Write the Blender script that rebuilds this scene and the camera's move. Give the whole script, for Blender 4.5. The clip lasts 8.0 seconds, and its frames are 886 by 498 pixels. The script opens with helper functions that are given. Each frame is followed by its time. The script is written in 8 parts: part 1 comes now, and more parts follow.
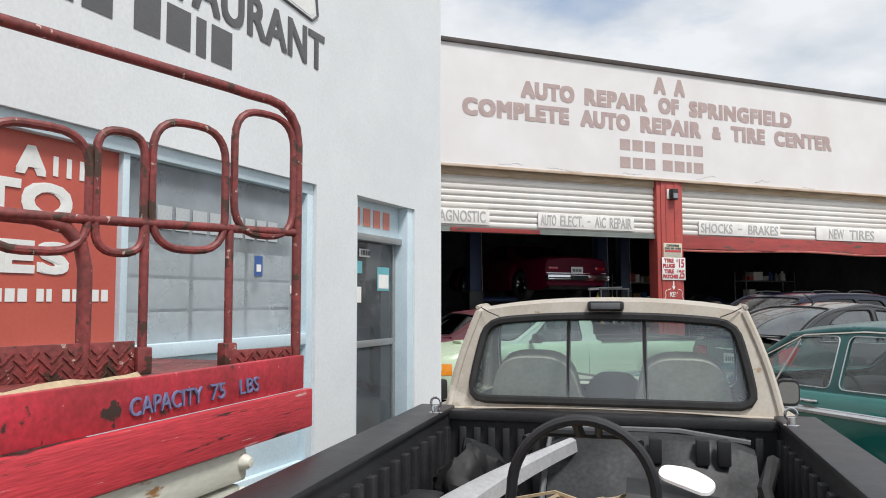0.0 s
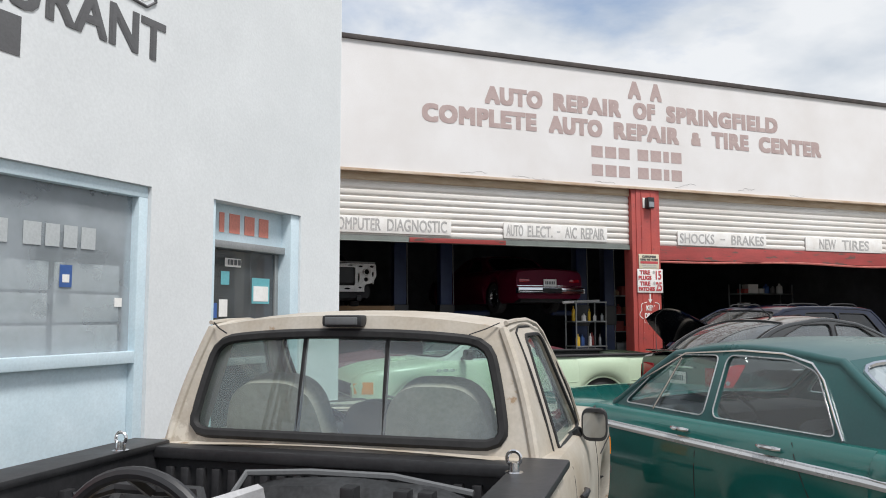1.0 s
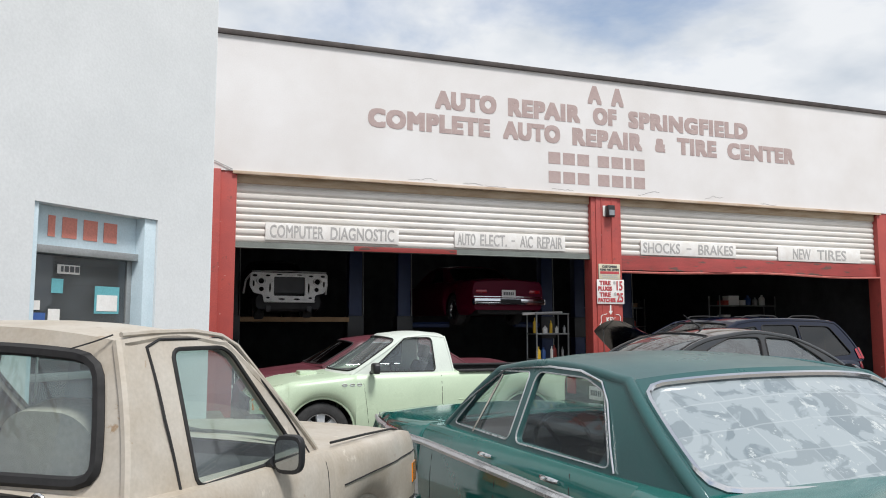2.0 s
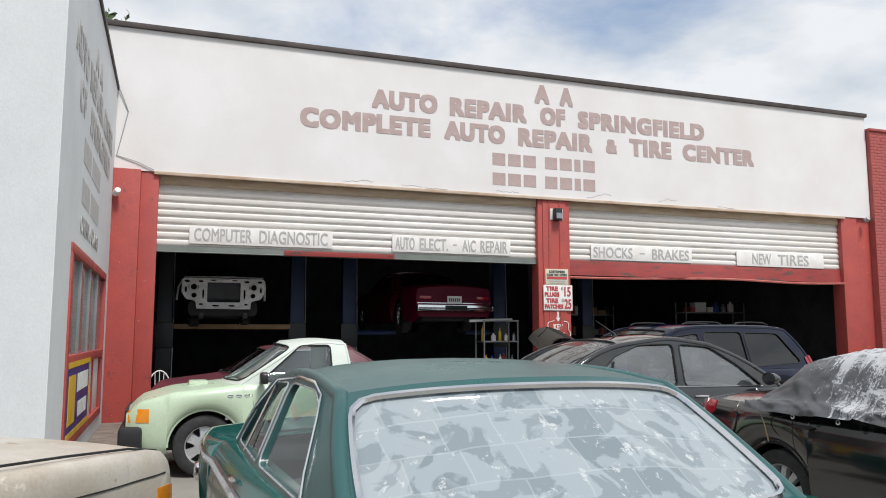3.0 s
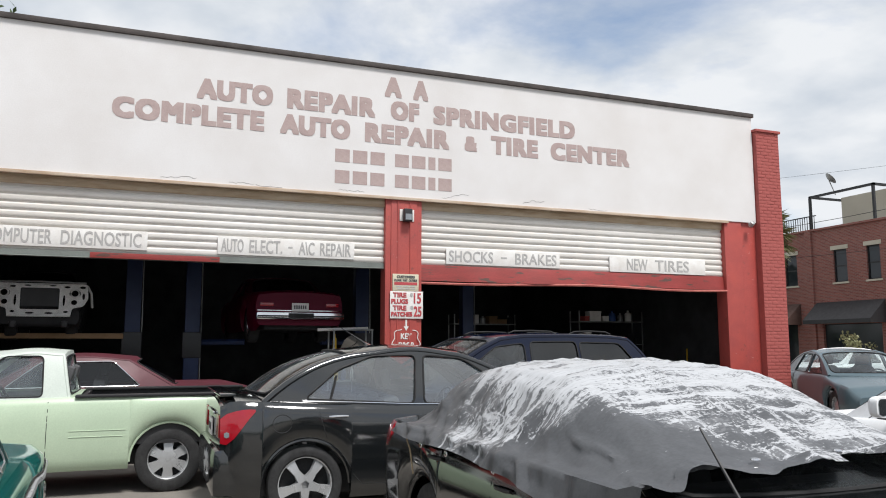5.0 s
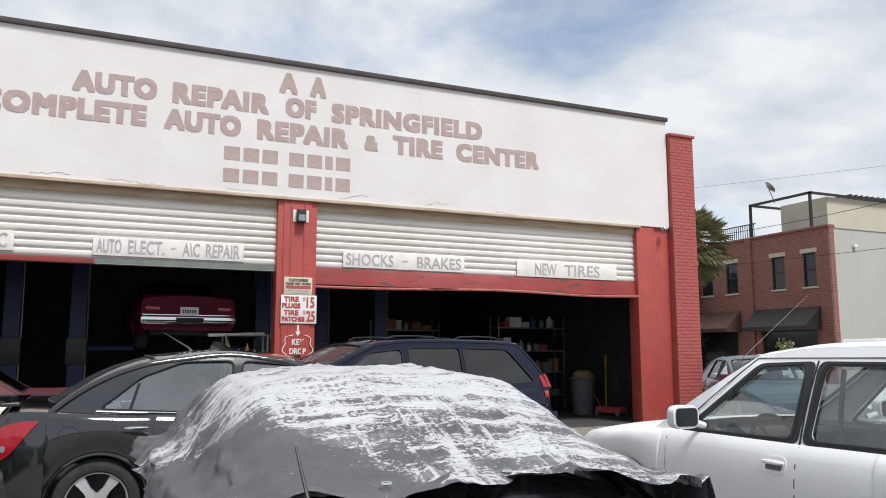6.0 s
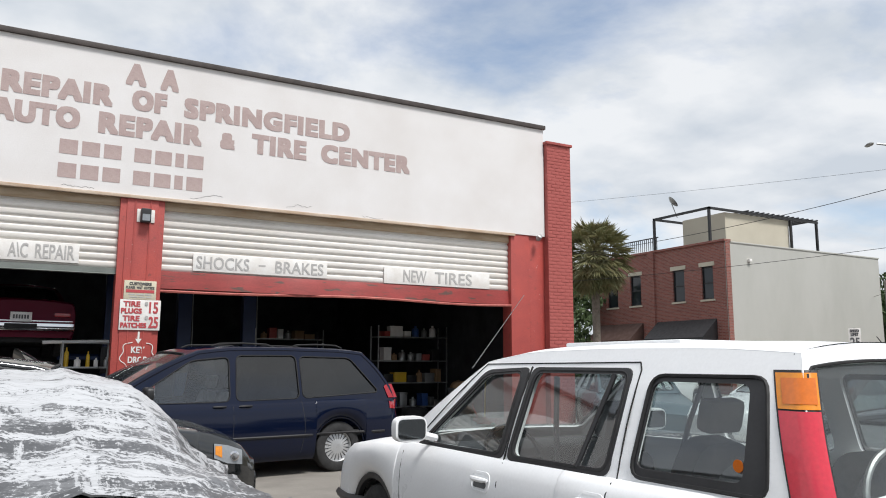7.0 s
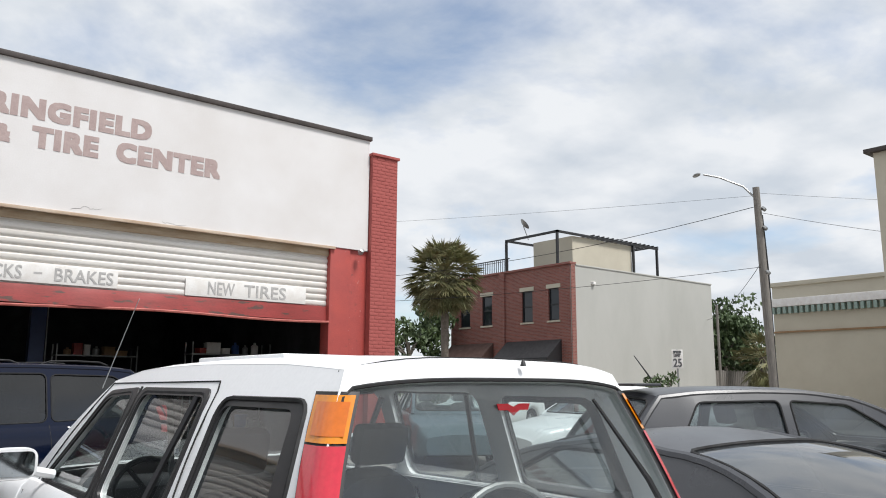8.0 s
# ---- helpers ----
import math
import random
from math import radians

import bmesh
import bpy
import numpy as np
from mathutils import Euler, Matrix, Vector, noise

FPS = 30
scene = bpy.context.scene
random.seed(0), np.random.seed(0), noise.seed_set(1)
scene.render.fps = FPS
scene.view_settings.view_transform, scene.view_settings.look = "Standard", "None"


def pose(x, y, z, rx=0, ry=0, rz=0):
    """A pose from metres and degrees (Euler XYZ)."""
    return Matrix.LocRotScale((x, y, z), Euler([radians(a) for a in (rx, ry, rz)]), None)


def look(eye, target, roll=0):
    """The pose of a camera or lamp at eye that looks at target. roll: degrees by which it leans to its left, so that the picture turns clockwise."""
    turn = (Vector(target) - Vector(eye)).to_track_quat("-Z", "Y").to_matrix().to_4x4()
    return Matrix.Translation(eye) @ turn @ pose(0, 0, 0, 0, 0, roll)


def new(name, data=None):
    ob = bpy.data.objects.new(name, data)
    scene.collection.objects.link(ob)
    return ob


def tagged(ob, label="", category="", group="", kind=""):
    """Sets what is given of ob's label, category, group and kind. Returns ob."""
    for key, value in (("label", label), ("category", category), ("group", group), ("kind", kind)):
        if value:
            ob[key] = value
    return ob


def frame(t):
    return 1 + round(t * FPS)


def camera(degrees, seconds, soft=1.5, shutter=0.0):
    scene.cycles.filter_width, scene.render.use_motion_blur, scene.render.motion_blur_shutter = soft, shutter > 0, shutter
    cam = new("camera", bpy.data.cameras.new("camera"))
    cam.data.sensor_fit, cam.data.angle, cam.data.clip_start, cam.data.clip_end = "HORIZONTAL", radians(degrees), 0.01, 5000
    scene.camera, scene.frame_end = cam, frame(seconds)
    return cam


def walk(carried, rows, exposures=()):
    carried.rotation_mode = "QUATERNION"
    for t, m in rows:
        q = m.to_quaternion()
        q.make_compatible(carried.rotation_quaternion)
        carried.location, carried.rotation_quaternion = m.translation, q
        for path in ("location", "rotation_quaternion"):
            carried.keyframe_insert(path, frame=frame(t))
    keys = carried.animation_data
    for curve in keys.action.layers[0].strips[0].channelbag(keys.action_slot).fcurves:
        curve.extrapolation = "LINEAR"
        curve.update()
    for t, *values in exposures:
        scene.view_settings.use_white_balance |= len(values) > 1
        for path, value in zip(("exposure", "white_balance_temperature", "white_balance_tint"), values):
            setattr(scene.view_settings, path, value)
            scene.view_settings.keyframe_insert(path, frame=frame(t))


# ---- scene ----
cam = camera(59.9, 8.0, soft=1.0)
METRES, EYE, TILT, LEAN, TURN = 10.7, 1.55, 0.0, 0.0, -22.6
ROWS = [
    (0.0, 0.0, 0.0, 0.0, 0.0, 3.81, 0.05),
    (0.5, 0.0583, 0.028, 0.002, 0.84, 4.32, 0.08),
    (1.0, 0.1148, 0.0582, -0.0002, 1.78, 4.84, 0.09),
    (1.5, 0.1751, 0.0829, 0.0, 2.57, 5.31, 0.05),
    (3.0, 0.3404, 0.1654, -0.0028, 3.07, 6.36, 0.02),
    (3.5, 0.3963, 0.1968, -0.0016, 2.86, 6.61, 0.03),
    (4.0, 0.4512, 0.2202, -0.0004, 2.53, 6.82, 0.02),
    (4.5, 0.5093, 0.2494, -0.0023, 2.08, 6.97, 0.01),
    (6.0, 0.684, 0.3187, -0.005, -1.23, 7.64, -0.03),
    (6.5, 0.742, 0.3399, -0.0072, -3.44, 8.02, -0.09),
    (7.0, 0.8036, 0.3572, -0.0081, -6.48, 8.48, -0.17),
    (7.5, 0.8579, 0.3765, -0.0081, -10.6, 9.14, -0.26),
    (8.0, 0.9146, 0.3962, -0.0077, -16.08, 9.93, -0.28),
]
walk(cam, [(t, pose(0, 0, EYE, TILT, LEAN, TURN) @ pose(METRES * x, METRES * y, METRES * z, 90 + pitch, roll, yaw)) for t, x, y, z, yaw, pitch, roll in ROWS])
scene.view_settings.exposure = 0.70

# ---- world and sun: bright broken overcast ----
world = bpy.data.worlds.new("world")
scene.world = world
world.use_nodes = True
wn, wl = world.node_tree.nodes, world.node_tree.links
wn.clear()
w_out = wn.new("ShaderNodeOutputWorld")
w_bg = wn.new("ShaderNodeBackground")
w_sky = wn.new("ShaderNodeTexSky")
w_sky.sky_type = "NISHITA"
w_sky.sun_disc = False
w_sky.sun_elevation, w_sky.sun_rotation = radians(58), radians(168)
w_tc = wn.new("ShaderNodeTexCoord")
w_sep = wn.new("ShaderNodeSeparateXYZ")
w_add = wn.new("ShaderNodeMath")
w_add.operation, w_add.inputs[1].default_value = "ADD", 0.22
w_dx = wn.new("ShaderNodeMath")
w_dy = wn.new("ShaderNodeMath")
w_dx.operation = w_dy.operation = "DIVIDE"
w_comb = wn.new("ShaderNodeCombineXYZ")
wl.new(w_tc.outputs["Generated"], w_sep.inputs[0])
wl.new(w_sep.outputs["Z"], w_add.inputs[0])
wl.new(w_sep.outputs["X"], w_dx.inputs[0])
wl.new(w_sep.outputs["Y"], w_dy.inputs[0])
wl.new(w_add.outputs[0], w_dx.inputs[1])
wl.new(w_add.outputs[0], w_dy.inputs[1])
wl.new(w_dx.outputs[0], w_comb.inputs["X"])
wl.new(w_dy.outputs[0], w_comb.inputs["Y"])
w_n1 = wn.new("ShaderNodeTexNoise")
w_n1.inputs["Scale"].default_value, w_n1.inputs["Detail"].default_value, w_n1.inputs["Roughness"].default_value = 1.3, 9, 0.56
w_n1.inputs["Distortion"].default_value = 0.25
wl.new(w_comb.outputs[0], w_n1.inputs["Vector"])
w_r1 = wn.new("ShaderNodeValToRGB")
w_r1.color_ramp.elements[0].position, w_r1.color_ramp.elements[1].position = 0.27, 0.47
wl.new(w_n1.outputs[0], w_r1.inputs[0])
w_n2 = wn.new("ShaderNodeTexNoise")
w_n2.inputs["Scale"].default_value, w_n2.inputs["Detail"].default_value = 2.9, 10
wl.new(w_comb.outputs[0], w_n2.inputs["Vector"])
w_r2 = wn.new("ShaderNodeValToRGB")
w_r2.color_ramp.elements[0].position, w_r2.color_ramp.elements[1].position = 0.36, 0.60
w_r2.color_ramp.elements[0].color = (3.8, 4.15, 4.6, 1)
w_r2.color_ramp.elements[1].color = (5.3, 5.45, 5.65, 1)
wl.new(w_n2.outputs[0], w_r2.inputs[0])
w_mix = wn.new("ShaderNodeMix")
w_mix.data_type = "RGBA"
wl.new(w_r1.outputs[0], w_mix.inputs[0])
wl.new(w_sky.outputs[0], w_mix.inputs[6])
wl.new(w_r2.outputs[0], w_mix.inputs[7])
wl.new(w_mix.outputs[2], w_bg.inputs[0])
w_bg.inputs[1].default_value = 0.1
wl.new(w_bg.outputs[0], w_out.inputs[0])

sun_data = bpy.data.lights.new("sun", "SUN")
sun_data.energy, sun_data.angle, sun_data.color = 2.3, radians(14), (1.0, 0.975, 0.95)
sun = new("sun", sun_data)
sun.matrix_world = look((0, 0, 40), (-3.4, 16, 12))


# ---- materials ----
def material(name, base, rough=0.6, metal=0.0, var=0.12, scale=3.0, fine=60.0, bump=0.0, second=None, amount=0.5, coat=0.0, stretch=(1, 1, 1), spec=0.5, chips=None):
    """A surface with a coarse stain pattern and a fine grain; second is the stain's colour."""
    m = bpy.data.materials.new(name)
    m.use_nodes = True
    n, l = m.node_tree.nodes, m.node_tree.links
    b = n["Principled BSDF"]
    tc = n.new("ShaderNodeTexCoord")
    mp = n.new("ShaderNodeMapping")
    mp.inputs["Scale"].default_value = stretch
    l.new(tc.outputs["Object"], mp.inputs[0])
    big = n.new("ShaderNodeTexNoise")
    big.inputs["Scale"].default_value, big.inputs["Detail"].default_value, big.inputs["Roughness"].default_value = scale, 8, 0.62
    l.new(mp.outputs[0], big.inputs["Vector"])
    small = n.new("ShaderNodeTexNoise")
    small.inputs["Scale"].default_value, small.inputs["Detail"].default_value = fine, 4
    l.new(mp.outputs[0], small.inputs["Vector"])
    ramp = n.new("ShaderNodeValToRGB")
    ramp.color_ramp.elements[0].position, ramp.color_ramp.elements[1].position = 0.5 - 0.22 * min(1, amount * 2), 0.5 + 0.5 * (1 - amount) * 0.5 + 0.02
    sec = second or tuple(c * (1 - var * 1.6) for c in base)
    ramp.color_ramp.elements[0].color = (*sec, 1)
    ramp.color_ramp.elements[1].color = (*base, 1)
    l.new(big.outputs[0], ramp.inputs[0])
    hue = n.new("ShaderNodeMix")
    hue.data_type, hue.blend_type = "RGBA", "MULTIPLY"
    hue.inputs[0].default_value = 1.0
    gr = n.new("ShaderNodeMapRange")
    gr.inputs["From Min"].default_value, gr.inputs["From Max"].default_value = 0.3, 0.7
    gr.inputs["To Min"].default_value, gr.inputs["To Max"].default_value = 1 - var, 1 + var * 0.5
    l.new(small.outputs[0], gr.inputs["Value"])
    l.new(ramp.outputs[0], hue.inputs[6])
    l.new(gr.outputs[0], hue.inputs[7])
    last = hue.outputs[2]
    for colour, thr, cs in (chips or ()):
        cn, cr, cm = n.new("ShaderNodeTexNoise"), n.new("ShaderNodeMapRange"), n.new("ShaderNodeMix")
        cn.inputs["Scale"].default_value, cn.inputs["Detail"].default_value, cn.inputs["Roughness"].default_value = cs, 6, 0.6
        cr.inputs["From Min"].default_value, cr.inputs["From Max"].default_value = thr, thr + 0.035
        cm.data_type = "RGBA"
        cm.inputs[7].default_value = (*colour, 1)
        l.new(mp.outputs[0], cn.inputs["Vector"])
        l.new(cn.outputs[0], cr.inputs["Value"])
        l.new(cr.outputs[0], cm.inputs[0])
        l.new(last, cm.inputs[6])
        last = cm.outputs[2]
    l.new(last, b.inputs["Base Color"])
    rr = n.new("ShaderNodeMapRange")
    rr.inputs["From Min"].default_value, rr.inputs["From Max"].default_value = 0.3, 0.7
    rr.inputs["To Min"].default_value, rr.inputs["To Max"].default_value = min(1, rough * 1.18), rough * 0.85
    l.new(big.outputs[0], rr.inputs["Value"])
    l.new(rr.outputs[0], b.inputs["Roughness"])
    b.inputs["Metallic"].default_value = metal
    b.inputs["Specular IOR Level"].default_value = spec
    b.inputs["Coat Weight"].default_value = coat
    b.inputs["Coat Roughness"].default_value = 0.06
    if bump:
        bp = n.new("ShaderNodeBump")
        bp.inputs["Strength"].default_value, bp.inputs["Distance"].default_value = bump, 0.004
        l.new(small.outputs[0], bp.inputs["Height"])
        l.new(bp.outputs[0], b.inputs["Normal"])
    return m


def glass(name, tint, rough=0.02, clear=0.75, dust_sheen=0.0, mirror=0.07):
    m = bpy.data.materials.new(name)
    m.use_nodes = True
    n, l = m.node_tree.nodes, m.node_tree.links
    n.remove(n["Principled BSDF"])
    tr = n.new("ShaderNodeBsdfTransparent")
    tr.inputs[0].default_value = (*[c * clear for c in tint], 1)
    gl = n.new("ShaderNodeBsdfGlossy")
    gl.inputs["Roughness"].default_value = rough
    lw, pw, fr = n.new("ShaderNodeLayerWeight"), n.new("ShaderNodeMath"), n.new("ShaderNodeMath")
    lw.inputs[0].default_value = 0.5
    pw.operation, pw.inputs[1].default_value = "POWER", 5.0
    fr.operation, fr.inputs[1].default_value, fr.inputs[2].default_value = "MULTIPLY_ADD", 0.75, mirror
    l.new(lw.outputs["Facing"], pw.inputs[0])
    l.new(pw.outputs[0], fr.inputs[0])
    mx = n.new("ShaderNodeMixShader")
    l.new(fr.outputs[0], mx.inputs[0])
    l.new(tr.outputs[0], mx.inputs[1])
    l.new(gl.outputs[0], mx.inputs[2])
    # Diffuse film: dust, and on some panes reflected sky put into the colour.
    if dust_sheen:
        tc, nz, mr = n.new("ShaderNodeTexCoord"), n.new("ShaderNodeTexNoise"), n.new("ShaderNodeMapRange")
        nz.inputs["Scale"].default_value, nz.inputs["Detail"].default_value = 2.2, 7
        mr.inputs["From Min"].default_value, mr.inputs["From Max"].default_value = 0.3, 0.7
        mr.inputs["To Min"].default_value, mr.inputs["To Max"].default_value = dust_sheen * 0.5, dust_sheen * 1.4
        df, m2 = n.new("ShaderNodeBsdfDiffuse"), n.new("ShaderNodeMixShader")
        df.inputs[0].default_value = (0.42, 0.46, 0.49, 1)
        l.new(tc.outputs["Object"], nz.inputs["Vector"])
        l.new(nz.outputs[0], mr.inputs["Value"])
        l.new(mr.outputs[0], m2.inputs[0])
        l.new(mx.outputs[0], m2.inputs[1])
        l.new(df.outputs[0], m2.inputs[2])
        l.new(m2.outputs[0], n["Material Output"].inputs[0])
        return m
    l.new(mx.outputs[0], n["Material Output"].inputs[0])
    return m


M = {}
M["stucco"] = material("white_stucco", (0.72, 0.74, 0.75), 0.85, var=0.05, scale=0.9, fine=45, bump=0.25, second=(0.64, 0.66, 0.67), amount=0.4)
M["sign_wall"] = material("cream_wall_paint", (0.75, 0.735, 0.73), 0.8, var=0.035, scale=0.8, fine=50, bump=0.2, second=(0.69, 0.665, 0.65), amount=0.4)
M["cap"] = material("dark_roof_edge", (0.07, 0.055, 0.05), 0.6, var=0.3, scale=4)
M["red"] = material("red_steel_paint", (0.44, 0.075, 0.06), 0.5, var=0.14, scale=2.5, second=(0.35, 0.062, 0.056), amount=0.45, chips=(((0.26, 0.06, 0.05), 0.64, 8), ((0.52, 0.3, 0.27), 0.69, 14)))
M["red_brick"] = material("red_painted_brick", (0.42, 0.10, 0.085), 0.75, var=0.2, scale=3, second=(0.33, 0.075, 0.07), bump=0.4)
M["lift_red"] = material("worn_red_paint", (0.56, 0.036, 0.058), 0.42, var=0.25, scale=7, second=(0.28, 0.025, 0.03), amount=0.45, chips=(((0.05, 0.03, 0.025), 0.625, 12), ((0.55, 0.40, 0.38), 0.68, 30), ((0.04, 0.025, 0.02), 0.69, 40)), bump=0.1)
M["rail_red"] = material("rusty_red_rail", (0.235, 0.045, 0.042), 0.5, var=0.35, scale=11, second=(0.13, 0.035, 0.03), amount=0.6, chips=(((0.055, 0.028, 0.018), 0.57, 14), ((0.47, 0.36, 0.31), 0.645, 34), ((0.42, 0.19, 0.05), 0.69, 20)), bump=0.3)
M["lift_plank"] = material("cracked_red_painted_plank", (0.60, 0.052, 0.068), 0.45, var=0.25, scale=9, second=(0.44, 0.036, 0.048), amount=0.5, chips=(((0.045, 0.022, 0.02), 0.60, 12), ((0.60, 0.40, 0.38), 0.645, 17), ((0.66, 0.55, 0.50), 0.70, 40)), bump=0.3, stretch=(0.22, 1, 3.2))
M["shutter"] = material("white_shutter_paint", (0.76, 0.735, 0.70), 0.5, var=0.06, scale=1.2, second=(0.64, 0.60, 0.55), amount=0.4, stretch=(0.3, 1, 3))
M["board"] = material("white_sign_board", (0.84, 0.83, 0.81), 0.6, var=0.06, scale=5, second=(0.72, 0.69, 0.65), amount=0.4)
M["letter_mauve"] = material("faded_mauve_lettering", (0.40, 0.30, 0.285), 0.8, var=0.1, scale=4, second=(0.50, 0.40, 0.38), amount=0.5)
M["letter_grey"] = material("grey_lettering", (0.42, 0.41, 0.40), 0.8, var=0.15, scale=9, second=(0.52, 0.51, 0.50))
M["letter_dark"] = material("charcoal_lettering", (0.12, 0.12, 0.125), 0.7, var=0.1)
M["letter_white"] = material("white_lettering", (0.78, 0.78, 0.75), 0.7, var=0.05)
M["letter_red"] = material("red_lettering", (0.55, 0.08, 0.09), 0.7)
M["letter_coral"] = material("coral_lettering", (0.75, 0.28, 0.22), 0.7)
M["letter_blue"] = material("faded_blue_lettering", (0.19, 0.20, 0.36), 0.7)
M["frame_blue"] = material("pale_blue_frame_paint", (0.60, 0.71, 0.77), 0.5, var=0.07, scale=3, second=(0.51, 0.63, 0.69), amount=0.4)
M["asphalt"] = material("worn_concrete_lot", (0.27, 0.25, 0.22), 0.9, var=0.2, scale=0.9, fine=90, second=(0.17, 0.155, 0.14), bump=0.5)
# Near black carries the shade of unlit interiors; also used on flat roofs.
M["dark"] = material("shade_and_roof_dark", (0.06, 0.06, 0.066), 0.85, var=0.3, scale=1.5)
M["floor_dark"] = material("shade_dark_floor", (0.085, 0.083, 0.08), 0.6, var=0.3, scale=1.5)
M["rubber"] = material("black_rubber", (0.018, 0.018, 0.019), 0.75, var=0.2, scale=8, bump=0.15)
M["tyre"] = material("tyre_rubber", (0.03, 0.03, 0.031), 0.8, var=0.2, scale=12)
M["plastic"] = material("black_plastic", (0.02, 0.02, 0.022), 0.45, var=0.15, scale=6)
M["grey_plastic"] = material("grey_bumper_plastic", (0.12, 0.125, 0.13), 0.6, var=0.1)
M["liner"] = material("black_bed_liner", (0.019, 0.019, 0.021), 0.45, var=0.25, scale=5, second=(0.032, 0.032, 0.034), bump=0.15)
M["chrome"] = material("chrome", (0.75, 0.75, 0.76), 0.14, metal=1.0, var=0.03)
M["mirror"] = material("dim_mirror", (0.38, 0.40, 0.41), 0.06, metal=1.0, var=0.05)
M["alloy"] = material("silver_alloy", (0.52, 0.53, 0.54), 0.28, metal=0.45, var=0.06)
M["steel"] = material("galvanised_steel", (0.42, 0.43, 0.43), 0.45, metal=0.7, var=0.12)
M["seat"] = material("seat_cloth", (0.10, 0.10, 0.105), 0.9, var=0.15, scale=9)
M["seat_tan"] = material("tan_seat_cloth", (0.42, 0.385, 0.33), 0.9, var=0.15, scale=9)
M["trim_black"] = material("black_cabin_trim", (0.025, 0.025, 0.027), 0.8, var=0.2)
M["glass"] = glass("clear_car_glass", (0.90, 0.97, 0.96), clear=0.93, dust_sheen=0.05, mirror=0.10)
M["glass_green"] = glass("green_tint_glass", (0.80, 0.94, 0.90), clear=0.95, dust_sheen=0.16, mirror=0.10)
M["glass_suv"] = glass("grey_green_car_glass", (0.80, 0.86, 0.85), clear=0.92, dust_sheen=0.03, mirror=0.14)
M["glass_tint"] = glass("grey_tint_glass", (0.42, 0.48, 0.48), clear=0.85, dust_sheen=0.10, mirror=0.10)
# Film on the pale car panes also carries reflected sky as colour.
M["glass_teal"] = glass("pale_teal_car_glass", (0.70, 0.80, 0.80), clear=0.9, dust_sheen=0.08, mirror=0.24)
M["glass_sky"] = glass("glossy_grey_car_glass", (0.5, 0.53, 0.54), clear=0.8, dust_sheen=0.06, mirror=0.30)
M["glass_pale"] = glass("pale_car_glass", (0.85, 0.95, 0.93), clear=0.92, dust_sheen=0.13)
M["glass_dark"] = glass("dark_tint_glass", (0.36, 0.40, 0.42))
M["glass_smoke"] = glass("smoked_glass", (0.08, 0.09, 0.10), dust_sheen=0.012, mirror=0.085)
# Shop and door films are raised to stand for reflected sky.
M["glass_shop"] = glass("shop_glass", (0.85, 0.9, 0.92), clear=0.92, dust_sheen=0.42)
M["glass_door"] = glass("door_glass", (0.4, 0.44, 0.46), clear=0.9, dust_sheen=0.14)
M["lamp_red"] = material("red_lens", (0.36, 0.006, 0.016), 0.10, var=0.1, coat=0.6)
M["lamp_amber"] = material("amber_lens", (0.8, 0.27, 0.01), 0.12, var=0.1, coat=0.6)
M["lamp_clear"] = material("clear_lens", (0.26, 0.28, 0.30), 0.08, var=0.1, coat=0.6)
M["wood"] = material("grey_wood_pole", (0.27, 0.25, 0.225), 0.9, var=0.25, scale=4, stretch=(6, 6, 0.5))


def car_paint(name, base, rough=0.28, metal=0.0, coat=0.7, second=None, amount=0.35, var=0.06, scale=2.0, chips=None, lacquer=0.0):
    return material(name, base, rough, metal, var, scale, 70, 0.0, second, amount, lacquer, spec=coat, chips=chips)


# ---- mesh helpers ----
def finish(bm, name, mat, smooth=35):
    bmesh.ops.remove_doubles(bm, verts=bm.verts, dist=0.0004)
    bmesh.ops.recalc_face_normals(bm, faces=bm.faces)
    if smooth:
        for f in bm.faces:
            f.smooth = True
        lim = radians(smooth)
        for e in bm.edges:
            if len(e.link_faces) != 2 or e.calc_face_angle(0) > lim:
                e.smooth = False
    me = bpy.data.meshes.new(name)
    bm.to_mesh(me)
    bm.free()
    me.materials.append(mat)
    return me


def part(name, bm, mat, parent, label="", smooth=35):
    ob = new(name, finish(bm, name, mat, smooth))
    ob.parent = parent
    if label:
        ob["label"] = label
    return ob


def thing(name, label, category, m=None, group="", kind=""):
    ob = new(name)
    ob.empty_display_size = 0.2
    ob.matrix_world = m if m is not None else Matrix.Identity(4)
    return tagged(ob, label, category, group, kind)


def solid(name, bm, mat, label, category, group="", kind="", m=None, smooth=35):
    ob = new(name, finish(bm, name, mat, smooth))
    if m is not None:
        ob.matrix_world = m
    return tagged(ob, label, category, group, kind)


def box(bm, x0, x1, y0, y1, z0, z1, bevel=0.0, m=None):
    mat = Matrix.Translation(((x0 + x1) / 2, (y0 + y1) / 2, (z0 + z1) / 2)) @ Matrix.Diagonal((abs(x1 - x0), abs(y1 - y0), abs(z1 - z0), 1))
    g = bmesh.ops.create_cube(bm, size=1, matrix=(m @ mat) if m is not None else mat)
    if bevel:
        es = list({e for v in g["verts"] for e in v.link_edges})
        bmesh.ops.bevel(bm, geom=es, offset=bevel, segments=2, profile=0.6, affect="EDGES")
    return bm


def BX(*a, bevel=0.0, m=None):
    return box(bmesh.new(), *a, bevel=bevel, m=m)


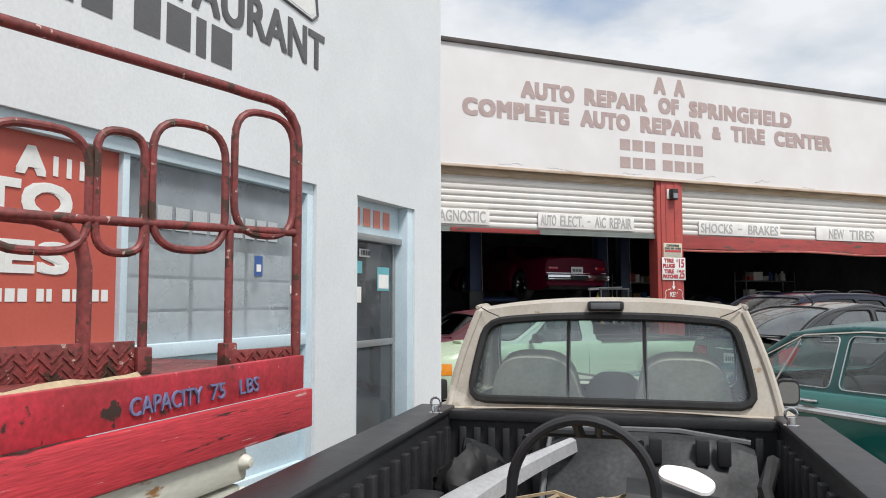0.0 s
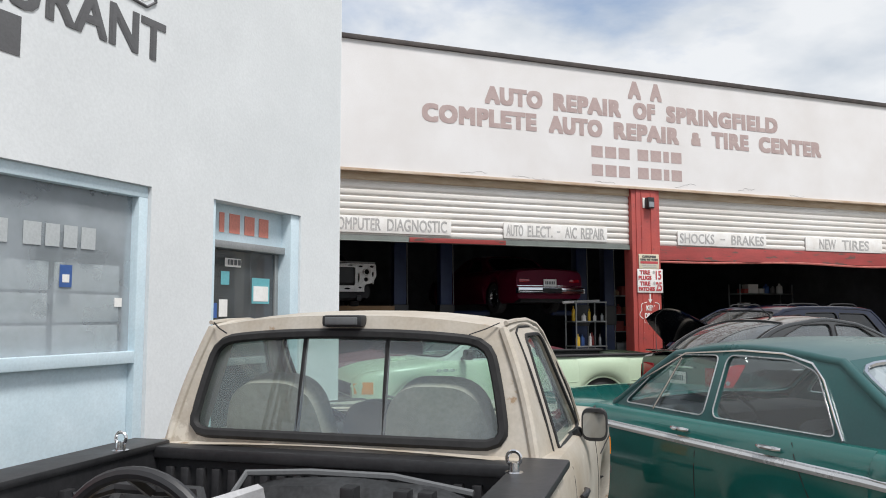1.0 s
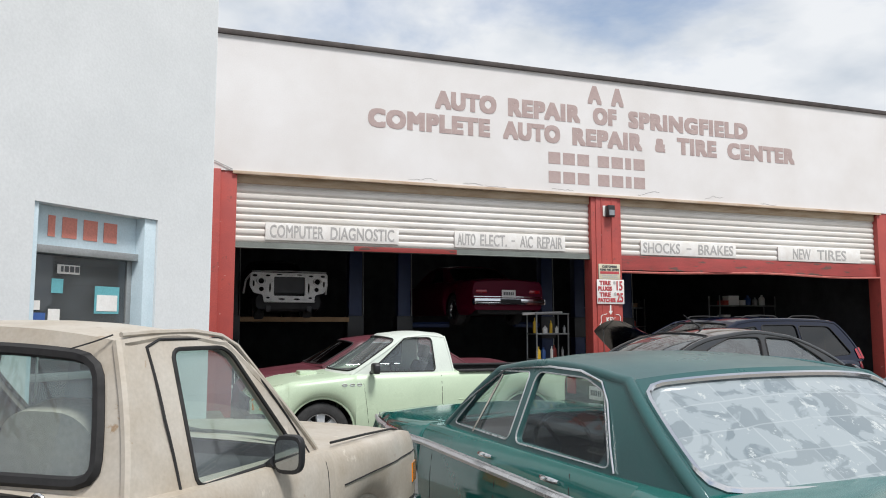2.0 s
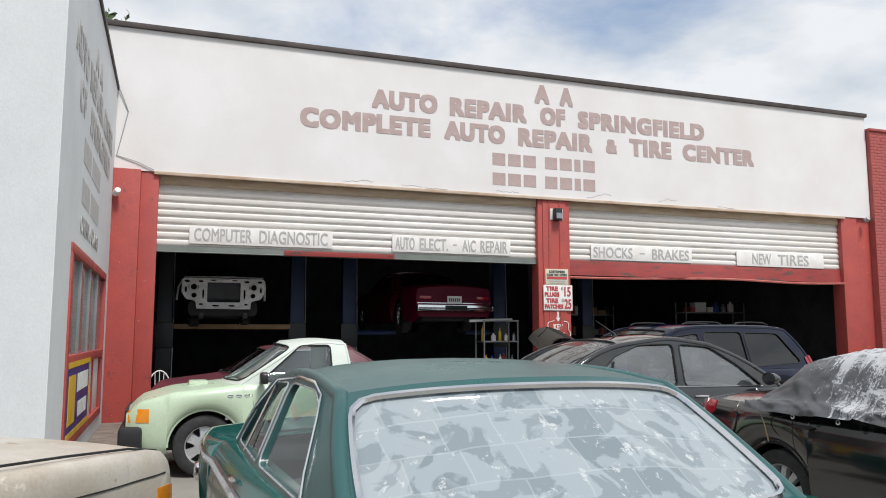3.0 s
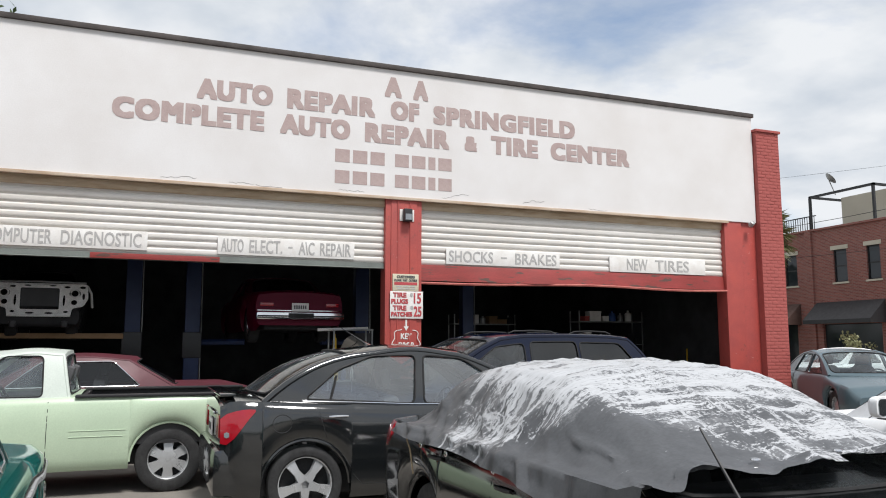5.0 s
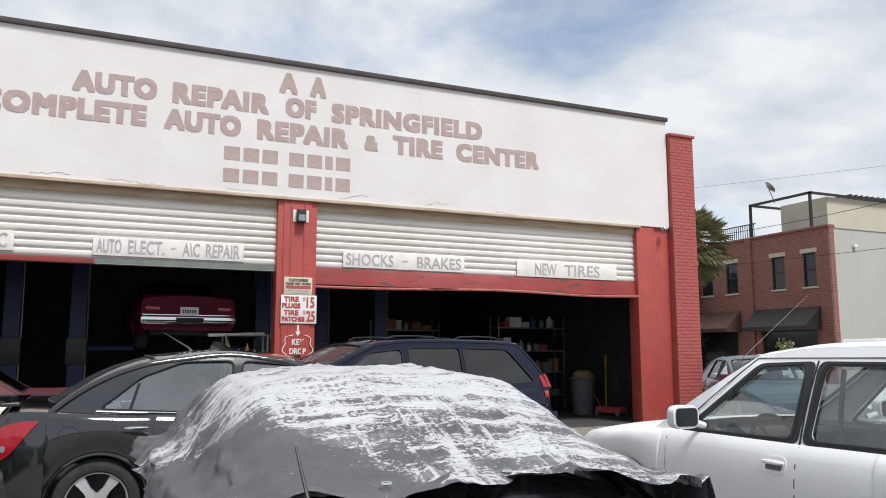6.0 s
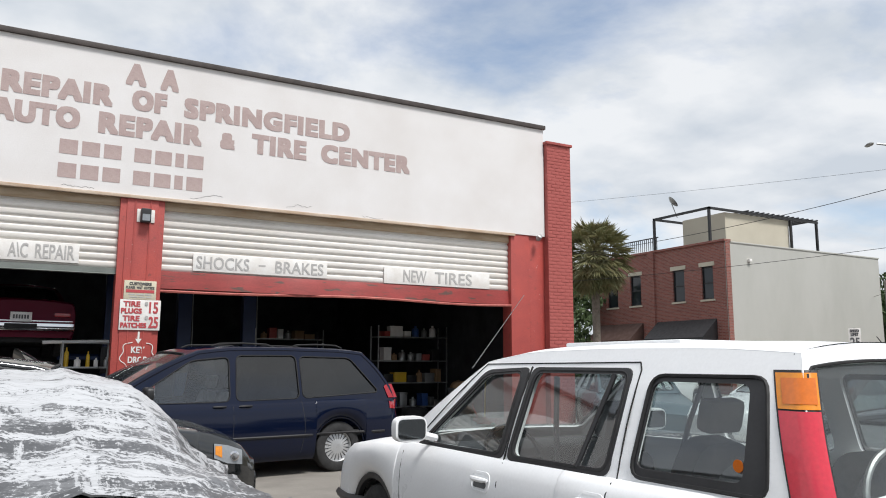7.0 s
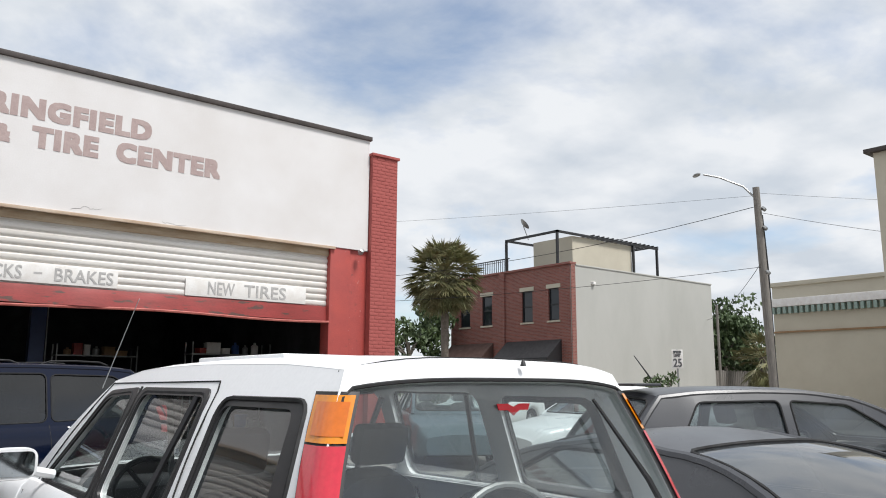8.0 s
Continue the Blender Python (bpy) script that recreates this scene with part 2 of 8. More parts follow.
def tube(bm, pts, r, n=8, closed=False, caps=True):
    """A round bar swept along points; r is one radius or one per point."""
    pts = [Vector(p) for p in pts]
    k = len(pts)
    rs = r if isinstance(r, (list, tuple)) else [r] * k
    rings, side = [], None
    for i, p in enumerate(pts):
        a = pts[(i - 1) % k] if (closed or i > 0) else p
        b = pts[(i + 1) % k] if (closed or i < k - 1) else p
        t = (b - a).normalized()
        if side is None:
            side = t.orthogonal().normalized()
        side = (side - t * side.dot(t)).normalized()
        up = t.cross(side)
        rings.append([bm.verts.new(p + rs[i] * (math.cos(2 * math.pi * j / n) * side + math.sin(2 * math.pi * j / n) * up)) for j in range(n)])
    for i in range(k if closed else k - 1):
        A, B = rings[i], rings[(i + 1) % k]
        for j in range(n):
            bm.faces.new((A[j], A[(j + 1) % n], B[(j + 1) % n], B[j]))
    if caps and not closed:
        bm.faces.new(rings[0])
        bm.faces.new(rings[-1])
    return bm


def lathe(bm, prof, m, n=32, cap=False):
    """Profile of (radius, height) turned round the local z of m."""
    rings = []
    for r, z in prof:
        rings.append([bm.verts.new(m @ Vector((r * math.cos(2 * math.pi * j / n), r * math.sin(2 * math.pi * j / n), z))) for j in range(n)])
    for a, b in zip(rings, rings[1:]):
        for j in range(n):
            bm.faces.new((a[j], a[(j + 1) % n], b[(j + 1) % n], b[j]))
    if cap:
        bm.faces.new(rings[0])
        bm.faces.new(rings[-1])
    return bm


def rounded(poly, r, k=4):
    """A polygon with its corners rounded; r is one radius or one per corner."""
    out, n = [], len(poly)
    for i, p in enumerate(poly):
        p, a, b = Vector(p), Vector(poly[i - 1]), Vector(poly[(i + 1) % n])
        ri = r[i] if isinstance(r, (list, tuple)) else r
        da, db = (a - p), (b - p)
        ra = min(ri, da.length * 0.45, db.length * 0.45)
        if ra < 1e-4:
            out.append(tuple(p))
            continue
        s, e = p + da.normalized() * ra, p + db.normalized() * ra
        for j in range(k + 1):
            t = j / k
            q = s * (1 - t) ** 2 + p * 2 * t * (1 - t) + e * t * t
            out.append(tuple(q))
    return out


def panel(bm, outline, holes, fmap, thick):
    """A plate with holes: 2D loops carried into space by fmap(a, b, depth)."""
    flat = bmesh.new()
    loops = []
    for lp in [outline, *holes]:
        vs = [flat.verts.new((a, b, 0)) for a, b in lp]
        for i in range(len(vs)):
            flat.edges.new((vs[i], vs[(i + 1) % len(vs)]))
        loops.append(lp)
    bmesh.ops.triangle_fill(flat, use_beauty=True, use_dissolve=False, edges=flat.edges[:])
    flat.verts.index_update()
    front = {v.index: bm.verts.new(fmap(v.co.x, v.co.y, 0)) for v in flat.verts}
    back = {v.index: bm.verts.new(fmap(v.co.x, v.co.y, thick)) for v in flat.verts}
    for f in flat.faces:
        ids = [v.index for v in f.verts]
        bm.faces.new([front[i] for i in ids])
        bm.faces.new([back[i] for i in reversed(ids)])
    for e in flat.edges:
        if len(e.link_faces) == 1:
            a, b = e.verts[0].index, e.verts[1].index
            bm.faces.new((front[a], front[b], back[b], back[a]))
    flat.free()
    return bm


def rect(a0, a1, b0, b1):
    return [(a0, b0), (a1, b0), (a1, b1), (a0, b1)]


def smoothstep(x):
    x = max(0.0, min(1.0, x))
    return x * x * (3 - 2 * x)


def lettering(name, text, m, width, height, mat, parent, bold=0.0, label="", depth=0.002):
    """Text as a thin painted layer, scaled to width x height, its lower left corner at m, reading along local x, up along local y."""
    cu = bpy.data.curves.new(name, "FONT")
    cu.body, cu.extrude, cu.resolution_u = text, 0.5, 3
    cu.space_character = 1.0 + 4.5 * bold
    tmp = bpy.data.objects.new(name, cu)
    scene.collection.objects.link(tmp)
    me = bpy.data.meshes.new_from_object(tmp.evaluated_get(bpy.context.evaluated_depsgraph_get()))
    bpy.data.objects.remove(tmp)
    bpy.data.curves.remove(cu)
    co = np.empty(len(me.vertices) * 3)
    me.vertices.foreach_get("co", co)
    co = co.reshape(-1, 3)
    lo, hi = co.min(0), co.max(0)
    co = (co - lo) / np.maximum(hi - lo, 1e-6) * np.array([width, height, depth])
    me.vertices.foreach_set("co", co.ravel())
    if bold:
        # heavier strokes: shifted layers of the same outline, each a hair deeper
        bm, src = bmesh.new(), me
        k = 0
        for dx in (-1, -0.4, 0.4, 1):
            for dy in (-1, 0, 1):
                tmp_b = bmesh.new()
                tmp_b.from_mesh(src)
                bmesh.ops.translate(tmp_b, verts=tmp_b.verts, vec=(dx * bold, dy * bold * 0.8, 0.0003 * k))
                k += 1
                lay = bpy.data.meshes.new("layer")
                tmp_b.to_mesh(lay)
                tmp_b.free()
                bm.from_mesh(lay)
                bpy.data.meshes.remove(lay)
        me = bpy.data.meshes.new(name)
        bm.to_mesh(me)
        bm.free()
    me.materials.clear()
    me.materials.append(mat)
    ob = new(name, me)
    ob.matrix_world = m
    if parent is not None:
        ob.parent = parent
        ob.matrix_parent_inverse = parent.matrix_world.inverted()
    if label:
        ob["label"] = label
    return ob


def words(text, m, width, height, mat, parent, bold=0.0, label=""):
    """A line of writing, each word a piece of its own."""
    at, n_ = 0, len(text)
    for word in text.split(" "):
        if word == "-":
            ob = part("dash", BX(0, width / n_ * 0.8, 0, height * 0.14, 0, 0.002), mat, None)
            ob.matrix_world = m @ Matrix.Translation((at / n_ * width, height * 0.45, 0))
            ob.parent = parent
            ob.matrix_parent_inverse = parent.matrix_world.inverted()
        elif word:
            lettering("lettering", word, m @ Matrix.Translation((at / n_ * width, 0, 0)), (len(word) - 0.12) / n_ * width, height, mat, parent, bold, label)
        at += len(word) + 1


def bars(name, m, widths, height, gap, mat, parent, label=""):
    """Plain bars in place of writing, side by side along local x, each a piece of its own."""
    x, cache = 0.0, {}
    for w in widths:
        if w > 0:
            if w not in cache:
                cache[w] = finish(BX(0, w, 0, height, 0, 0.002), name, mat, 0)
            ob = new(name, cache[w])
            ob.matrix_world = m @ Matrix.Translation((x, 0, 0))
            if parent is not None:
                ob.parent = parent
                ob.matrix_parent_inverse = parent.matrix_world.inverted()
        x += abs(w) + gap



def special_papered():
    """A window backed with curling pale film: panels in a loose grid, lifted patches darker."""
    m = material("film_backed_window", (0.5, 0.56, 0.58), 0.12, var=0.03, scale=2)
    n, l = m.node_tree.nodes, m.node_tree.links
    b = n["Principled BSDF"]
    tc = n.new("ShaderNodeTexCoord")
    nz = n.new("ShaderNodeTexNoise")
    nz.inputs["Scale"].default_value, nz.inputs["Detail"].default_value = 3.0, 3
    l.new(tc.outputs["Object"], nz.inputs["Vector"])
    mixv = n.new("ShaderNodeMix")
    mixv.data_type = "VECTOR"
    mixv.inputs[0].default_value = 0.05
    l.new(tc.outputs["Object"], mixv.inputs[4])
    l.new(nz.outputs["Color"], mixv.inputs[5])
    mp = n.new("ShaderNodeMapping")
    mp.inputs["Rotation"].default_value = (radians(-52), 0, 0)
    l.new(mixv.outputs[1], mp.inputs[0])
    br = n.new("ShaderNodeTexBrick")
    br.inputs["Scale"].default_value, br.inputs["Mortar Size"].default_value = 1.0, 0.0035
    br.inputs["Brick Width"].default_value, br.inputs["Row Height"].default_value, br.offset = 0.19, 0.145, 0.18
    br.inputs["Color1"].default_value, br.inputs["Color2"].default_value, br.inputs["Mortar"].default_value = (0.0, 0, 0, 1), (0.25, 0.25, 0.25, 1), (0.36, 0.36, 0.36, 1)
    l.new(mp.outputs[0], br.inputs["Vector"])
    vo = n.new("ShaderNodeTexNoise")
    vo.inputs["Scale"].default_value, vo.inputs["Detail"].default_value, vo.inputs["Distortion"].default_value = 7.0, 8, 0.9
    l.new(tc.outputs["Object"], vo.inputs["Vector"])
    rp = n.new("ShaderNodeValToRGB")
    rp.color_ramp.elements[0].position, rp.color_ramp.elements[1].position = 0.50, 0.545
    l.new(vo.outputs[0], rp.inputs[0])
    m1 = n.new("ShaderNodeMix")
    m1.data_type = "RGBA"
    m1.inputs[6].default_value, m1.inputs[7].default_value = (0.255, 0.295, 0.315, 1), (0.165, 0.20, 0.22, 1)
    l.new(rp.outputs[0], m1.inputs[0])
    sm_, sn, sr, s1 = n.new("ShaderNodeMapping"), n.new("ShaderNodeTexNoise"), n.new("ShaderNodeMapRange"), n.new("ShaderNodeMix")
    sm_.inputs["Scale"].default_value = (9, 7, 7)
    sn.inputs["Scale"].default_value, sn.inputs["Detail"].default_value, sn.inputs["Roughness"].default_value = 1.6, 10, 0.75
    sr.inputs["From Min"].default_value, sr.inputs["From Max"].default_value = 0.585, 0.62
    s1.data_type = "RGBA"
    s1.inputs[7].default_value = (0.42, 0.45, 0.45, 1)
    l.new(tc.outputs["Object"], sm_.inputs[0])
    l.new(sm_.outputs[0], sn.inputs["Vector"])
    l.new(sn.outputs[0], sr.inputs["Value"])
    l.new(sr.outputs[0], s1.inputs[0])
    l.new(m1.outputs[2], s1.inputs[6])
    m1 = s1
    m2 = n.new("ShaderNodeMix")
    m2.data_type = "RGBA"
    m2.inputs[7].default_value = (0.42, 0.455, 0.465, 1)
    l.new(br.outputs["Color"], m2.inputs[0])
    l.new(m1.outputs[2], m2.inputs[6])
    l.new(m2.outputs[2], b.inputs["Base Color"])
    return m


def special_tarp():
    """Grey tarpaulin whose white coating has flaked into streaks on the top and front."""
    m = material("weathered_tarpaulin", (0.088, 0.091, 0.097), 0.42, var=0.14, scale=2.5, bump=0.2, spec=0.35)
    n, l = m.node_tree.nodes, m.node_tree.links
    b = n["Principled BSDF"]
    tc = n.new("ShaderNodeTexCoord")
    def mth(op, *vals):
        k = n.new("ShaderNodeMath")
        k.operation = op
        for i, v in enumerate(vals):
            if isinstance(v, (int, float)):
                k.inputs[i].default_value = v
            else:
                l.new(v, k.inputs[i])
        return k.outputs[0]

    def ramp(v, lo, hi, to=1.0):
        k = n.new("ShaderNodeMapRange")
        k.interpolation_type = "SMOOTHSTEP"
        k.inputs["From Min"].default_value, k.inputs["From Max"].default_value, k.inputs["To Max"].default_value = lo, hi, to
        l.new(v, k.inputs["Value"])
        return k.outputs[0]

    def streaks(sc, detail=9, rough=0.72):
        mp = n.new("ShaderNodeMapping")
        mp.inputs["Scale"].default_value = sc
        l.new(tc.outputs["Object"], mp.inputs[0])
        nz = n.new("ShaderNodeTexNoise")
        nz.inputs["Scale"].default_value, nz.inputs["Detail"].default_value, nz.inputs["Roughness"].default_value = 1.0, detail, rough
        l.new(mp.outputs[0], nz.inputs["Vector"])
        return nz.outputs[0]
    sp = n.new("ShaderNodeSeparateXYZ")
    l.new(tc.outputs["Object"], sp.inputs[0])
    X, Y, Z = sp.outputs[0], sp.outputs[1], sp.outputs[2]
    # flaked coating denser with height, sparser on one flank, one front corner and the rear
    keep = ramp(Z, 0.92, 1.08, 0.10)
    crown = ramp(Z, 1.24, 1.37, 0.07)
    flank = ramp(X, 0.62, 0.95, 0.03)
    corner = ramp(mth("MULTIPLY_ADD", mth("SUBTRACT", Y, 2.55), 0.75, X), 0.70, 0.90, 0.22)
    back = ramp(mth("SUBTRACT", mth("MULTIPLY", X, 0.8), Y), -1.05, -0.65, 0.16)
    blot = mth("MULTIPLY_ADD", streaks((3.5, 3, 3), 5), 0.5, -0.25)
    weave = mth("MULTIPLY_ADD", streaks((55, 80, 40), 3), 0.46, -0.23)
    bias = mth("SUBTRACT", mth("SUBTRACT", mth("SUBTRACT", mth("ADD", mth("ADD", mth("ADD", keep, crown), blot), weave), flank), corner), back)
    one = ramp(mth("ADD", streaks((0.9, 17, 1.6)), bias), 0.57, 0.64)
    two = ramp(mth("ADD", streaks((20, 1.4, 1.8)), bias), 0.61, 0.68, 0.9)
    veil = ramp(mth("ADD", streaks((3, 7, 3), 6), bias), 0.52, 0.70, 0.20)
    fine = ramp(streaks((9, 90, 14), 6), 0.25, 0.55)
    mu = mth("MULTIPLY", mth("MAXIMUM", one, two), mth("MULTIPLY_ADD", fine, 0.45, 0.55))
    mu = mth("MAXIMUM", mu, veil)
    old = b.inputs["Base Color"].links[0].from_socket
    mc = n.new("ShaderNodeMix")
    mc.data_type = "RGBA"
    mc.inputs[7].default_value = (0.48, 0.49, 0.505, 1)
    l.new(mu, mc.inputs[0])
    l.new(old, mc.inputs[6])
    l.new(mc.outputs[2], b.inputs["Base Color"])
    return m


M["papered"] = special_papered()
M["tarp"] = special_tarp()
M["lamp_orange"] = material("orange_lens", (0.72, 0.17, 0.01), 0.10, var=0.1, coat=0.6)
M["lamp_bright"] = material("bright_red_lens", (0.62, 0.03, 0.055), 0.10, var=0.1, coat=0.6)
M["foliage"] = material("leaf_green", (0.085, 0.13, 0.045), 0.6, var=0.4, scale=1.5, second=(0.045, 0.075, 0.028))
M["palm"] = material("palm_green", (0.23, 0.25, 0.12), 0.55, var=0.4, scale=2, second=(0.24, 0.19, 0.09))
M["bark"] = material("palm_bark", (0.20, 0.17, 0.14), 0.9, var=0.3, scale=6, bump=0.5)
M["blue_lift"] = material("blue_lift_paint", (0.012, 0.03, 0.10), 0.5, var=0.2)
M["cardboard"] = material("cardboard", (0.35, 0.22, 0.12), 0.85, var=0.15)
M["straw"] = material("dry_straw", (0.5, 0.38, 0.24), 0.85, var=0.2, scale=8)
M["poster_blue"] = material("poster_blue", (0.05, 0.04, 0.22), 0.4)
M["poster_yellow"] = material("poster_yellow", (0.8, 0.5, 0.03), 0.4)
M["sticker_blue"] = material("sticker_blue", (0.05, 0.12, 0.35), 0.4)
M["sticker_teal"] = material("sticker_teal", (0.15, 0.45, 0.5), 0.4)
M["beige"] = material("beige_render", (0.56, 0.52, 0.42), 0.85, var=0.06, scale=0.6, second=(0.5, 0.46, 0.37))
M["grey_render"] = material("pale_grey_render", (0.47, 0.47, 0.44), 0.85, var=0.05, scale=0.5, second=(0.42, 0.42, 0.39), stretch=(1, 1, 0.4))
M["concrete"] = material("pavement_concrete", (0.24, 0.20, 0.165), 0.9, var=0.25, scale=4, second=(0.12, 0.095, 0.08), bump=0.4)
M["window_dark"] = material("dark_window_glass", (0.02, 0.025, 0.03), 0.08, var=0.1)


def brick_material():
    m = material("red_brickwork", (0.27, 0.10, 0.07), 0.85, var=0.1, scale=0.5)
    n, l = m.node_tree.nodes, m.node_tree.links
    tc = n.new("ShaderNodeTexCoord")
    sp = n.new("ShaderNodeSeparateXYZ")
    l.new(tc.outputs["Object"], sp.inputs[0])
    cb = n.new("ShaderNodeCombineXYZ")
    ad = n.new("ShaderNodeMath")
    l.new(sp.outputs["X"], ad.inputs[0])
    l.new(sp.outputs["Y"], ad.inputs[1])
    l.new(ad.outputs[0], cb.inputs["X"])
    l.new(sp.outputs["Z"], cb.inputs["Y"])
    br = n.new("ShaderNodeTexBrick")
    br.inputs["Scale"].default_value = 1.0
    br.inputs["Brick Width"].default_value, br.inputs["Row Height"].default_value, br.inputs["Mortar Size"].default_value = 0.22, 0.075, 0.012
    br.inputs["Color1"].default_value, br.inputs["Color2"].default_value, br.inputs["Mortar"].default_value = (0.19, 0.052, 0.042, 1), (0.29, 0.095, 0.075, 1), (0.25, 0.17, 0.145, 1)
    l.new(cb.outputs[0], br.inputs["Vector"])
    l.new(br.outputs["Color"], n["Principled BSDF"].inputs["Base Color"])
    return m


M["brick_far"] = brick_material()


# ---- vehicles: one builder, many sets of numbers ----
def curve_of(pairs, win=0.05):
    ys = np.arange(pairs[0][0] - 0.2, pairs[-1][0] + 0.2, 0.01)
    zs = np.interp(ys, [p[0] for p in pairs], [p[1] for p in pairs])
    k = max(1, int(win / 0.01))
    pad = np.concatenate([np.full(k, zs[0]), zs, np.full(k, zs[-1])])
    sm = np.convolve(pad, np.ones(2 * k + 1) / (2 * k + 1), "valid")
    return lambda y: float(np.interp(y, ys, sm))


SECTION = [(0.0, 0.90), (0.06, 0.945), (0.16, 0.972), (0.32, 0.992), (0.5, 1.0), (0.68, 0.996), (0.80, 0.985), (0.90, 0.966), (0.96, 0.945), (1.0, 0.912)]


def wheel(parent, x, y, R, width, style, rim_mat, side):
    """A wheel of tyre and rim at (x, y), its face turned to side."""
    hub = new("wheel")
    hub.parent = parent
    hub.empty_display_size = 0.1
    hub.matrix_local = pose(x, y, R, 0, 90 * side, 0)
    I = Matrix.Identity(4)
    w = width / 2
    rr = R * style.get("rim", 0.66)
    bm = bmesh.new()
    lathe(bm, [(rr * 0.97, -w * 0.8), (rr * 1.03, -w * 0.95), (R * 0.9, -w), (R * 0.975, -w * 0.85), (R, -w * 0.6), (R, w * 0.6), (R * 0.975, w * 0.85), (R * 0.9, w), (rr * 1.12, w * 0.99), (rr * 1.03, w * 0.95), (rr * 0.97, w * 0.8)], I, 40)
    part("tyre", bm, M["tyre"], hub)
    bm = bmesh.new()
    lathe(bm, [(rr * 0.92, -w * 0.8), (rr * 0.90, w * 0.1), (rr * 0.93, w * 0.72), (rr * 1.02, w * 0.9), (rr * 1.045, w * 0.86), (rr, w * 0.7)], I, 40)
    n, sw = style.get("spokes", 5), style.get("spoke", 0.11)
    for i in range(n):
        a = 360 * i / n
        m = pose(0, 0, 0, 0, 0, a)
        z = w * style.get("face", 0.55)
        vs = []
        for r, h, t in [(rr * 0.12, sw * 0.62, z + 0.012), (rr * 0.5, sw * 0.42, z + 0.008), (rr * 0.95, sw * style.get("tip", 0.55), z - 0.012)]:
            for s in (-1, 1):
                vs.append(bm.verts.new(m @ Vector((r, s * h, t))))
                vs.append(bm.verts.new(m @ Vector((r, s * h * 1.15, t - 0.045))))
        for q in ((0, 4), (4, 8)):
            a0, b0 = q
            bm.faces.new((vs[a0], vs[b0], vs[b0 + 2], vs[a0 + 2]))
            bm.faces.new((vs[a0], vs[a0 + 1], vs[b0 + 1], vs[b0]))
            bm.faces.new((vs[a0 + 2], vs[b0 + 2], vs[b0 + 3], vs[a0 + 3]))
    lathe(bm, [(0.001, w * 0.62), (rr * 0.12, w * 0.64), (rr * 0.2, w * 0.55), (rr * 0.26, w * 0.42), (rr * 0.3, w * 0.1)], I, 24)
    part("rim", bm, rim_mat, hub)
    bm = bmesh.new()
    lathe(bm, [(0.001, -w * 0.15), (rr * 0.93, -w * 0.15), (rr * 0.93, -w * 0.5)], I, 24)
    part("brake_disc", bm, M["trim_black"], hub)
    return hub


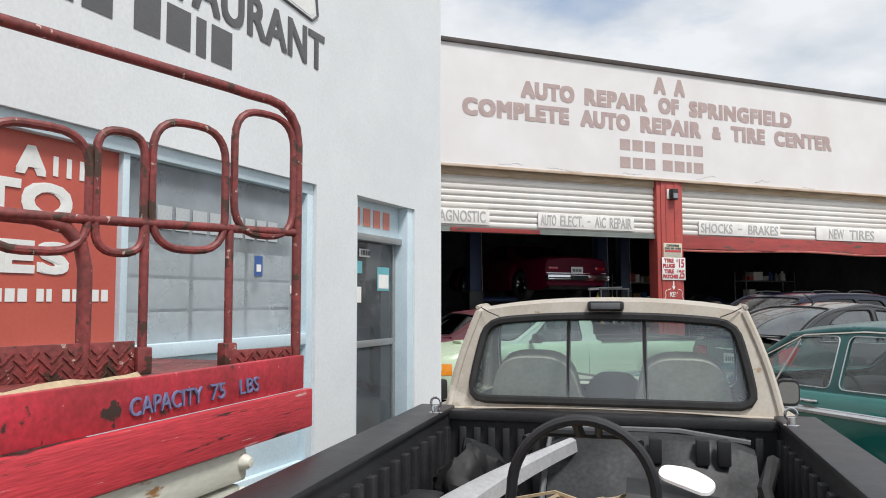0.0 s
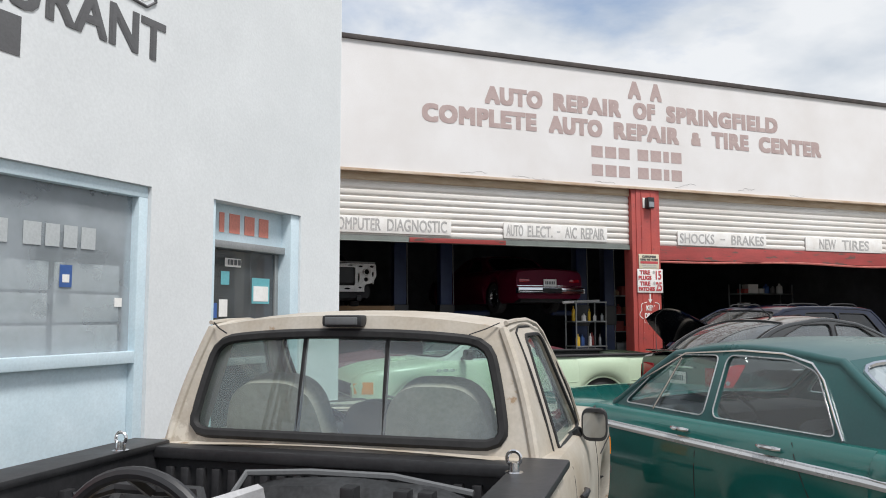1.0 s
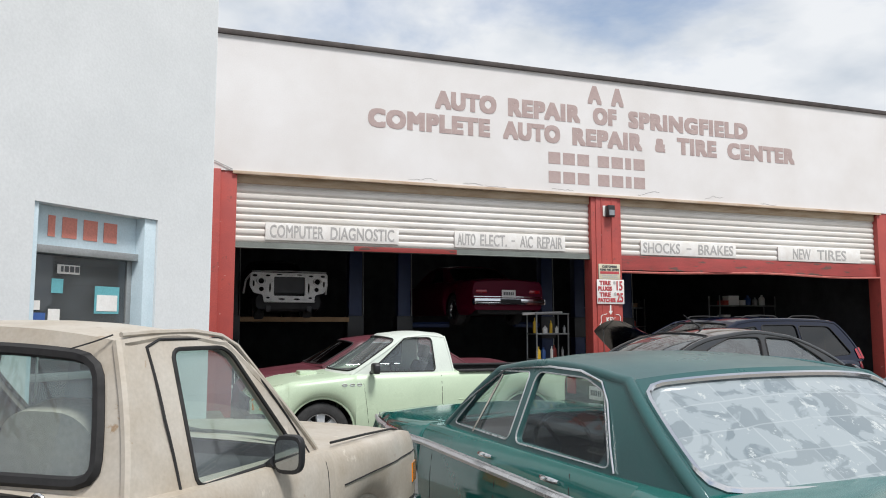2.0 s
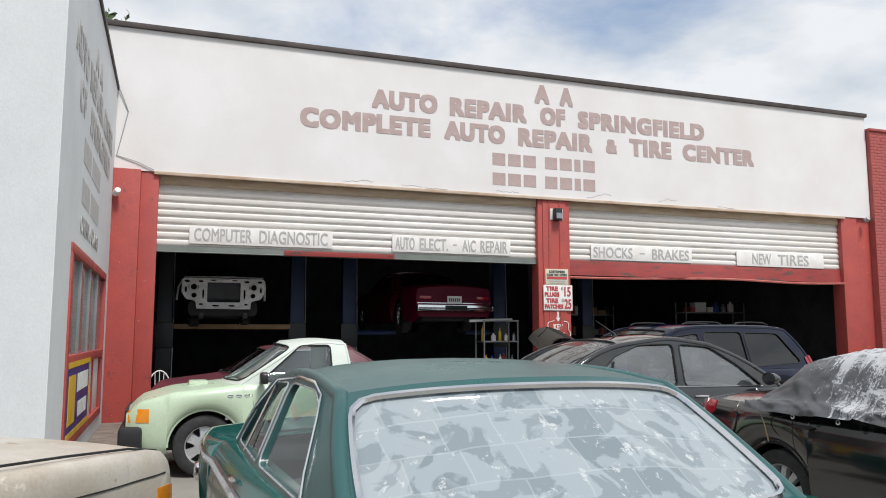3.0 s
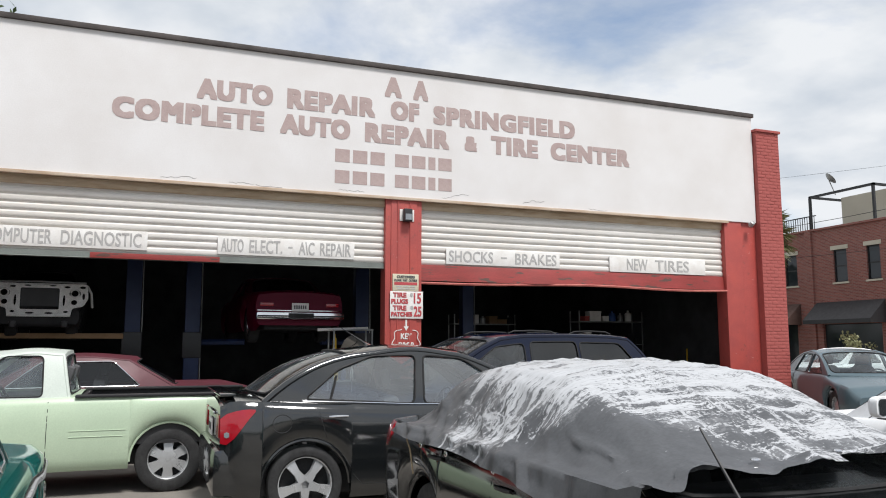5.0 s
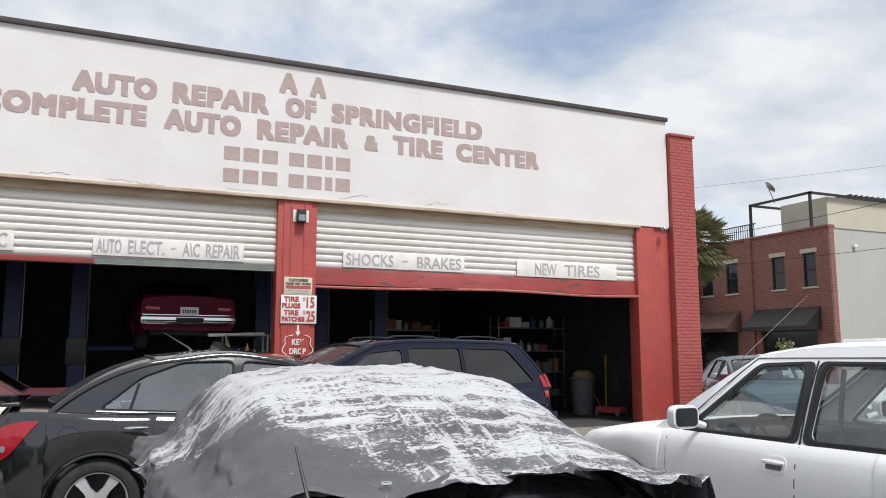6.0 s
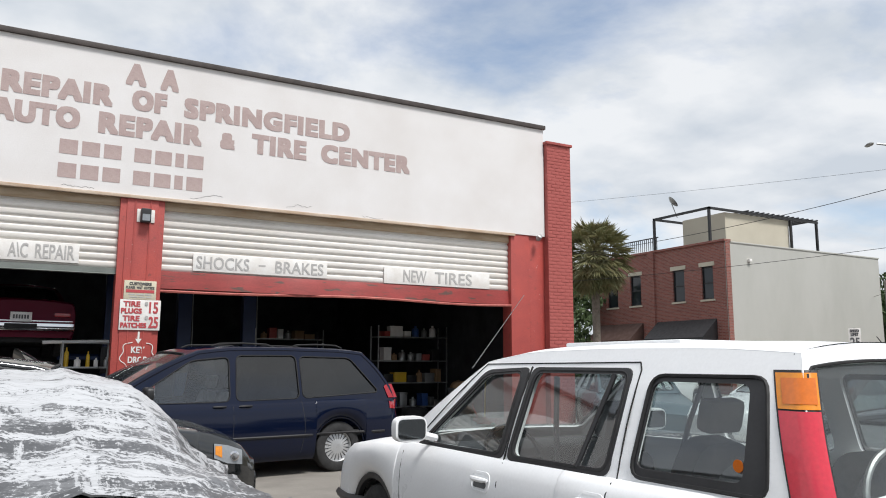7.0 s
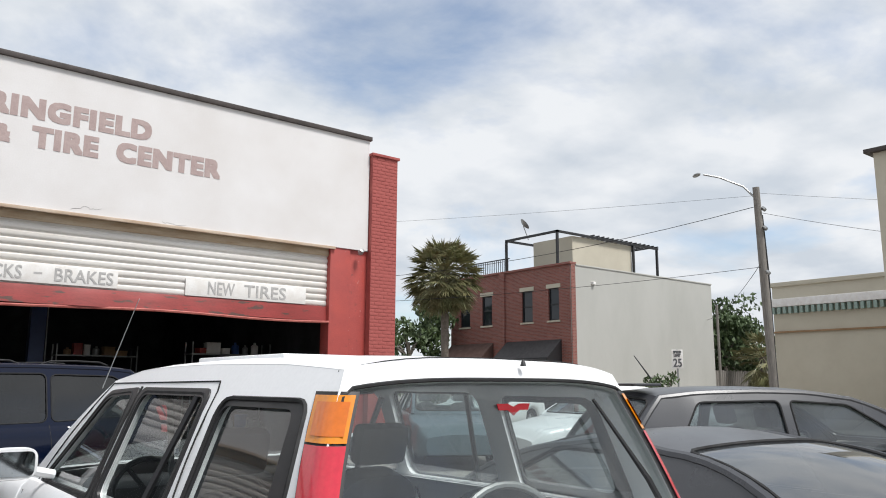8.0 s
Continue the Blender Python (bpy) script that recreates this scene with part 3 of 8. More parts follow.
def car(name, label, category, at, anchor, rz, P, base=0.0, m=None):
    """A vehicle: y runs from the rear bumper (0) to the nose, x to its right side."""
    root = thing(name, label, category, m if m is not None else pose(*at, base, 0, 0, rz) @ Matrix.Translation((-anchor[0], -anchor[1], 0)))
    L, W, z0 = P["L"], P["W"], P.get("z0", 0.22)
    paint, gl = P["paint"], P.get("glass", M["glass"])
    top = curve_of(P["top"], P.get("soft", 0.06))
    plan = curve_of(P.get("plan") or [(0, 0.80), (0.05, 0.88), (0.18, 0.94), (0.6, 0.985), (1.2, 1.0), (L - 1.3, 1.0), (L - 0.6, 0.97), (L - 0.2, 0.90), (L - 0.05, 0.80), (L, 0.72)], 0.05)
    yr, yf, R = P["wheels"]
    AR = R * P.get("arch", 1.17)
    c = P["cabin"]
    belt, roof = c["belt"], c["roof"]
    cr, tr, tf, cf = c["cr"], c["tr"], c["tf"], c["cf"]
    wb, wr = c.get("wb", W * 0.93), c.get("wr", W * 0.70)
    crown = P.get("crown", 0.05)
    open_zones = [(cr + 0.04, cf - 0.03)] + P.get("open", [])

    def bottom(y):
        z = z0 + 0.10 * max(0, 1 - y / 0.25) + 0.06 * max(0, 1 - (L - y) / 0.3)
        for yc in (yr, yf):
            d = abs(y - yc)
            if d < AR:
                z = max(z, R + math.sqrt(AR * AR - d * d) * 1.0)
        return z

    ys = set(np.linspace(0, L, int(L / 0.07)).round(3))
    for yc in (yr, yf):
        ys |= {round(yc + AR * math.cos(a), 3) for a in np.linspace(0, math.pi, 25)}
        ys |= {round(yc - AR - 0.004, 3), round(yc + AR + 0.004, 3)}
    ys |= {round(v, 3) for zn in open_zones for v in zn} | {0.02, L - 0.02, L - 0.05}
    ys = sorted(v for v in ys if 0 <= v <= L)
    bm = bmesh.new()
    rows = []
    hips = P.get("section", SECTION)
    for y in ys:
        zt, zb, w = top(y), bottom(y), W * plan(y)
        row = []
        prof = [(f * w, zb + (zt - zb) * t) for t, f in hips]
        zend = hips[-1][1] * w
        over = [(zend * k, zt + crown * (1 - k * k)) for k in (0.88, 0.7, 0.45, 0.2)]
        half = prof + over
        for x, z in half:
            row.append(bm.verts.new((x, y, z)))
        row.append(bm.verts.new((0, y, zt + crown)))
        for x, z in reversed(half):
            row.append(bm.verts.new((-x, y, z)))
        rows.append(row)
    ns, nh = len(rows[0]), len(hips)
    for (ya, A), (yb, B) in zip(zip(ys, rows), zip(ys[1:], rows[1:])):
        ymid = (ya + yb) / 2
        opened = any(a < ymid < b for a, b in open_zones)
        for j in range(ns - 1):
            if opened and nh <= j < ns - 1 - nh:
                continue
            if any(a < ymid < b for a, b in P.get("open", [])) and nh - 1 <= j < ns - nh:
                continue
            bm.faces.new((A[j], A[j + 1], B[j + 1], B[j]))
    bm.faces.new(rows[0])
    bm.faces.new(rows[-1])
    body = part("body", bm, paint, root, smooth=28)

    # cabin
    yc, hl = (cr + cf) / 2, (cf - cr) / 2
    zedge = curve_of([(tr - 0.02, roof - c.get("drop_r", 0.055)), (tr + 0.3, roof - c.get("drop_r", 0.055) * 0.27), ((tr + tf) / 2, roof), (tf - 0.35, roof - 0.01), (tf + 0.02, roof - 0.065)], 0.12)
    bow_f, bow_r = c.get("bow_f", 0.12), c.get("bow_r", 0.08)
    rc = c.get("crown", 0.05)
    rp = c.get("round", 2.4)

    def side_x(y, z):
        h = (z - belt) / (roof - belt)
        return (wb + (wr - wb) * max(-0.2, h) ** 1.0 + 0.02 * math.sin(math.pi * max(0, min(1, h)))) * (1 - 0.05 * ((y - yc) / hl) ** 2)

    zbr, zbf = c.get("zr", belt), c.get("zf", belt)
    arc_f, arc_r = c.get("arc_f", 0.0), c.get("arc_r", 0.0)

    def slope(yb, yt, zb, arc, v):
        """Point at v up a pillar that bulges outwards by arc at its middle."""
        dy, dz = yt - yb, zedge(yt) - zb
        n_ = math.hypot(dy, dz)
        k_ = 4 * arc * v * (1 - v) / n_
        return yb + dy * v - abs(dz) * k_ * math.copysign(1, dy), zb + dz * v + abs(dy) * k_
    up = [slope(cf, tf, zbf, arc_f, t) for t in np.linspace(0, 1, 9)]
    over = [(y, zedge(y)) for y in np.linspace(tf, tr, 13)[1:-1]]
    down = [slope(cr, tr, zbr, arc_r, 1 - t) for t in np.linspace(0, 1, 9)]
    sill = [(y, belt - 0.03) for y in np.linspace(cr + 0.02, cf - 0.02, 9)]
    outline = up + over + down + sill
    holes = [rounded(w, c.get("corner", 0.05)) for w in c["windows"]]
    bm = bmesh.new()
    for s in (-1, 1):
        panel(bm, outline, holes, lambda a, b, d, s=s: Vector((s * (side_x(a, b) - d), a, b)), 0.035)
    # roof
    N = 12
    grid = []
    for i in range(N + 1):
        v = i / N
        row = []
        for j in range(13):
            u = math.sin(math.pi / 2 * (-1 + j / 6))
            ye = tr + (tf - tr) * v
            y = (tr - bow_r * (1 - u * u)) * (1 - v) + (tf + bow_f * (1 - u * u)) * v
            row.append(bm.verts.new((u * side_x(ye, zedge(ye)), y, zedge(ye) + rc * (1 - abs(u) ** rp))))
        grid.append(row)
    for a, b in zip(grid, grid[1:]):
        for j in range(12):
            bm.faces.new((a[j], a[j + 1], b[j + 1], b[j]))

    cant = c.get("cant", 0.02)
    for s in (-1, 1):
        tube(bm, [(s * (side_x(a, b) - cant * 0.55), a, b - cant * 0.35) for a, b in up + over + down], cant, 8)

    def screen(yb, yt, zb, bow, sgn, arc):
        def f(u, v, d=0.0):
            ye, z = slope(yb, yt, zb, arc, max(0.0, min(1.0, v)))
            b = bow * (1.5 - 0.5 * v) * (1 - u * u)
            return Vector((u * (side_x(ye, z) - 0.0), ye + sgn * (b - d), z + rc * v * (1 - abs(u) ** rp) - d * 0.3))
        return f

    panes = []
    for key, f, side in (("windscreen", screen(cf, tf, zbf, bow_f, 1, arc_f), c.get("f_in", (0.10, 0.09, 0.08))), ("rear_window", screen(cr, tr, zbr, bow_r, -1, arc_r), c.get("r_in", (0.13, 0.1, 0.1)))):
        iu, ib, it = side
        rim_in = rounded([(-1 + iu, ib), (1 - iu, ib), (1 - iu * 0.9, 1 - it), (-1 + iu * 0.9, 1 - it)], c.get("screen_corner", 0.12), 6)
        K = 80

        def resample(lp):
            pts = [Vector(p) for p in lp] + [Vector(lp[0])]
            d = [0.0]
            for p, q in zip(pts, pts[1:]):
                d.append(d[-1] + (q - p).length)
            return [(float(np.interp(k * d[-1] / K, d, [p.x for p in pts])), float(np.interp(k * d[-1] / K, d, [p.y for p in pts]))) for k in range(K)]
        inner = resample(rim_in)
        outer = []
        for a, b in inner:
            da, db = a, (b - 0.5) * 2
            k = 1 / max(abs(da), abs(db), 1e-6)
            outer.append((max(-1, min(1, da * k)), 0.5 + max(-1, min(1, db * k)) / 2))
        for corner in ((-1, 0), (1, 0), (1, 1), (-1, 1)):
            i = min(range(K), key=lambda q: (outer[q][0] - corner[0]) ** 2 + (2 * outer[q][1] - 2 * corner[1]) ** 2)
            outer[i] = corner
        vo, vi, vb = ([bm.verts.new(f(a, b, dd)) for a, b in lp] for lp, dd in ((outer, 0.0), (inner, 0.0), (inner, 0.03)))
        for k in range(K):
            q = (k + 1) % K
            bm.faces.new((vo[k], vo[q], vi[q], vi[k]))
            bm.faces.new((vi[k], vi[q], vb[q], vb[k]))
        panes.append((key, f, inner, side))
    part("cabin_shell", bm, P.get("roof_paint", paint), root, smooth=c.get("smooth", 40))

    for key, f, inner, (iu, ib, it) in panes:
        bm = bmesh.new()
        g = [[bm.verts.new(f(u, v, 0.012)) for u in np.linspace(-1 + iu * 0.8, 1 - iu * 0.8, 13)] for v in np.linspace(ib * 0.8, 1 - it * 0.8, 11)]
        for a, b in zip(g, g[1:]):
            for j in range(12):
                bm.faces.new((a[j], a[j + 1], b[j + 1], b[j]))
        pane = part(key, bm, P.get(key, gl), root)
        pane.visible_shadow = False
        seal_mat, seal_r = (P["screen_trim"] if "screen_trim" in P else (M["rubber"], 0.010))
        if key == "rear_window" and "rear_seal" in P:
            seal_mat, seal_r = P["rear_seal"]
        part("window_seal", tube(bmesh.new(), [f(a, b, -0.004) for a, b in inner], seal_r, 6, True), seal_mat, pane)

    wmats = P.get("side_glass") or [gl] * len(holes)
    for hole, wm in zip(holes, wmats):
        for s in (-1, 1):
            bm = bmesh.new()
            sheet = [bm.verts.new((s * (side_x(a, b) - 0.016), a, b)) for a, b in hole]
            bmesh.ops.triangle_fill(bm, use_beauty=True, use_dissolve=False, edges=[bm.edges.new((sheet[i - 1], sheet[i])) for i in range(len(sheet))])
            pane = part("side_window", bm, wm, root)
            pane.visible_shadow = False
            part("window_seal", tube(bmesh.new(), [(s * (side_x(a, b) + 0.001), a, b) for a, b in hole], P.get("side_seal_r", 0.008), 5, True), P.get("side_seal", M["rubber"]), pane)

    # underbody and floor
    part("underbody", BX(-W * 0.74, W * 0.74, 0.12, L - 0.15, z0 + 0.02, 0.46, bevel=0.03), M["trim_black"], root)
    if P.get("engine", True):
        part("engine_bay", BX(-W * 0.6, W * 0.6, cf + 0.12, L - 0.25, 0.3, top(L - 0.6) - 0.1, bevel=0.04), M["trim_black"], root)
    # arches
    for y_c in (yr, yf):
        for s in (-1, 1):
            pts = []
            for a in np.linspace(0.0, math.pi, 22):
                yy, zz = y_c + AR * math.cos(a), R + AR * math.sin(a)
                w = W * plan(yy)
                pts.append((s * (w * 0.905 + 0.012), yy, max(zz, z0 + 0.02)))
            part("wheel_arch", tube(bmesh.new(), pts, P.get("lip", 0.016), 6), P.get("arch_paint", paint), root)
        for s in (-1, 1):
            wheel(root, s * (W * 0.90 - P.get("tyre", 0.2) / 2), y_c, R, P.get("tyre", 0.2), P.get("style", {}), P.get("rim", M["alloy"]), s)
    # shut lines and trims
    def skin(y, z, s, out=0.0):
        zt, zb, w = top(y), bottom(y), W * plan(y)
        t = (z - zb) / max(0.01, zt - zb)
        f = float(np.interp(t, [h[0] for h in hips], [h[1] for h in hips]))
        return Vector((s * (w * f + out), y, z))
    for lines in P.get("seams", []):
        for s in (-1, 1):
            pts = []
            for (ya, za), (yb, zb) in zip(lines, lines[1:]):
                for t in np.linspace(0, 1, 8)[:-1]:
                    pts.append(skin(ya + (yb - ya) * t, za + (zb - za) * t, s, -0.002))
            pts.append(skin(*lines[-1], s, -0.002))
            part("door_seam", tube(bmesh.new(), pts, 0.0045, 4), M["rubber"], root)
    for (ya, za, yb, zb, r, mt) in P.get("trims", []):
        for s in (-1, 1):
            pts = [skin(ya + (yb - ya) * t, za + (zb - za) * t, s, 0.002) for t in np.linspace(0, 1, 28)]
            part("side_trim", tube(bmesh.new(), pts, r, 6), mt, root)
    for (y, z, mt, ln) in P.get("handles", []):
        for s in (-1, 1):
            a, b = skin(y - ln / 2, z, s, 0.012), skin(y + ln / 2, z, s, 0.012)
            mid = skin(y, z, s, 0.026)
            part("door_handle", tube(bmesh.new(), [a, a * 0.25 + mid * 0.75 + Vector((0, -ln * 0.15, 0)), b * 0.25 + mid * 0.75 + Vector((0, ln * 0.15, 0)), b], [0.008, 0.013, 0.013, 0.008], 8), mt, root)
    for (y, z, mt, sc) in P.get("mirrors", []):
        for s in P.get("mirror_sides", (-1, 1)):
            x = side_x(y, belt) - P.get("mirror_in", 0.0)
            bm = bmesh.new()
            mo = P.get("mirror_out", 0.16)
            bmesh.ops.create_uvsphere(bm, u_segments=24, v_segments=14, radius=1)
            for v in bm.verts:
                q = [math.copysign(abs(k) ** 0.55, k) for k in v.co]
                v.co = (s * (x + mo) + q[0] * 0.10 * sc, max(y + q[1] * 0.06 * sc, y - 0.03 * sc), z + q[2] * 0.072 * sc * P.get("mirror_tall", 1.0))
            tube(bm, [(s * (x - 0.02), y + 0.02, z - 0.06), (s * (x + mo - 0.06), y, z - 0.03)], 0.022, 8)
            mir = part("wing_mirror", bm, mt, root)
            bm = bmesh.new()
            panel(bm, rounded(rect(-0.085 * sc, 0.085 * sc, -0.055 * sc * P.get("mirror_tall", 1.0), 0.055 * sc * P.get("mirror_tall", 1.0)), 0.03), [], lambda a, b, d, s=s: Vector((s * (x + mo) + a, y - 0.032 * sc - d, z + b)), 0.003)
            part("mirror_glass", bm, M["mirror"], mir)
    # seats and dash
    sm = P.get("seat", M["seat"])
    rows_s = P.get("seats", [(cf - 1.15, 0)])
    for (ysr, full) in rows_s:
        for s in (-1, 1):
            x0 = s * W * 0.40
            bm = bmesh.new()
            box(bm, x0 - 0.25, x0 + 0.25, ysr - 0.05, ysr + 0.45, 0.42, 0.58, 0.05)
            t = pose(x0, ysr, 0.55, 14, 0, 0)
            hh = P.get("seat_h", 0.56)
            panel(bm, rounded([(-0.22, 0), (0.22, 0), (0.24, hh * 0.6), (0.17, hh), (-0.17, hh), (-0.24, hh * 0.6)], [0.02, 0.02, 0.14, 0.13, 0.13, 0.14], 6), [], lambda a, b, d, t=t: t @ Vector((a, -d, b)), 0.13)
            if P.get("headrest", True) and not full:
                box(bm, -0.13, 0.13, -0.12, -0.02, 0.60, 0.78, 0.04, m=t)
            part("seat", bm, sm, root)
    bm = BX(-wb * 0.9, wb * 0.9, cf - 0.55, cf - 0.02, belt - 0.3, belt - 0.02, bevel=0.04)
    part("dashboard", bm, P.get("dash", M["trim_black"]), root)
    sw = pose(-W * 0.4, cf - 0.68, belt - 0.06, 65, 0, 0)
    bm = tube(bmesh.new(), [sw @ Vector((0.19 * math.cos(a), 0.19 * math.sin(a), 0)) for a in np.linspace(0, 2 * math.pi, 24, endpoint=False)], 0.014, 6, True)
    for a in (0, 2.2, 4.1):
        tube(bm, [sw @ Vector((0, 0, -0.02)), sw @ Vector((0.185 * math.cos(a), 0.185 * math.sin(a), 0))], 0.012, 5)
    part("steering_wheel", bm, M["trim_black"], root)
    part("headliner", BX(-wr * 0.8, wr * 0.8, tr + 0.1, tf - 0.1, roof - 0.035, roof - 0.02), M["seat"], root)
    return root, body, skin, side_x


def block(root, name, x0, x1, y0, y1, z0, z1, mat, bevel=0.015, label="", both=False):
    out = None
    for s in ((1, -1) if both else (1,)):
        out = part(name, BX(min(s * x0, s * x1), max(s * x0, s * x1), y0, y1, z0, z1, bevel=bevel), mat, root, label)
    return out


def patch(root, name, skin, rows, s, mat, out=0.006, label=""):
    """A lens or plate lying on the body side: rows of (y, low z, high z)."""
    bm = bmesh.new()
    g = []
    for y, z0, z1 in rows:
        g.append([bm.verts.new(skin(y, z0 + (z1 - z0) * t, s, out)) for t in np.linspace(0, 1, 6)])
        edge = [bm.verts.new(skin(y, z0, s, -0.01)), bm.verts.new(skin(y, z1, s, -0.01))]
        g[-1] = [edge[0], *g[-1], edge[1]]
    for a, b in zip(g, g[1:]):
        for j in range(len(a) - 1):
            bm.faces.new((a[j], a[j + 1], b[j + 1], b[j]))
    bm.faces.new(g[0])
    bm.faces.new(g[-1])
    return part(name, bm, mat, root, label)


def plate(root, x, y, z, w=0.30, h=0.15, back=True):
    p = part("number_plate", BX(x - w / 2, x + w / 2, y - 0.006, y + 0.006, z - h / 2, z + h / 2, bevel=0.004), M["board"], root)
    d = -0.008 if back else 0.006
    bm = bmesh.new()
    for i in range(6):
        box(bm, x - w * 0.38 + i * w * 0.13, x - w * 0.38 + i * w * 0.13 + w * 0.09, y + d, y + d + 0.002, z - h * 0.2, z + h * 0.22)
    part("plate_bars", bm, M["letter_dark"], p)


# ---- ground ----
gb = bmesh.new()
bmesh.ops.create_grid(gb, x_segments=2, y_segments=2, size=400)
solid("ground", gb, M["asphalt"], "worn stained concrete car lot", "ground", kind="structure", smooth=0)

# ---- garage ----
FY = 13.68
bm = BX(2.9, 19.43, FY, FY + 0.3, 4.22, 6.64)
facade = solid("wall_facade", bm, M["sign_wall"], "cream painted sign wall above the garage doors", "wall", kind="structure", smooth=0)
part("roof_cap", BX(2.84, 19.47, FY - 0.05, FY + 0.4, 6.64, 6.73, bevel=0.01), M["cap"], facade)
part("drip_edge", BX(3.72, 18.64, FY - 0.03, FY + 0.02, 4.17, 4.225, bevel=0.008), material("rust_stained_drip_edge", (0.60, 0.50, 0.40), 0.7, var=0.15, scale=3, second=(0.40, 0.26, 0.16), amount=0.5, stretch=(0.5, 1, 2)), facade)


def on_facade(x, z):
    return Matrix.Translation((x, FY - 0.002, z)) @ pose(0, 0, 0, 90, 0, 0)


for txt, x0, x1, z0, z1 in (("A", 10.75, 11.08, 6.13, 6.47), ("A", 11.31, 11.61, 6.13, 6.47),
                            ("AUTO", 7.42, 8.70, 5.70, 6.02), ("REPAIR", 8.95, 10.57, 5.70, 6.02), ("OF", 10.87, 11.43, 5.70, 6.02), ("SPRINGFIELD", 11.72, 14.81, 5.70, 6.02),
                            ("COMPLETE", 6.11, 8.56, 5.23, 5.55), ("AUTO", 8.84, 10.10, 5.23, 5.55), ("REPAIR", 10.38, 12.04, 5.23, 5.55), ("&", 12.36, 12.62, 5.24, 5.49), ("TIRE", 12.92, 13.95, 5.23, 5.55), ("CENTER", 14.24, 16.11, 5.23, 5.55)):
    lettering("lettering", txt, on_facade(x0 + 0.03, z0 + 0.005), x1 - x0 - 0.06, z1 - z0 - 0.005, M["letter_mauve"], facade, 0.032, "faded mauve painted capital letters")
for z0 in (4.79, 4.40):
    bars("number_bar", on_facade(9.83, z0), [0.27, 0.27, 0.27, -0.08, 0.27, 0.27, 0.14, 0.27], 0.24, 0.06, M["letter_mauve"], facade, "faded mauve painted bars")

# posts
post = thing("steel_post", "red painted steel post between the garage doors", "post", kind="structure")
part("shaft", BX(10.80, 11.50, FY + 0.03, FY + 0.33, 0, 4.22, bevel=0.01), M["red"], post)
part("web_panel", BX(10.90, 11.40, FY + 0.01, FY + 0.05, 0, 4.2, bevel=0.01), M["red"], post)
lp = thing("pilaster_left", "red painted pilaster at the side wall", "pilaster", kind="structure")
part("shaft", BX(3.1, 3.52, FY - 0.12, FY + 0.3, 0, 4.22, bevel=0.01), M["red"], lp)
part("jamb", BX(3.52, 3.80, FY + 0.02, FY + 0.35, 0, 4.22, bevel=0.01), M["red"], lp)
rp = thing("pilaster_right", "red painted door jamb and pilaster", "pilaster", kind="structure")
part("jamb", BX(18.55, 19.02, FY + 0.02, FY + 0.35, 0, 4.22, bevel=0.01), M["red"], rp)
part("shaft", BX(19.02, 19.45, FY + 0.06, FY + 0.30, 0, 4.22, bevel=0.01), M["red"], rp)
part("brick_core", BX(19.45, 20.10, FY - 0.10, FY + 0.5, 0, 6.30), M["red_brick"], rp)
part("coping", BX(19.42, 20.14, FY - 0.14, FY + 0.54, 6.30, 6.36, bevel=0.01), M["red_brick"], rp)


M["red_dark"] = material("deep_red_rail", (0.33, 0.045, 0.04), 0.5, var=0.2, scale=4, second=(0.22, 0.035, 0.03), chips=(((0.1, 0.05, 0.04), 0.6, 6),), stretch=(0.4, 1, 2))
M["red_lip"] = material("dented_red_lip", (0.50, 0.16, 0.13), 0.5, var=0.2, scale=5, second=(0.34, 0.07, 0.06))
M["header"] = material("rust_stained_beige", (0.52, 0.42, 0.30), 0.7, var=0.1, scale=4, second=(0.36, 0.25, 0.15), amount=0.5, stretch=(0.4, 1, 3))


# roller shutters, part open: each slat a piece
def slat_mesh(w, h):
    bm = bmesh.new()
    pr = [(0.0, 0.0), (-0.018, 0.15 * h), (-0.026, 0.4 * h), (-0.022, 0.7 * h), (-0.004, 0.86 * h), (0.004, 0.93 * h), (0.0, h)]
    rows = [[bm.verts.new((x, y, z)) for y, z in pr] for x in (0, w / 2, w)]
    for a, b in zip(rows, rows[1:]):
        for j in range(len(pr) - 1):
            bm.faces.new((a[j], b[j], b[j + 1], a[j + 1]))
    return finish(bm, "slat", M["shutter"], 30)


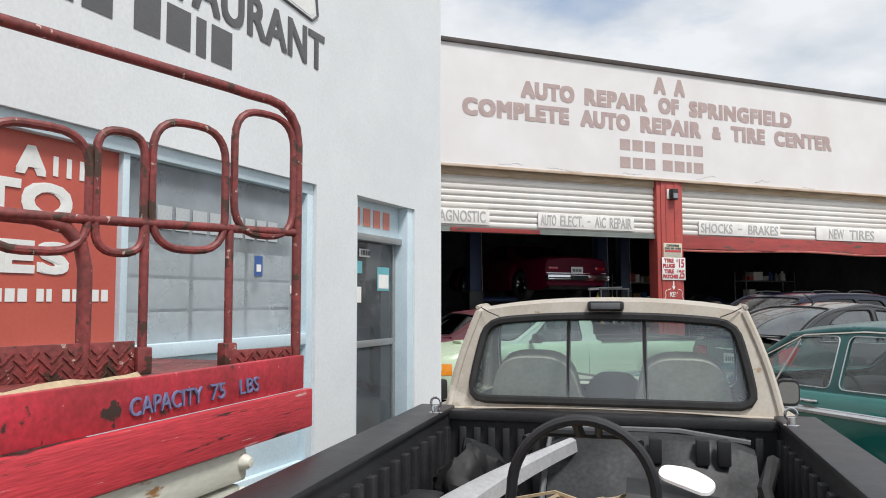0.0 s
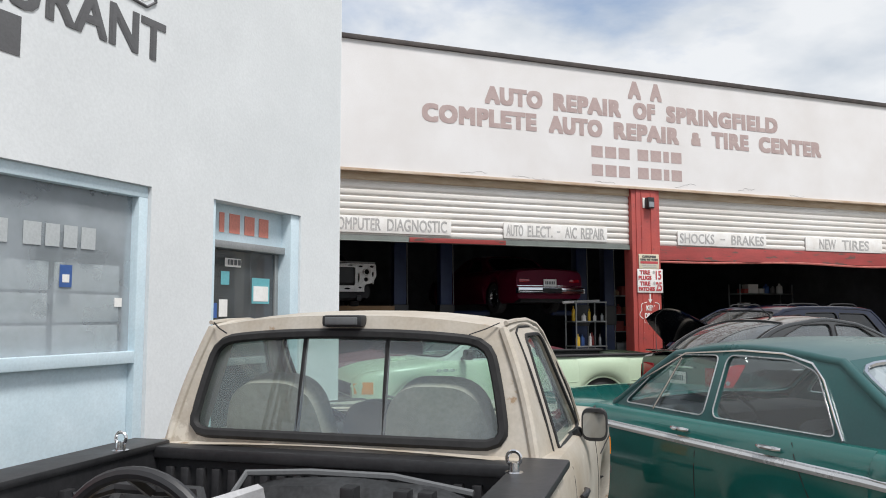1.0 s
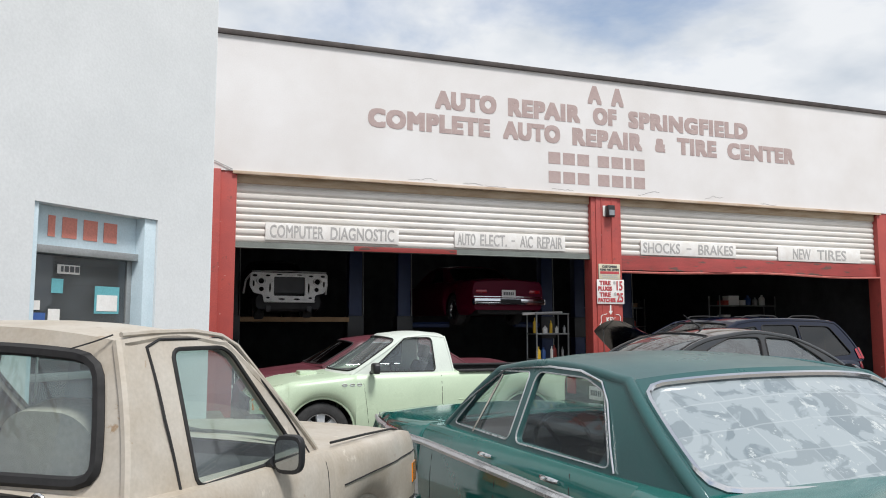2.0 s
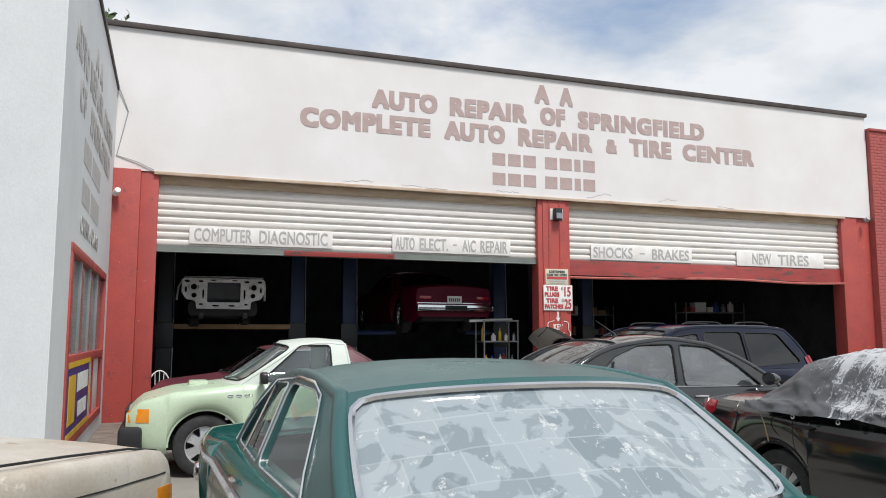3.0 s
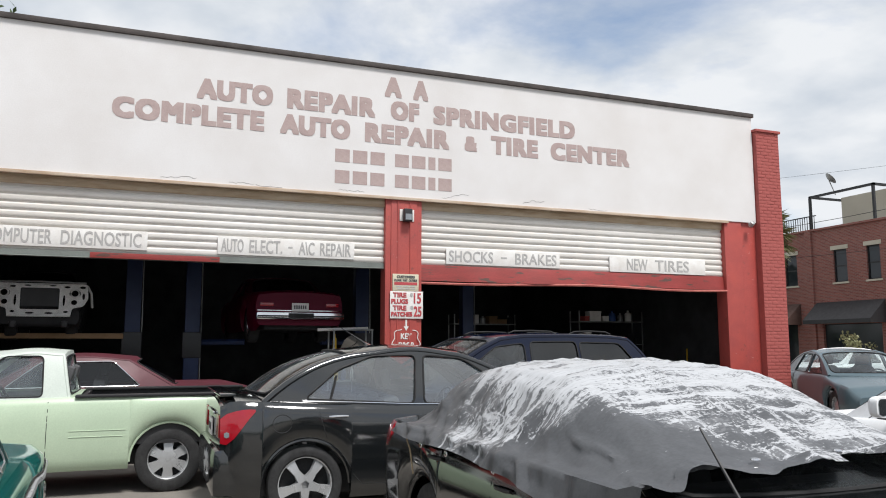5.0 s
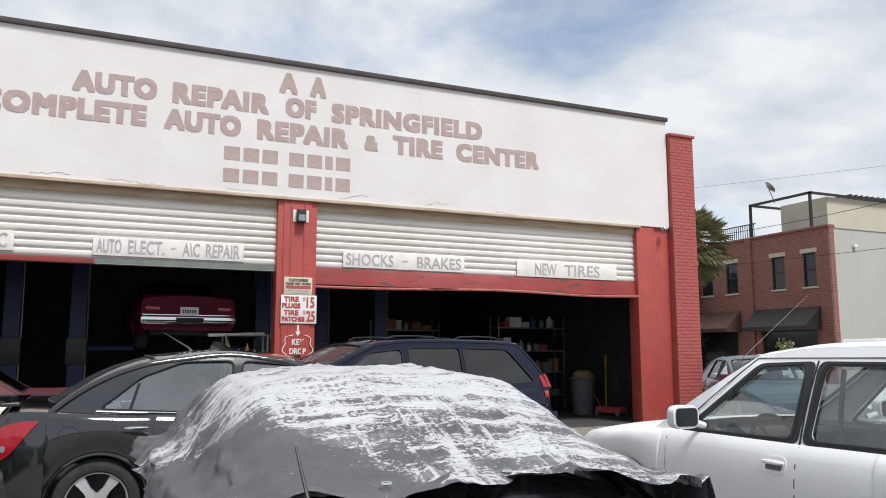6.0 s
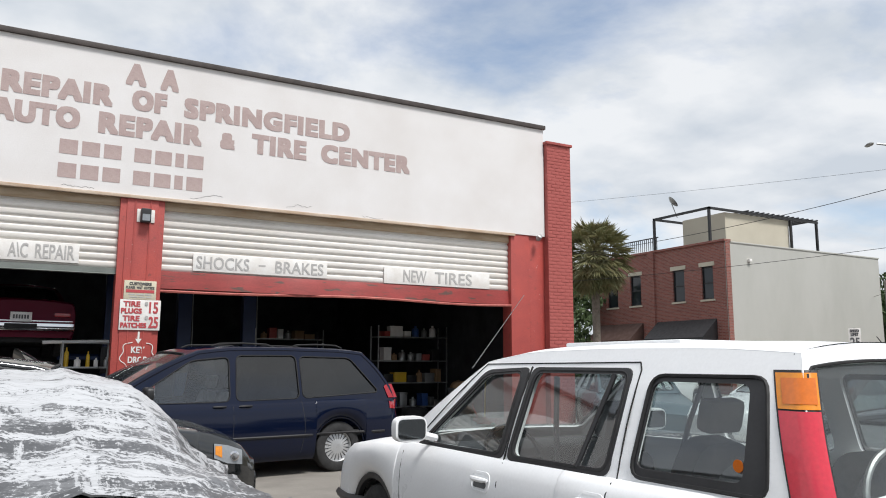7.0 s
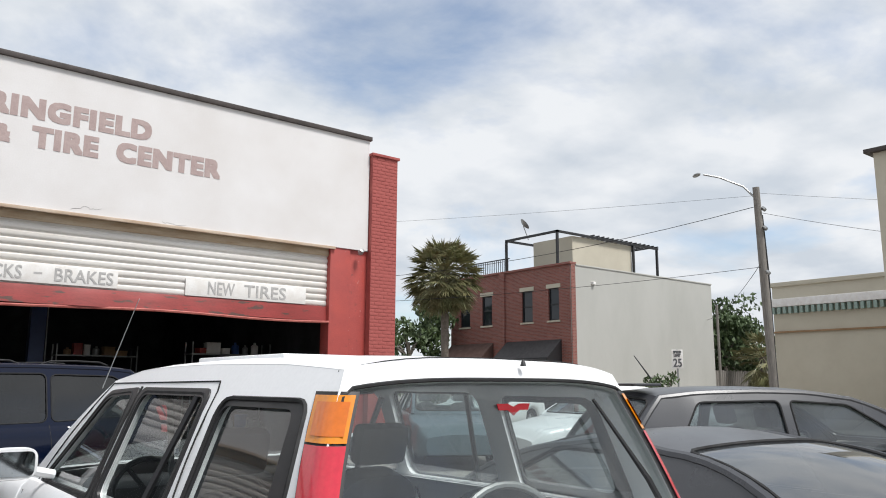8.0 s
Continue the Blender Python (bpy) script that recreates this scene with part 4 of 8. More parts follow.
def shutter(x0, x1, zb, sag, label, bars_red):
    sh = thing("roller_shutter", label, "shutter", group="garage roller shutters")
    h = 0.125
    me = slat_mesh(x1 - x0, h)
    n = int((4.22 - zb) / h) + 1
    for i in range(n):
        ob = new("slat", me)
        ob.parent = sh
        ob.location = (x0, FY + 0.16, zb + i * h)
    bm = bmesh.new()
    k = 24
    rows = []
    for i in range(k + 1):
        x = x0 + (x1 - x0) * i / k
        d = sag * math.sin(math.pi * min(1, i / k * 1.15)) + (0.02 * math.sin(i * 1.7) if sag else 0)
        rows.append([bm.verts.new(p) for p in ((x, FY + 0.12, zb), (x, FY + 0.11 - d * 0.4, zb - 0.09), (x, FY + 0.10 - d, zb - bars_red), (x, FY + 0.16, zb - bars_red - 0.01), (x, FY + 0.18, zb))])
    for a, b in zip(rows, rows[1:]):
        for j in range(5):
            bm.faces.new((a[j], b[j], b[(j + 1) % 5], a[(j + 1) % 5]))
    part("bottom_rail", bm, M["red_dark"] if sag else material("dull_green_rail", (0.16, 0.18, 0.165), 0.6), sh, "red painted bottom rail" if sag else "dull green bottom rail")
    if not sag:
        part("rail_patch", BX(x0 + 2.1, x0 + 4.1, FY + 0.09, FY + 0.10, zb - bars_red, zb - 0.01, bevel=0.003), M["red_dark"], sh, "red painted stretch of the rail")
    if sag:
        pts = [(x0 + (x1 - x0) * i / 30, FY + 0.05 - 0.03 * math.sin(i * 0.45), zb - bars_red - 0.02 - 0.02 * math.sin(i * 0.31) - 0.03 * max(0, 1 - i / 8)) for i in range(31)]
        part("rail_lip", tube(bmesh.new(), pts, 0.025, 6), M["red_lip"], sh, "dented paler lip of the rail")
    part("header_strip", BX(x0, x1, FY + 0.10, FY + 0.13, 4.03, 4.20, bevel=0.006), M["header"], sh, "rust stained beige header strip")
    return sh


shutter(3.80, 10.80, 3.0, 0.0, "white corrugated roller shutter half raised over a green rail", 0.10)
shutter(11.50, 18.55, 3.0, 0.05, "white corrugated roller shutter half raised over a bent red rail", 0.30)


def board(text, x0, x1, z0, z1, pad, label):
    b = thing("sign_board", label, "sign", group="shutter sign boards")
    y = FY + 0.115
    part("plate", BX(x0, x1, y - 0.012, y + 0.012, z0, z1, bevel=0.004), M["board"], b)
    a0, a1 = x0 + pad, x1 - pad
    words(text, Matrix.Translation((a0, y - 0.0135, z0 + 0.05)) @ pose(0, 0, 0, 90, 0, 0), a1 - a0, z1 - z0 - 0.09, M["letter_grey"], b, 0.004)


board("COMPUTER DIAGNOSTIC", 4.31, 6.75, 3.05, 3.36, 0.08, "white board lettered computer diagnostic on the shutter")
board("AUTO ELECT. - A\\C REPAIR", 7.86, 10.24, 3.04, 3.35, 0.06, "white board lettered auto electrical repair on the shutter")
board("SHOCKS - BRAKES", 12.02, 14.46, 3.03, 3.33, 0.06, "white board lettered shocks and brakes on the shutter")
board("NEW TIRES", 15.63, 18.06, 3.01, 3.33, 0.42, "white board lettered new tires on the shutter")

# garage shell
# Inner surfaces take the shade inside in their near-black colours.
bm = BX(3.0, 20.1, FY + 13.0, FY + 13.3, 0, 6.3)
solid("wall_back", bm, M["dark"], "garage back wall, near black for shade", "wall", kind="structure", smooth=0)
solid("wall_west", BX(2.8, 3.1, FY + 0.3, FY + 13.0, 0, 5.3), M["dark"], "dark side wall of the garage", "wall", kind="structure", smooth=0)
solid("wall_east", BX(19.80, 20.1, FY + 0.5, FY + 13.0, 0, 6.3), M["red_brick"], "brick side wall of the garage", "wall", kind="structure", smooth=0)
# Added lining hides the red brick so the bay stays dark inside.
solid("wall_shade_lining", BX(19.70, 19.80, FY + 0.5, FY + 13.0, 0, 4.9), M["dark"], "added garage side lining, near black for shade", "wall", kind="structure", smooth=0)
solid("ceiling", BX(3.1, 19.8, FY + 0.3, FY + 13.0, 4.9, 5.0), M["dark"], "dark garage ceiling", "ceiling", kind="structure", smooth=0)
solid("floor", BX(3.1, 19.8, FY + 0.0, FY + 13.0, -0.05, 0.012), M["floor_dark"], "concrete garage floor, coloured dark for shade", "floor", kind="structure", smooth=0)

# ---- corner shop with the cut-off corner ----
CD = Vector((0.7146, 0.6995, 0)).normalized()
CN = Vector((CD.y, -CD.x, 0))
CO = Vector((2.635, 7.05, 0))
CH = Matrix(((CD.x, -CN.x, 0, CO.x), (CD.y, -CN.y, 0, CO.y), (0, 0, 1, 0), (0, 0, 0, 1)))  # local x along the wall, y into it


def cmap(a, b, d):
    return CH @ Vector((a, d, b))


bm = bmesh.new()
panel(bm, rect(-9.0, 0.65, 0, 5.55), [rect(-1.15, 0.0, 0.10, 2.44), rect(-5.4, -1.78, 0.28, 2.44)], cmap, 0.25)
shop = solid("wall_corner", bm, M["stucco"], "white stucco corner wall of the shop", "wall", kind="structure", smooth=0)
bm = bmesh.new()
panel(bm, rect(7.5, FY, 0, 5.55), [rect(8.6, 12.95, 0.36, 2.44)], lambda a, b, d: Vector((3.10 - d, a, b)), 0.2)
side = solid("wall_side", bm, M["stucco"], "white painted side wall of the shop", "wall", kind="structure", smooth=0)
part("roof_edge", BX(3.02, 3.13, 7.5, FY + 0.02, 5.55, 5.61), M["cap"], side)
bm = bmesh.new()
tube(bm, [cmap(-9, 5.58, 0.05), cmap(0.62, 5.58, 0.05)], 0.05, 4)
part("roof_edge", bm, M["cap"], shop)


def on_corner(s, z, out=0.002):
    return CH @ Matrix.Translation((s, -out, z)) @ pose(0, 0, 0, 90, 0, 0)


lettering("lettering", "RESTAURANT", on_corner(-3.98, 3.345), 2.27, 0.275, M["letter_dark"], shop, 0.012, "charcoal painted capital letters")
bars("number_bar", on_corner(-4.26, 3.05), [0.2, 0.2, -0.05, 0.2, 0.2, 0.09, 0.2], 0.24, 0.05, M["letter_dark"], shop, "charcoal painted bars")

# shop window
win = thing("window_1", "pale blue framed shop window with a blue panel below", "window", kind="structure")
win.matrix_world = CH


def cpart(name, a0, a1, z0, z1, d0, d1, mat, parent=win, label="", bevel=0.006):
    return part(name, BX(a0, a1, d0, d1, z0, z1, bevel=bevel), mat, parent, label)


cpart("frame_top", -5.4, -1.78, 2.36, 2.44, 0.03, 0.15, M["frame_blue"])
cpart("frame_side", -1.86, -1.78, 0.28, 2.36, 0.03, 0.15, M["frame_blue"])
cpart("mullion", -3.655, -3.605, 1.30, 2.36, 0.05, 0.13, M["frame_blue"])
cpart("sill_rail", -5.4, -1.86, 1.22, 1.30, 0.03, 0.15, M["frame_blue"])
cpart("lower_panel", -5.4, -1.86, 0.36, 1.22, 0.09, 0.12, M["frame_blue"])
cpart("lower_rail", -5.4, -1.86, 0.28, 0.36, 0.04, 0.14, M["frame_blue"])
shop_pane = cpart("pane", -3.60, -1.86, 1.30, 2.36, 0.095, 0.10, M["glass_shop"], bevel=0)
shop_pane.visible_shadow = False
redp = cpart("red_panel", -5.4, -3.655, 1.30, 2.36, 0.085, 0.10, material("red_sign_panel", (0.50, 0.10, 0.07), 0.5, var=0.06, second=(0.44, 0.085, 0.06)), win, "red painted sign panel", bevel=0)

# shop door
dr = thing("door_1", "glazed shop door in a pale blue frame with stickers on the glass", "door", kind="structure")
dr.matrix_world = CH
cpart("jamb_left", -1.15, -1.10, 0.1, 2.44, 0.02, 0.22, M["frame_blue"], dr)
cpart("jamb_right", -0.12, 0.0, 0.1, 2.44, 0.02, 0.22, M["frame_blue"], dr)
cpart("transom_panel", -1.10, -0.12, 2.14, 2.44, 0.12, 0.16, M["frame_blue"], dr)
cpart("head", -1.10, -0.12, 2.08, 2.14, 0.08, 0.2, M["steel"], dr)
cpart("stile", -1.10, -1.05, 0.1, 2.08, 0.15, 0.19, M["steel"], dr)
cpart("stile", -0.17, -0.12, 0.1, 2.08, 0.15, 0.19, M["steel"], dr)
cpart("mid_rail", -1.05, -0.17, 1.13, 1.19, 0.15, 0.19, M["steel"], dr)
cpart("bottom_rail", -1.05, -0.17, 0.1, 0.22, 0.15, 0.19, M["steel"], dr)
cpart("pane", -1.05, -0.17, 0.22, 2.08, 0.165, 0.172, M["glass_door"], dr, bevel=0)

# shop's other walls
solid("wall_rear", BX(-12, -4.1, 0.8, 1.1, 0, 5.55), M["stucco"], "white stucco wall of the shop", "wall", kind="structure", smooth=0)
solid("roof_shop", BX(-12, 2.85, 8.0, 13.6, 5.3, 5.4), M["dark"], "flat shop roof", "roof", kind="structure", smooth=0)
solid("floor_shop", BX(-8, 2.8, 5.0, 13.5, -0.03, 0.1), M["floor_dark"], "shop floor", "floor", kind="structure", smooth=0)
# Added backdrop behind the glass; dimness is put into its colour.
solid("wall_inner", BX(-8, 2.6, 10.5, 10.7, 0.1, 5.3), M["dark"], "inner wall of the shop, dark for a dim interior", "wall", kind="structure", smooth=0)

# ---- vehicles ----
tan = car_paint("faded_tan_paint", (0.49, 0.455, 0.40), 0.38, coat=0.35, second=(0.37, 0.315, 0.245), amount=0.45, var=0.08, scale=3.2, chips=(((0.56, 0.52, 0.45), 0.63, 5), ((0.30, 0.21, 0.13), 0.66, 7), ((0.17, 0.11, 0.07), 0.72, 16)))
ranger, _, ranger_skin, ranger_side = car("pickup_truck", "faded tan compact pickup truck with a black lined bed", "pickup", (2.144, 2.935), (0.105, 2.08), -37, dict(
    L=4.45, W=0.86, paint=tan, top=[(0, 1.0), (0.05, 1.03), (2.0, 1.03), (2.1, 1.04), (3.4, 1.01), (3.9, 0.995), (4.3, 0.965), (4.4, 0.92), (4.45, 0.82)], wheels=(1.02, 3.62, 0.34), z0=0.32,
    plan=[(0, 0.97), (0.1, 1.0), (3.9, 1.0), (4.25, 0.975), (4.38, 0.94), (4.45, 0.86)], section=[(0.0, 0.90), (0.06, 0.945), (0.16, 0.972), (0.32, 0.992), (0.5, 1.0), (0.68, 1.0), (0.80, 0.995), (0.90, 0.985), (0.96, 0.97), (1.0, 0.95)], open=[(0.06, 2.0)], crown=0.03,
    cabin=dict(belt=1.0, roof=1.543, cr=2.06, tr=2.16, tf=2.68, cf=3.25, wb=0.80, wr=0.625, bow_r=0.03, zr=1.0, corner=0.05, r_in=(0.15, 0.16, 0.13), windows=[[(2.34, 1.03), (3.02, 1.03), (2.67, 1.465), (2.36, 1.465)]]),
    glass=M["glass_green"], rear_seal=(M["rubber"], 0.02), seat=M["seat_tan"], seats=[(2.46, 0)], headrest=False, seat_h=0.78,
    seams=[[(2.3, 0.98), (2.28, 0.6), (2.3, 0.4), (3.1, 0.4), (3.16, 0.7), (3.16, 0.98)]], mirror_sides=(1,), mirror_tall=1.75, mirror_out=0.085, mirrors=[(2.76, 1.075, M["plastic"], 0.56)], handles=[(2.42, 0.86, M["plastic"], 0.14)], trims=[(0.1, 0.62, 4.4, 0.62, 0.008, M["rubber"])]))

teal = car_paint("dark_teal_paint", (0.011, 0.120, 0.106), 0.09, coat=0.9, second=(0.010, 0.102, 0.090), amount=0.3)
teal_roof = car_paint("faded_teal_roof_paint", (0.022, 0.090, 0.088), 0.3, coat=0.4, second=(0.034, 0.086, 0.088))
belair, _, belair_skin, belair_side = car("sedan", "dark green 1960s sedan with chrome trim", "car", (5.36, 3.07), (0, 1.85), 2.5, dict(
    L=5.3, W=1.0, paint=teal, roof_paint=teal_roof, top=[(0, 0.70), (0.06, 0.86), (0.3, 0.92), (1.1, 0.93), (3.6, 0.92), (4.6, 0.90), (5.15, 0.84), (5.3, 0.72)], wheels=(1.12, 4.15, 0.35), z0=0.24,
    cabin=dict(belt=0.92, roof=1.355, cr=1.24, tr=1.84, tf=3.08, cf=3.60, wb=0.90, wr=0.715, bow_r=0.14, bow_f=0.16, crown=0.055, cant=0.03, smooth=55, corner=0.05, r_in=(0.07, 0.08, 0.07),
               windows=[[(1.77, 0.95), (2.60, 0.95), (2.60, 1.305), (2.14, 1.30), (1.95, 1.245)], [(2.67, 0.95), (3.46, 0.95), (3.10, 1.285), (2.67, 1.30)]]),
    rear_window=M["papered"], rear_seal=(M["chrome"], 0.014), side_seal=M["alloy"], side_seal_r=0.0045, glass=M["glass"], headrest=False, seat_h=0.42, seats=[(2.35, 0), (1.6, 0)],
    seams=[[(2.64, 0.9), (2.64, 0.35)], [(3.5, 0.9), (3.55, 0.35)], [(1.98, 0.9), (1.75, 0.5)]], trims=[(0.3, 0.78, 5.1, 0.815, 0.019, M["alloy"]), (0.3, 0.802, 5.1, 0.837, 0.008, M["chrome"])], handles=[(2.78, 0.865, M["chrome"], 0.16), (2.1, 0.86, M["chrome"], 0.16)]))

mint = car_paint("pale_mint_paint", (0.50, 0.61, 0.45), 0.3, coat=0.5, second=(0.45, 0.56, 0.41))
mint_top = car_paint("pale_mint_roof_paint", (0.62, 0.68, 0.62), 0.3, coat=0.5)
mini, _, mini_skin, mini_side = car("mini_pickup", "pale mint green mini pickup with alloy wheels", "pickup", (7.05, 9.80), (0, 0.95), 90, dict(
    L=4.35, W=0.82, paint=mint, roof_paint=mint_top, top=[(0, 0.96), (0.05, 0.99), (1.9, 0.99), (3.2, 0.97), (3.9, 0.90), (4.25, 0.80), (4.35, 0.66)], wheels=(0.95, 3.55, 0.33), z0=0.26, open=[(0.06, 1.82)], crown=0.03,
    plan=[(0, 0.96), (0.1, 1.0), (3.5, 1.0), (4.1, 0.96), (4.3, 0.88), (4.35, 0.8)],
    cabin=dict(belt=0.97, roof=1.46, cr=1.92, tr=2.0, tf=2.55, cf=3.2, wb=0.76, wr=0.60, bow_r=0.03, windows=[[(2.16, 1.0), (2.98, 1.0), (2.52, 1.40), (2.18, 1.40)]]),
    glass=M["glass_pale"], seats=[(2.2, 0)], style=dict(spokes=6, spoke=0.10, rim=0.64), trims=[(0.1, 0.66, 0.54, 0.66, 0.004, mint), (1.37, 0.66, 1.9, 0.66, 0.004, mint), (0.1, 0.60, 0.50, 0.60, 0.004, mint), (1.40, 0.60, 1.9, 0.60, 0.004, mint)], seams=[[(2.1, 0.95), (2.1, 0.35), (3.0, 0.35), (3.08, 0.95)]], mirrors=[(2.95, 1.05, M["plastic"], 0.9)]))

black = car_paint("black_metallic_paint", (0.010, 0.0115, 0.0125), 0.10, coat=0.8, lacquer=0.6)
sonic, _, sonic_skin, sonic_side = car("sedan", "black compact sedan with alloy wheels", "car", (8.10, 7.88), (0, 0.72), -90, dict(
    L=4.0, W=0.87, paint=black, plan=[(0, 0.86), (0.05, 0.91), (0.18, 0.95), (0.6, 0.985), (1.2, 1.0), (2.9, 1.0), (3.45, 0.97), (3.8, 0.90), (3.95, 0.80), (4.0, 0.72)], top=[(0, 0.97), (0.03, 1.03), (0.12, 1.045), (0.6, 1.02), (1.6, 0.97), (3.05, 0.95), (3.55, 0.87), (3.87, 0.75), (4.0, 0.6)], wheels=(0.72, 3.08, 0.325), z0=0.2,
    cabin=dict(belt=0.95, roof=1.48, cr=0.36, tr=1.22, tf=2.2, cf=3.08, zr=1.03, wb=0.80, wr=0.60, drop_r=0.06, smooth=60, corner=0.06, arc_r=0.075, arc_f=0.05, cant=0.035, r_in=(0.10, 0.09, 0.07),
               windows=[[(0.70, 1.045), (1.70, 0.985), (1.76, 1.42), (1.34, 1.415), (1.02, 1.30)], [(1.79, 0.985), (2.82, 0.965), (2.52, 1.20), (2.22, 1.39), (1.83, 1.42)]]),
    glass=M["glass_teal"], side_seal_r=0.009, seats=[(1.75, 0), (1.0, 1)], seat_h=0.5, style=dict(spokes=5, spoke=0.066, rim=0.74, tip=0.66, face=0.75), handles=[(0.98, 0.90, M["chrome"], 0.17), (1.95, 0.88, M["chrome"], 0.17)],
    seams=[[(1.77, 0.95), (1.77, 0.3), (2.55, 0.3), (2.70, 0.93)], [(1.77, 0.3), (1.2, 0.32), (0.92, 0.62), (0.80, 0.97)]]))
covered, _, covered_skin, covered_side = car("sedan", "black sedan under a weathered grey tarpaulin", "car", (9.27, 5.04), (0, 1.0), 180, dict(
    L=4.55, W=0.90, paint=black, top=[(0, 0.66), (0.04, 0.9), (0.12, 0.98), (0.7, 0.98), (3.3, 0.92), (4.0, 0.84), (4.4, 0.72), (4.55, 0.58)], wheels=(1.0, 3.68, 0.325), z0=0.2,
    cabin=dict(belt=0.92, roof=1.31, cr=0.75, tr=1.4, tf=2.4, cf=3.3, arc_r=0.03, arc_f=0.02, zr=0.97, wb=0.80, wr=0.58, windows=[[(1.15, 0.96), (2.05, 0.95), (2.08, 1.25), (1.5, 1.24)], [(2.15, 0.95), (3.05, 0.94), (2.45, 1.22), (2.16, 1.25)]]),
    seat_h=0.45, headrest=False, seats=[(2.0, 0), (1.1, 0)], style=dict(spokes=10, spoke=0.05, rim=0.68), handles=[(1.35, 0.86, M["plastic"], 0.17), (2.25, 0.83, M["plastic"], 0.17)],
    seams=[[(2.1, 0.92), (2.1, 0.3), (3.0, 0.3), (3.05, 0.9)], [(2.1, 0.3), (1.4, 0.35), (1.25, 0.7), (1.25, 0.92)]]))

navy = car_paint("navy_blue_paint", (0.0025, 0.006, 0.022), 0.09, coat=0.4)
van, _, van_skin, van_side = car("minivan", "navy blue minivan with an open bonnet and roof rails", "minivan", (13.32, 11.27), (0, 1.0), 97, dict(
    L=5.05, W=0.98, paint=navy, open=[(4.22, 4.88)], mirrors=[(3.62, 1.1, M["plastic"], 1.1)], top=[(0, 0.7), (0.05, 0.96), (0.3, 0.98), (3.8, 0.97), (4.3, 0.92), (4.9, 0.78), (5.05, 0.62)], wheels=(1.0, 4.0, 0.335), z0=0.2,
    cabin=dict(belt=0.96, roof=1.655, cr=0.10, tr=0.58, tf=2.95, cf=4.1, arc_r=0.05, arc_f=0.05, cant=0.04, wb=0.92, wr=0.70, corner=0.08, windows=[[(0.36, 1.06), (1.57, 1.0), (1.57, 1.555), (0.78, 1.54)], [(1.62, 1.0), (2.50, 0.985), (2.46, 1.56), (1.62, 1.565)], [(2.58, 0.98), (3.85, 0.97), (3.05, 1.49), (2.56, 1.54)]]),
    glass=M["glass"], side_glass=[M["glass_smoke"], M["glass_smoke"], M["glass"]], rim=M["alloy"], style=dict(spokes=20, spoke=0.03, rim=0.62, tip=0.7), seats=[(2.6, 0), (1.7, 0)], handles=[(2.38, 0.92, M["plastic"], 0.17), (2.72, 0.92, M["plastic"], 0.17)],
    seams=[[(2.54, 1.0), (2.54, 0.3), (3.6, 0.3)], [(1.6, 1.0), (1.55, 0.6), (1.6, 0.3)]], trims=[(0.3, 0.52, 4.8, 0.52, 0.016, M["plastic"])]))

white = car_paint("white_paint", (0.86, 0.87, 0.88), 0.3, coat=0.6, var=0.03)
crv, _, crv_skin, crv_side = car("suv", "white compact sport utility vehicle with tall tail lamps", "suv", (12.31, 1.72), (0, 0), 0, dict(
    L=4.08, W=0.85, paint=white, top=[(0, 0.7), (0.03, 1.0), (0.1, 1.02), (2.7, 0.995), (3.15, 0.975), (3.75, 0.9), (3.98, 0.78), (4.08, 0.6)], wheels=(0.85, 3.22, 0.345), z0=0.26,
    cabin=dict(belt=0.99, roof=1.532, cr=0.04, tr=0.22, tf=2.15, cf=2.95, wb=0.775, wr=0.56, bow_r=0.04, corner=0.06, drop_r=0.032, round=3.6, crown=0.036, cant=0.002, smooth=70, screen_corner=0.03, r_in=(0.03, 0.06, 0.11), windows=[[(0.24, 1.03), (0.86, 1.03), (0.86, 1.42), (0.32, 1.42)], [(0.99, 1.03), (1.68, 1.02), (1.66, 1.43), (0.99, 1.43)], [(1.76, 1.02), (2.62, 1.0), (2.1, 1.41), (1.76, 1.43)]]),
    glass=M["glass_suv"], rear_window=M["glass"], rear_seal=(M["rubber"], 0.006), seats=[(1.6, 0), (0.75, 1)], handles=[(1.85, 0.90, white, 0.15), (1.0, 0.92, white, 0.15)], mirrors=[(2.46, 1.1, white, 1.0)], arch_paint=M["plastic"], lip=0.03,
    seams=[[(1.71, 0.99), (1.71, 0.35), (2.7, 0.35), (2.75, 0.95)], [(0.92, 1.0), (0.92, 0.7), (1.1, 0.4)]], trims=[(0.1, 0.55, 3.9, 0.55, 0.03, M["plastic"])]))

grey = car_paint("dark_grey_paint", (0.058, 0.06, 0.066), 0.3, coat=0.6)
hatch, _, hatch_skin, hatch_side = car("hatchback", "dark grey hatchback parked beside the lot", "car", (16.75, 3.25), (0.8, 1.62), -120, dict(
    L=4.2, W=0.87, paint=grey, top=[(0, 0.7), (0.05, 0.96), (2.6, 0.93), (3.5, 0.86), (4.1, 0.72), (4.2, 0.6)], wheels=(0.75, 3.3, 0.325),
    cabin=dict(belt=0.93, roof=1.42, cr=0.2, tr=0.55, tf=2.2, cf=3.0, arc_f=0.05, arc_r=0.02, cant=0.03, crown=0.04, windows=[[(0.62, 0.98), (1.55, 0.96), (1.55, 1.345), (0.85, 1.33)], [(1.64, 0.96), (2.75, 0.95), (2.15, 1.315), (1.64, 1.345)]]), glass=M["glass_tint"], mirrors=[(2.5, 1.02, M["plastic"], 1.0)]))
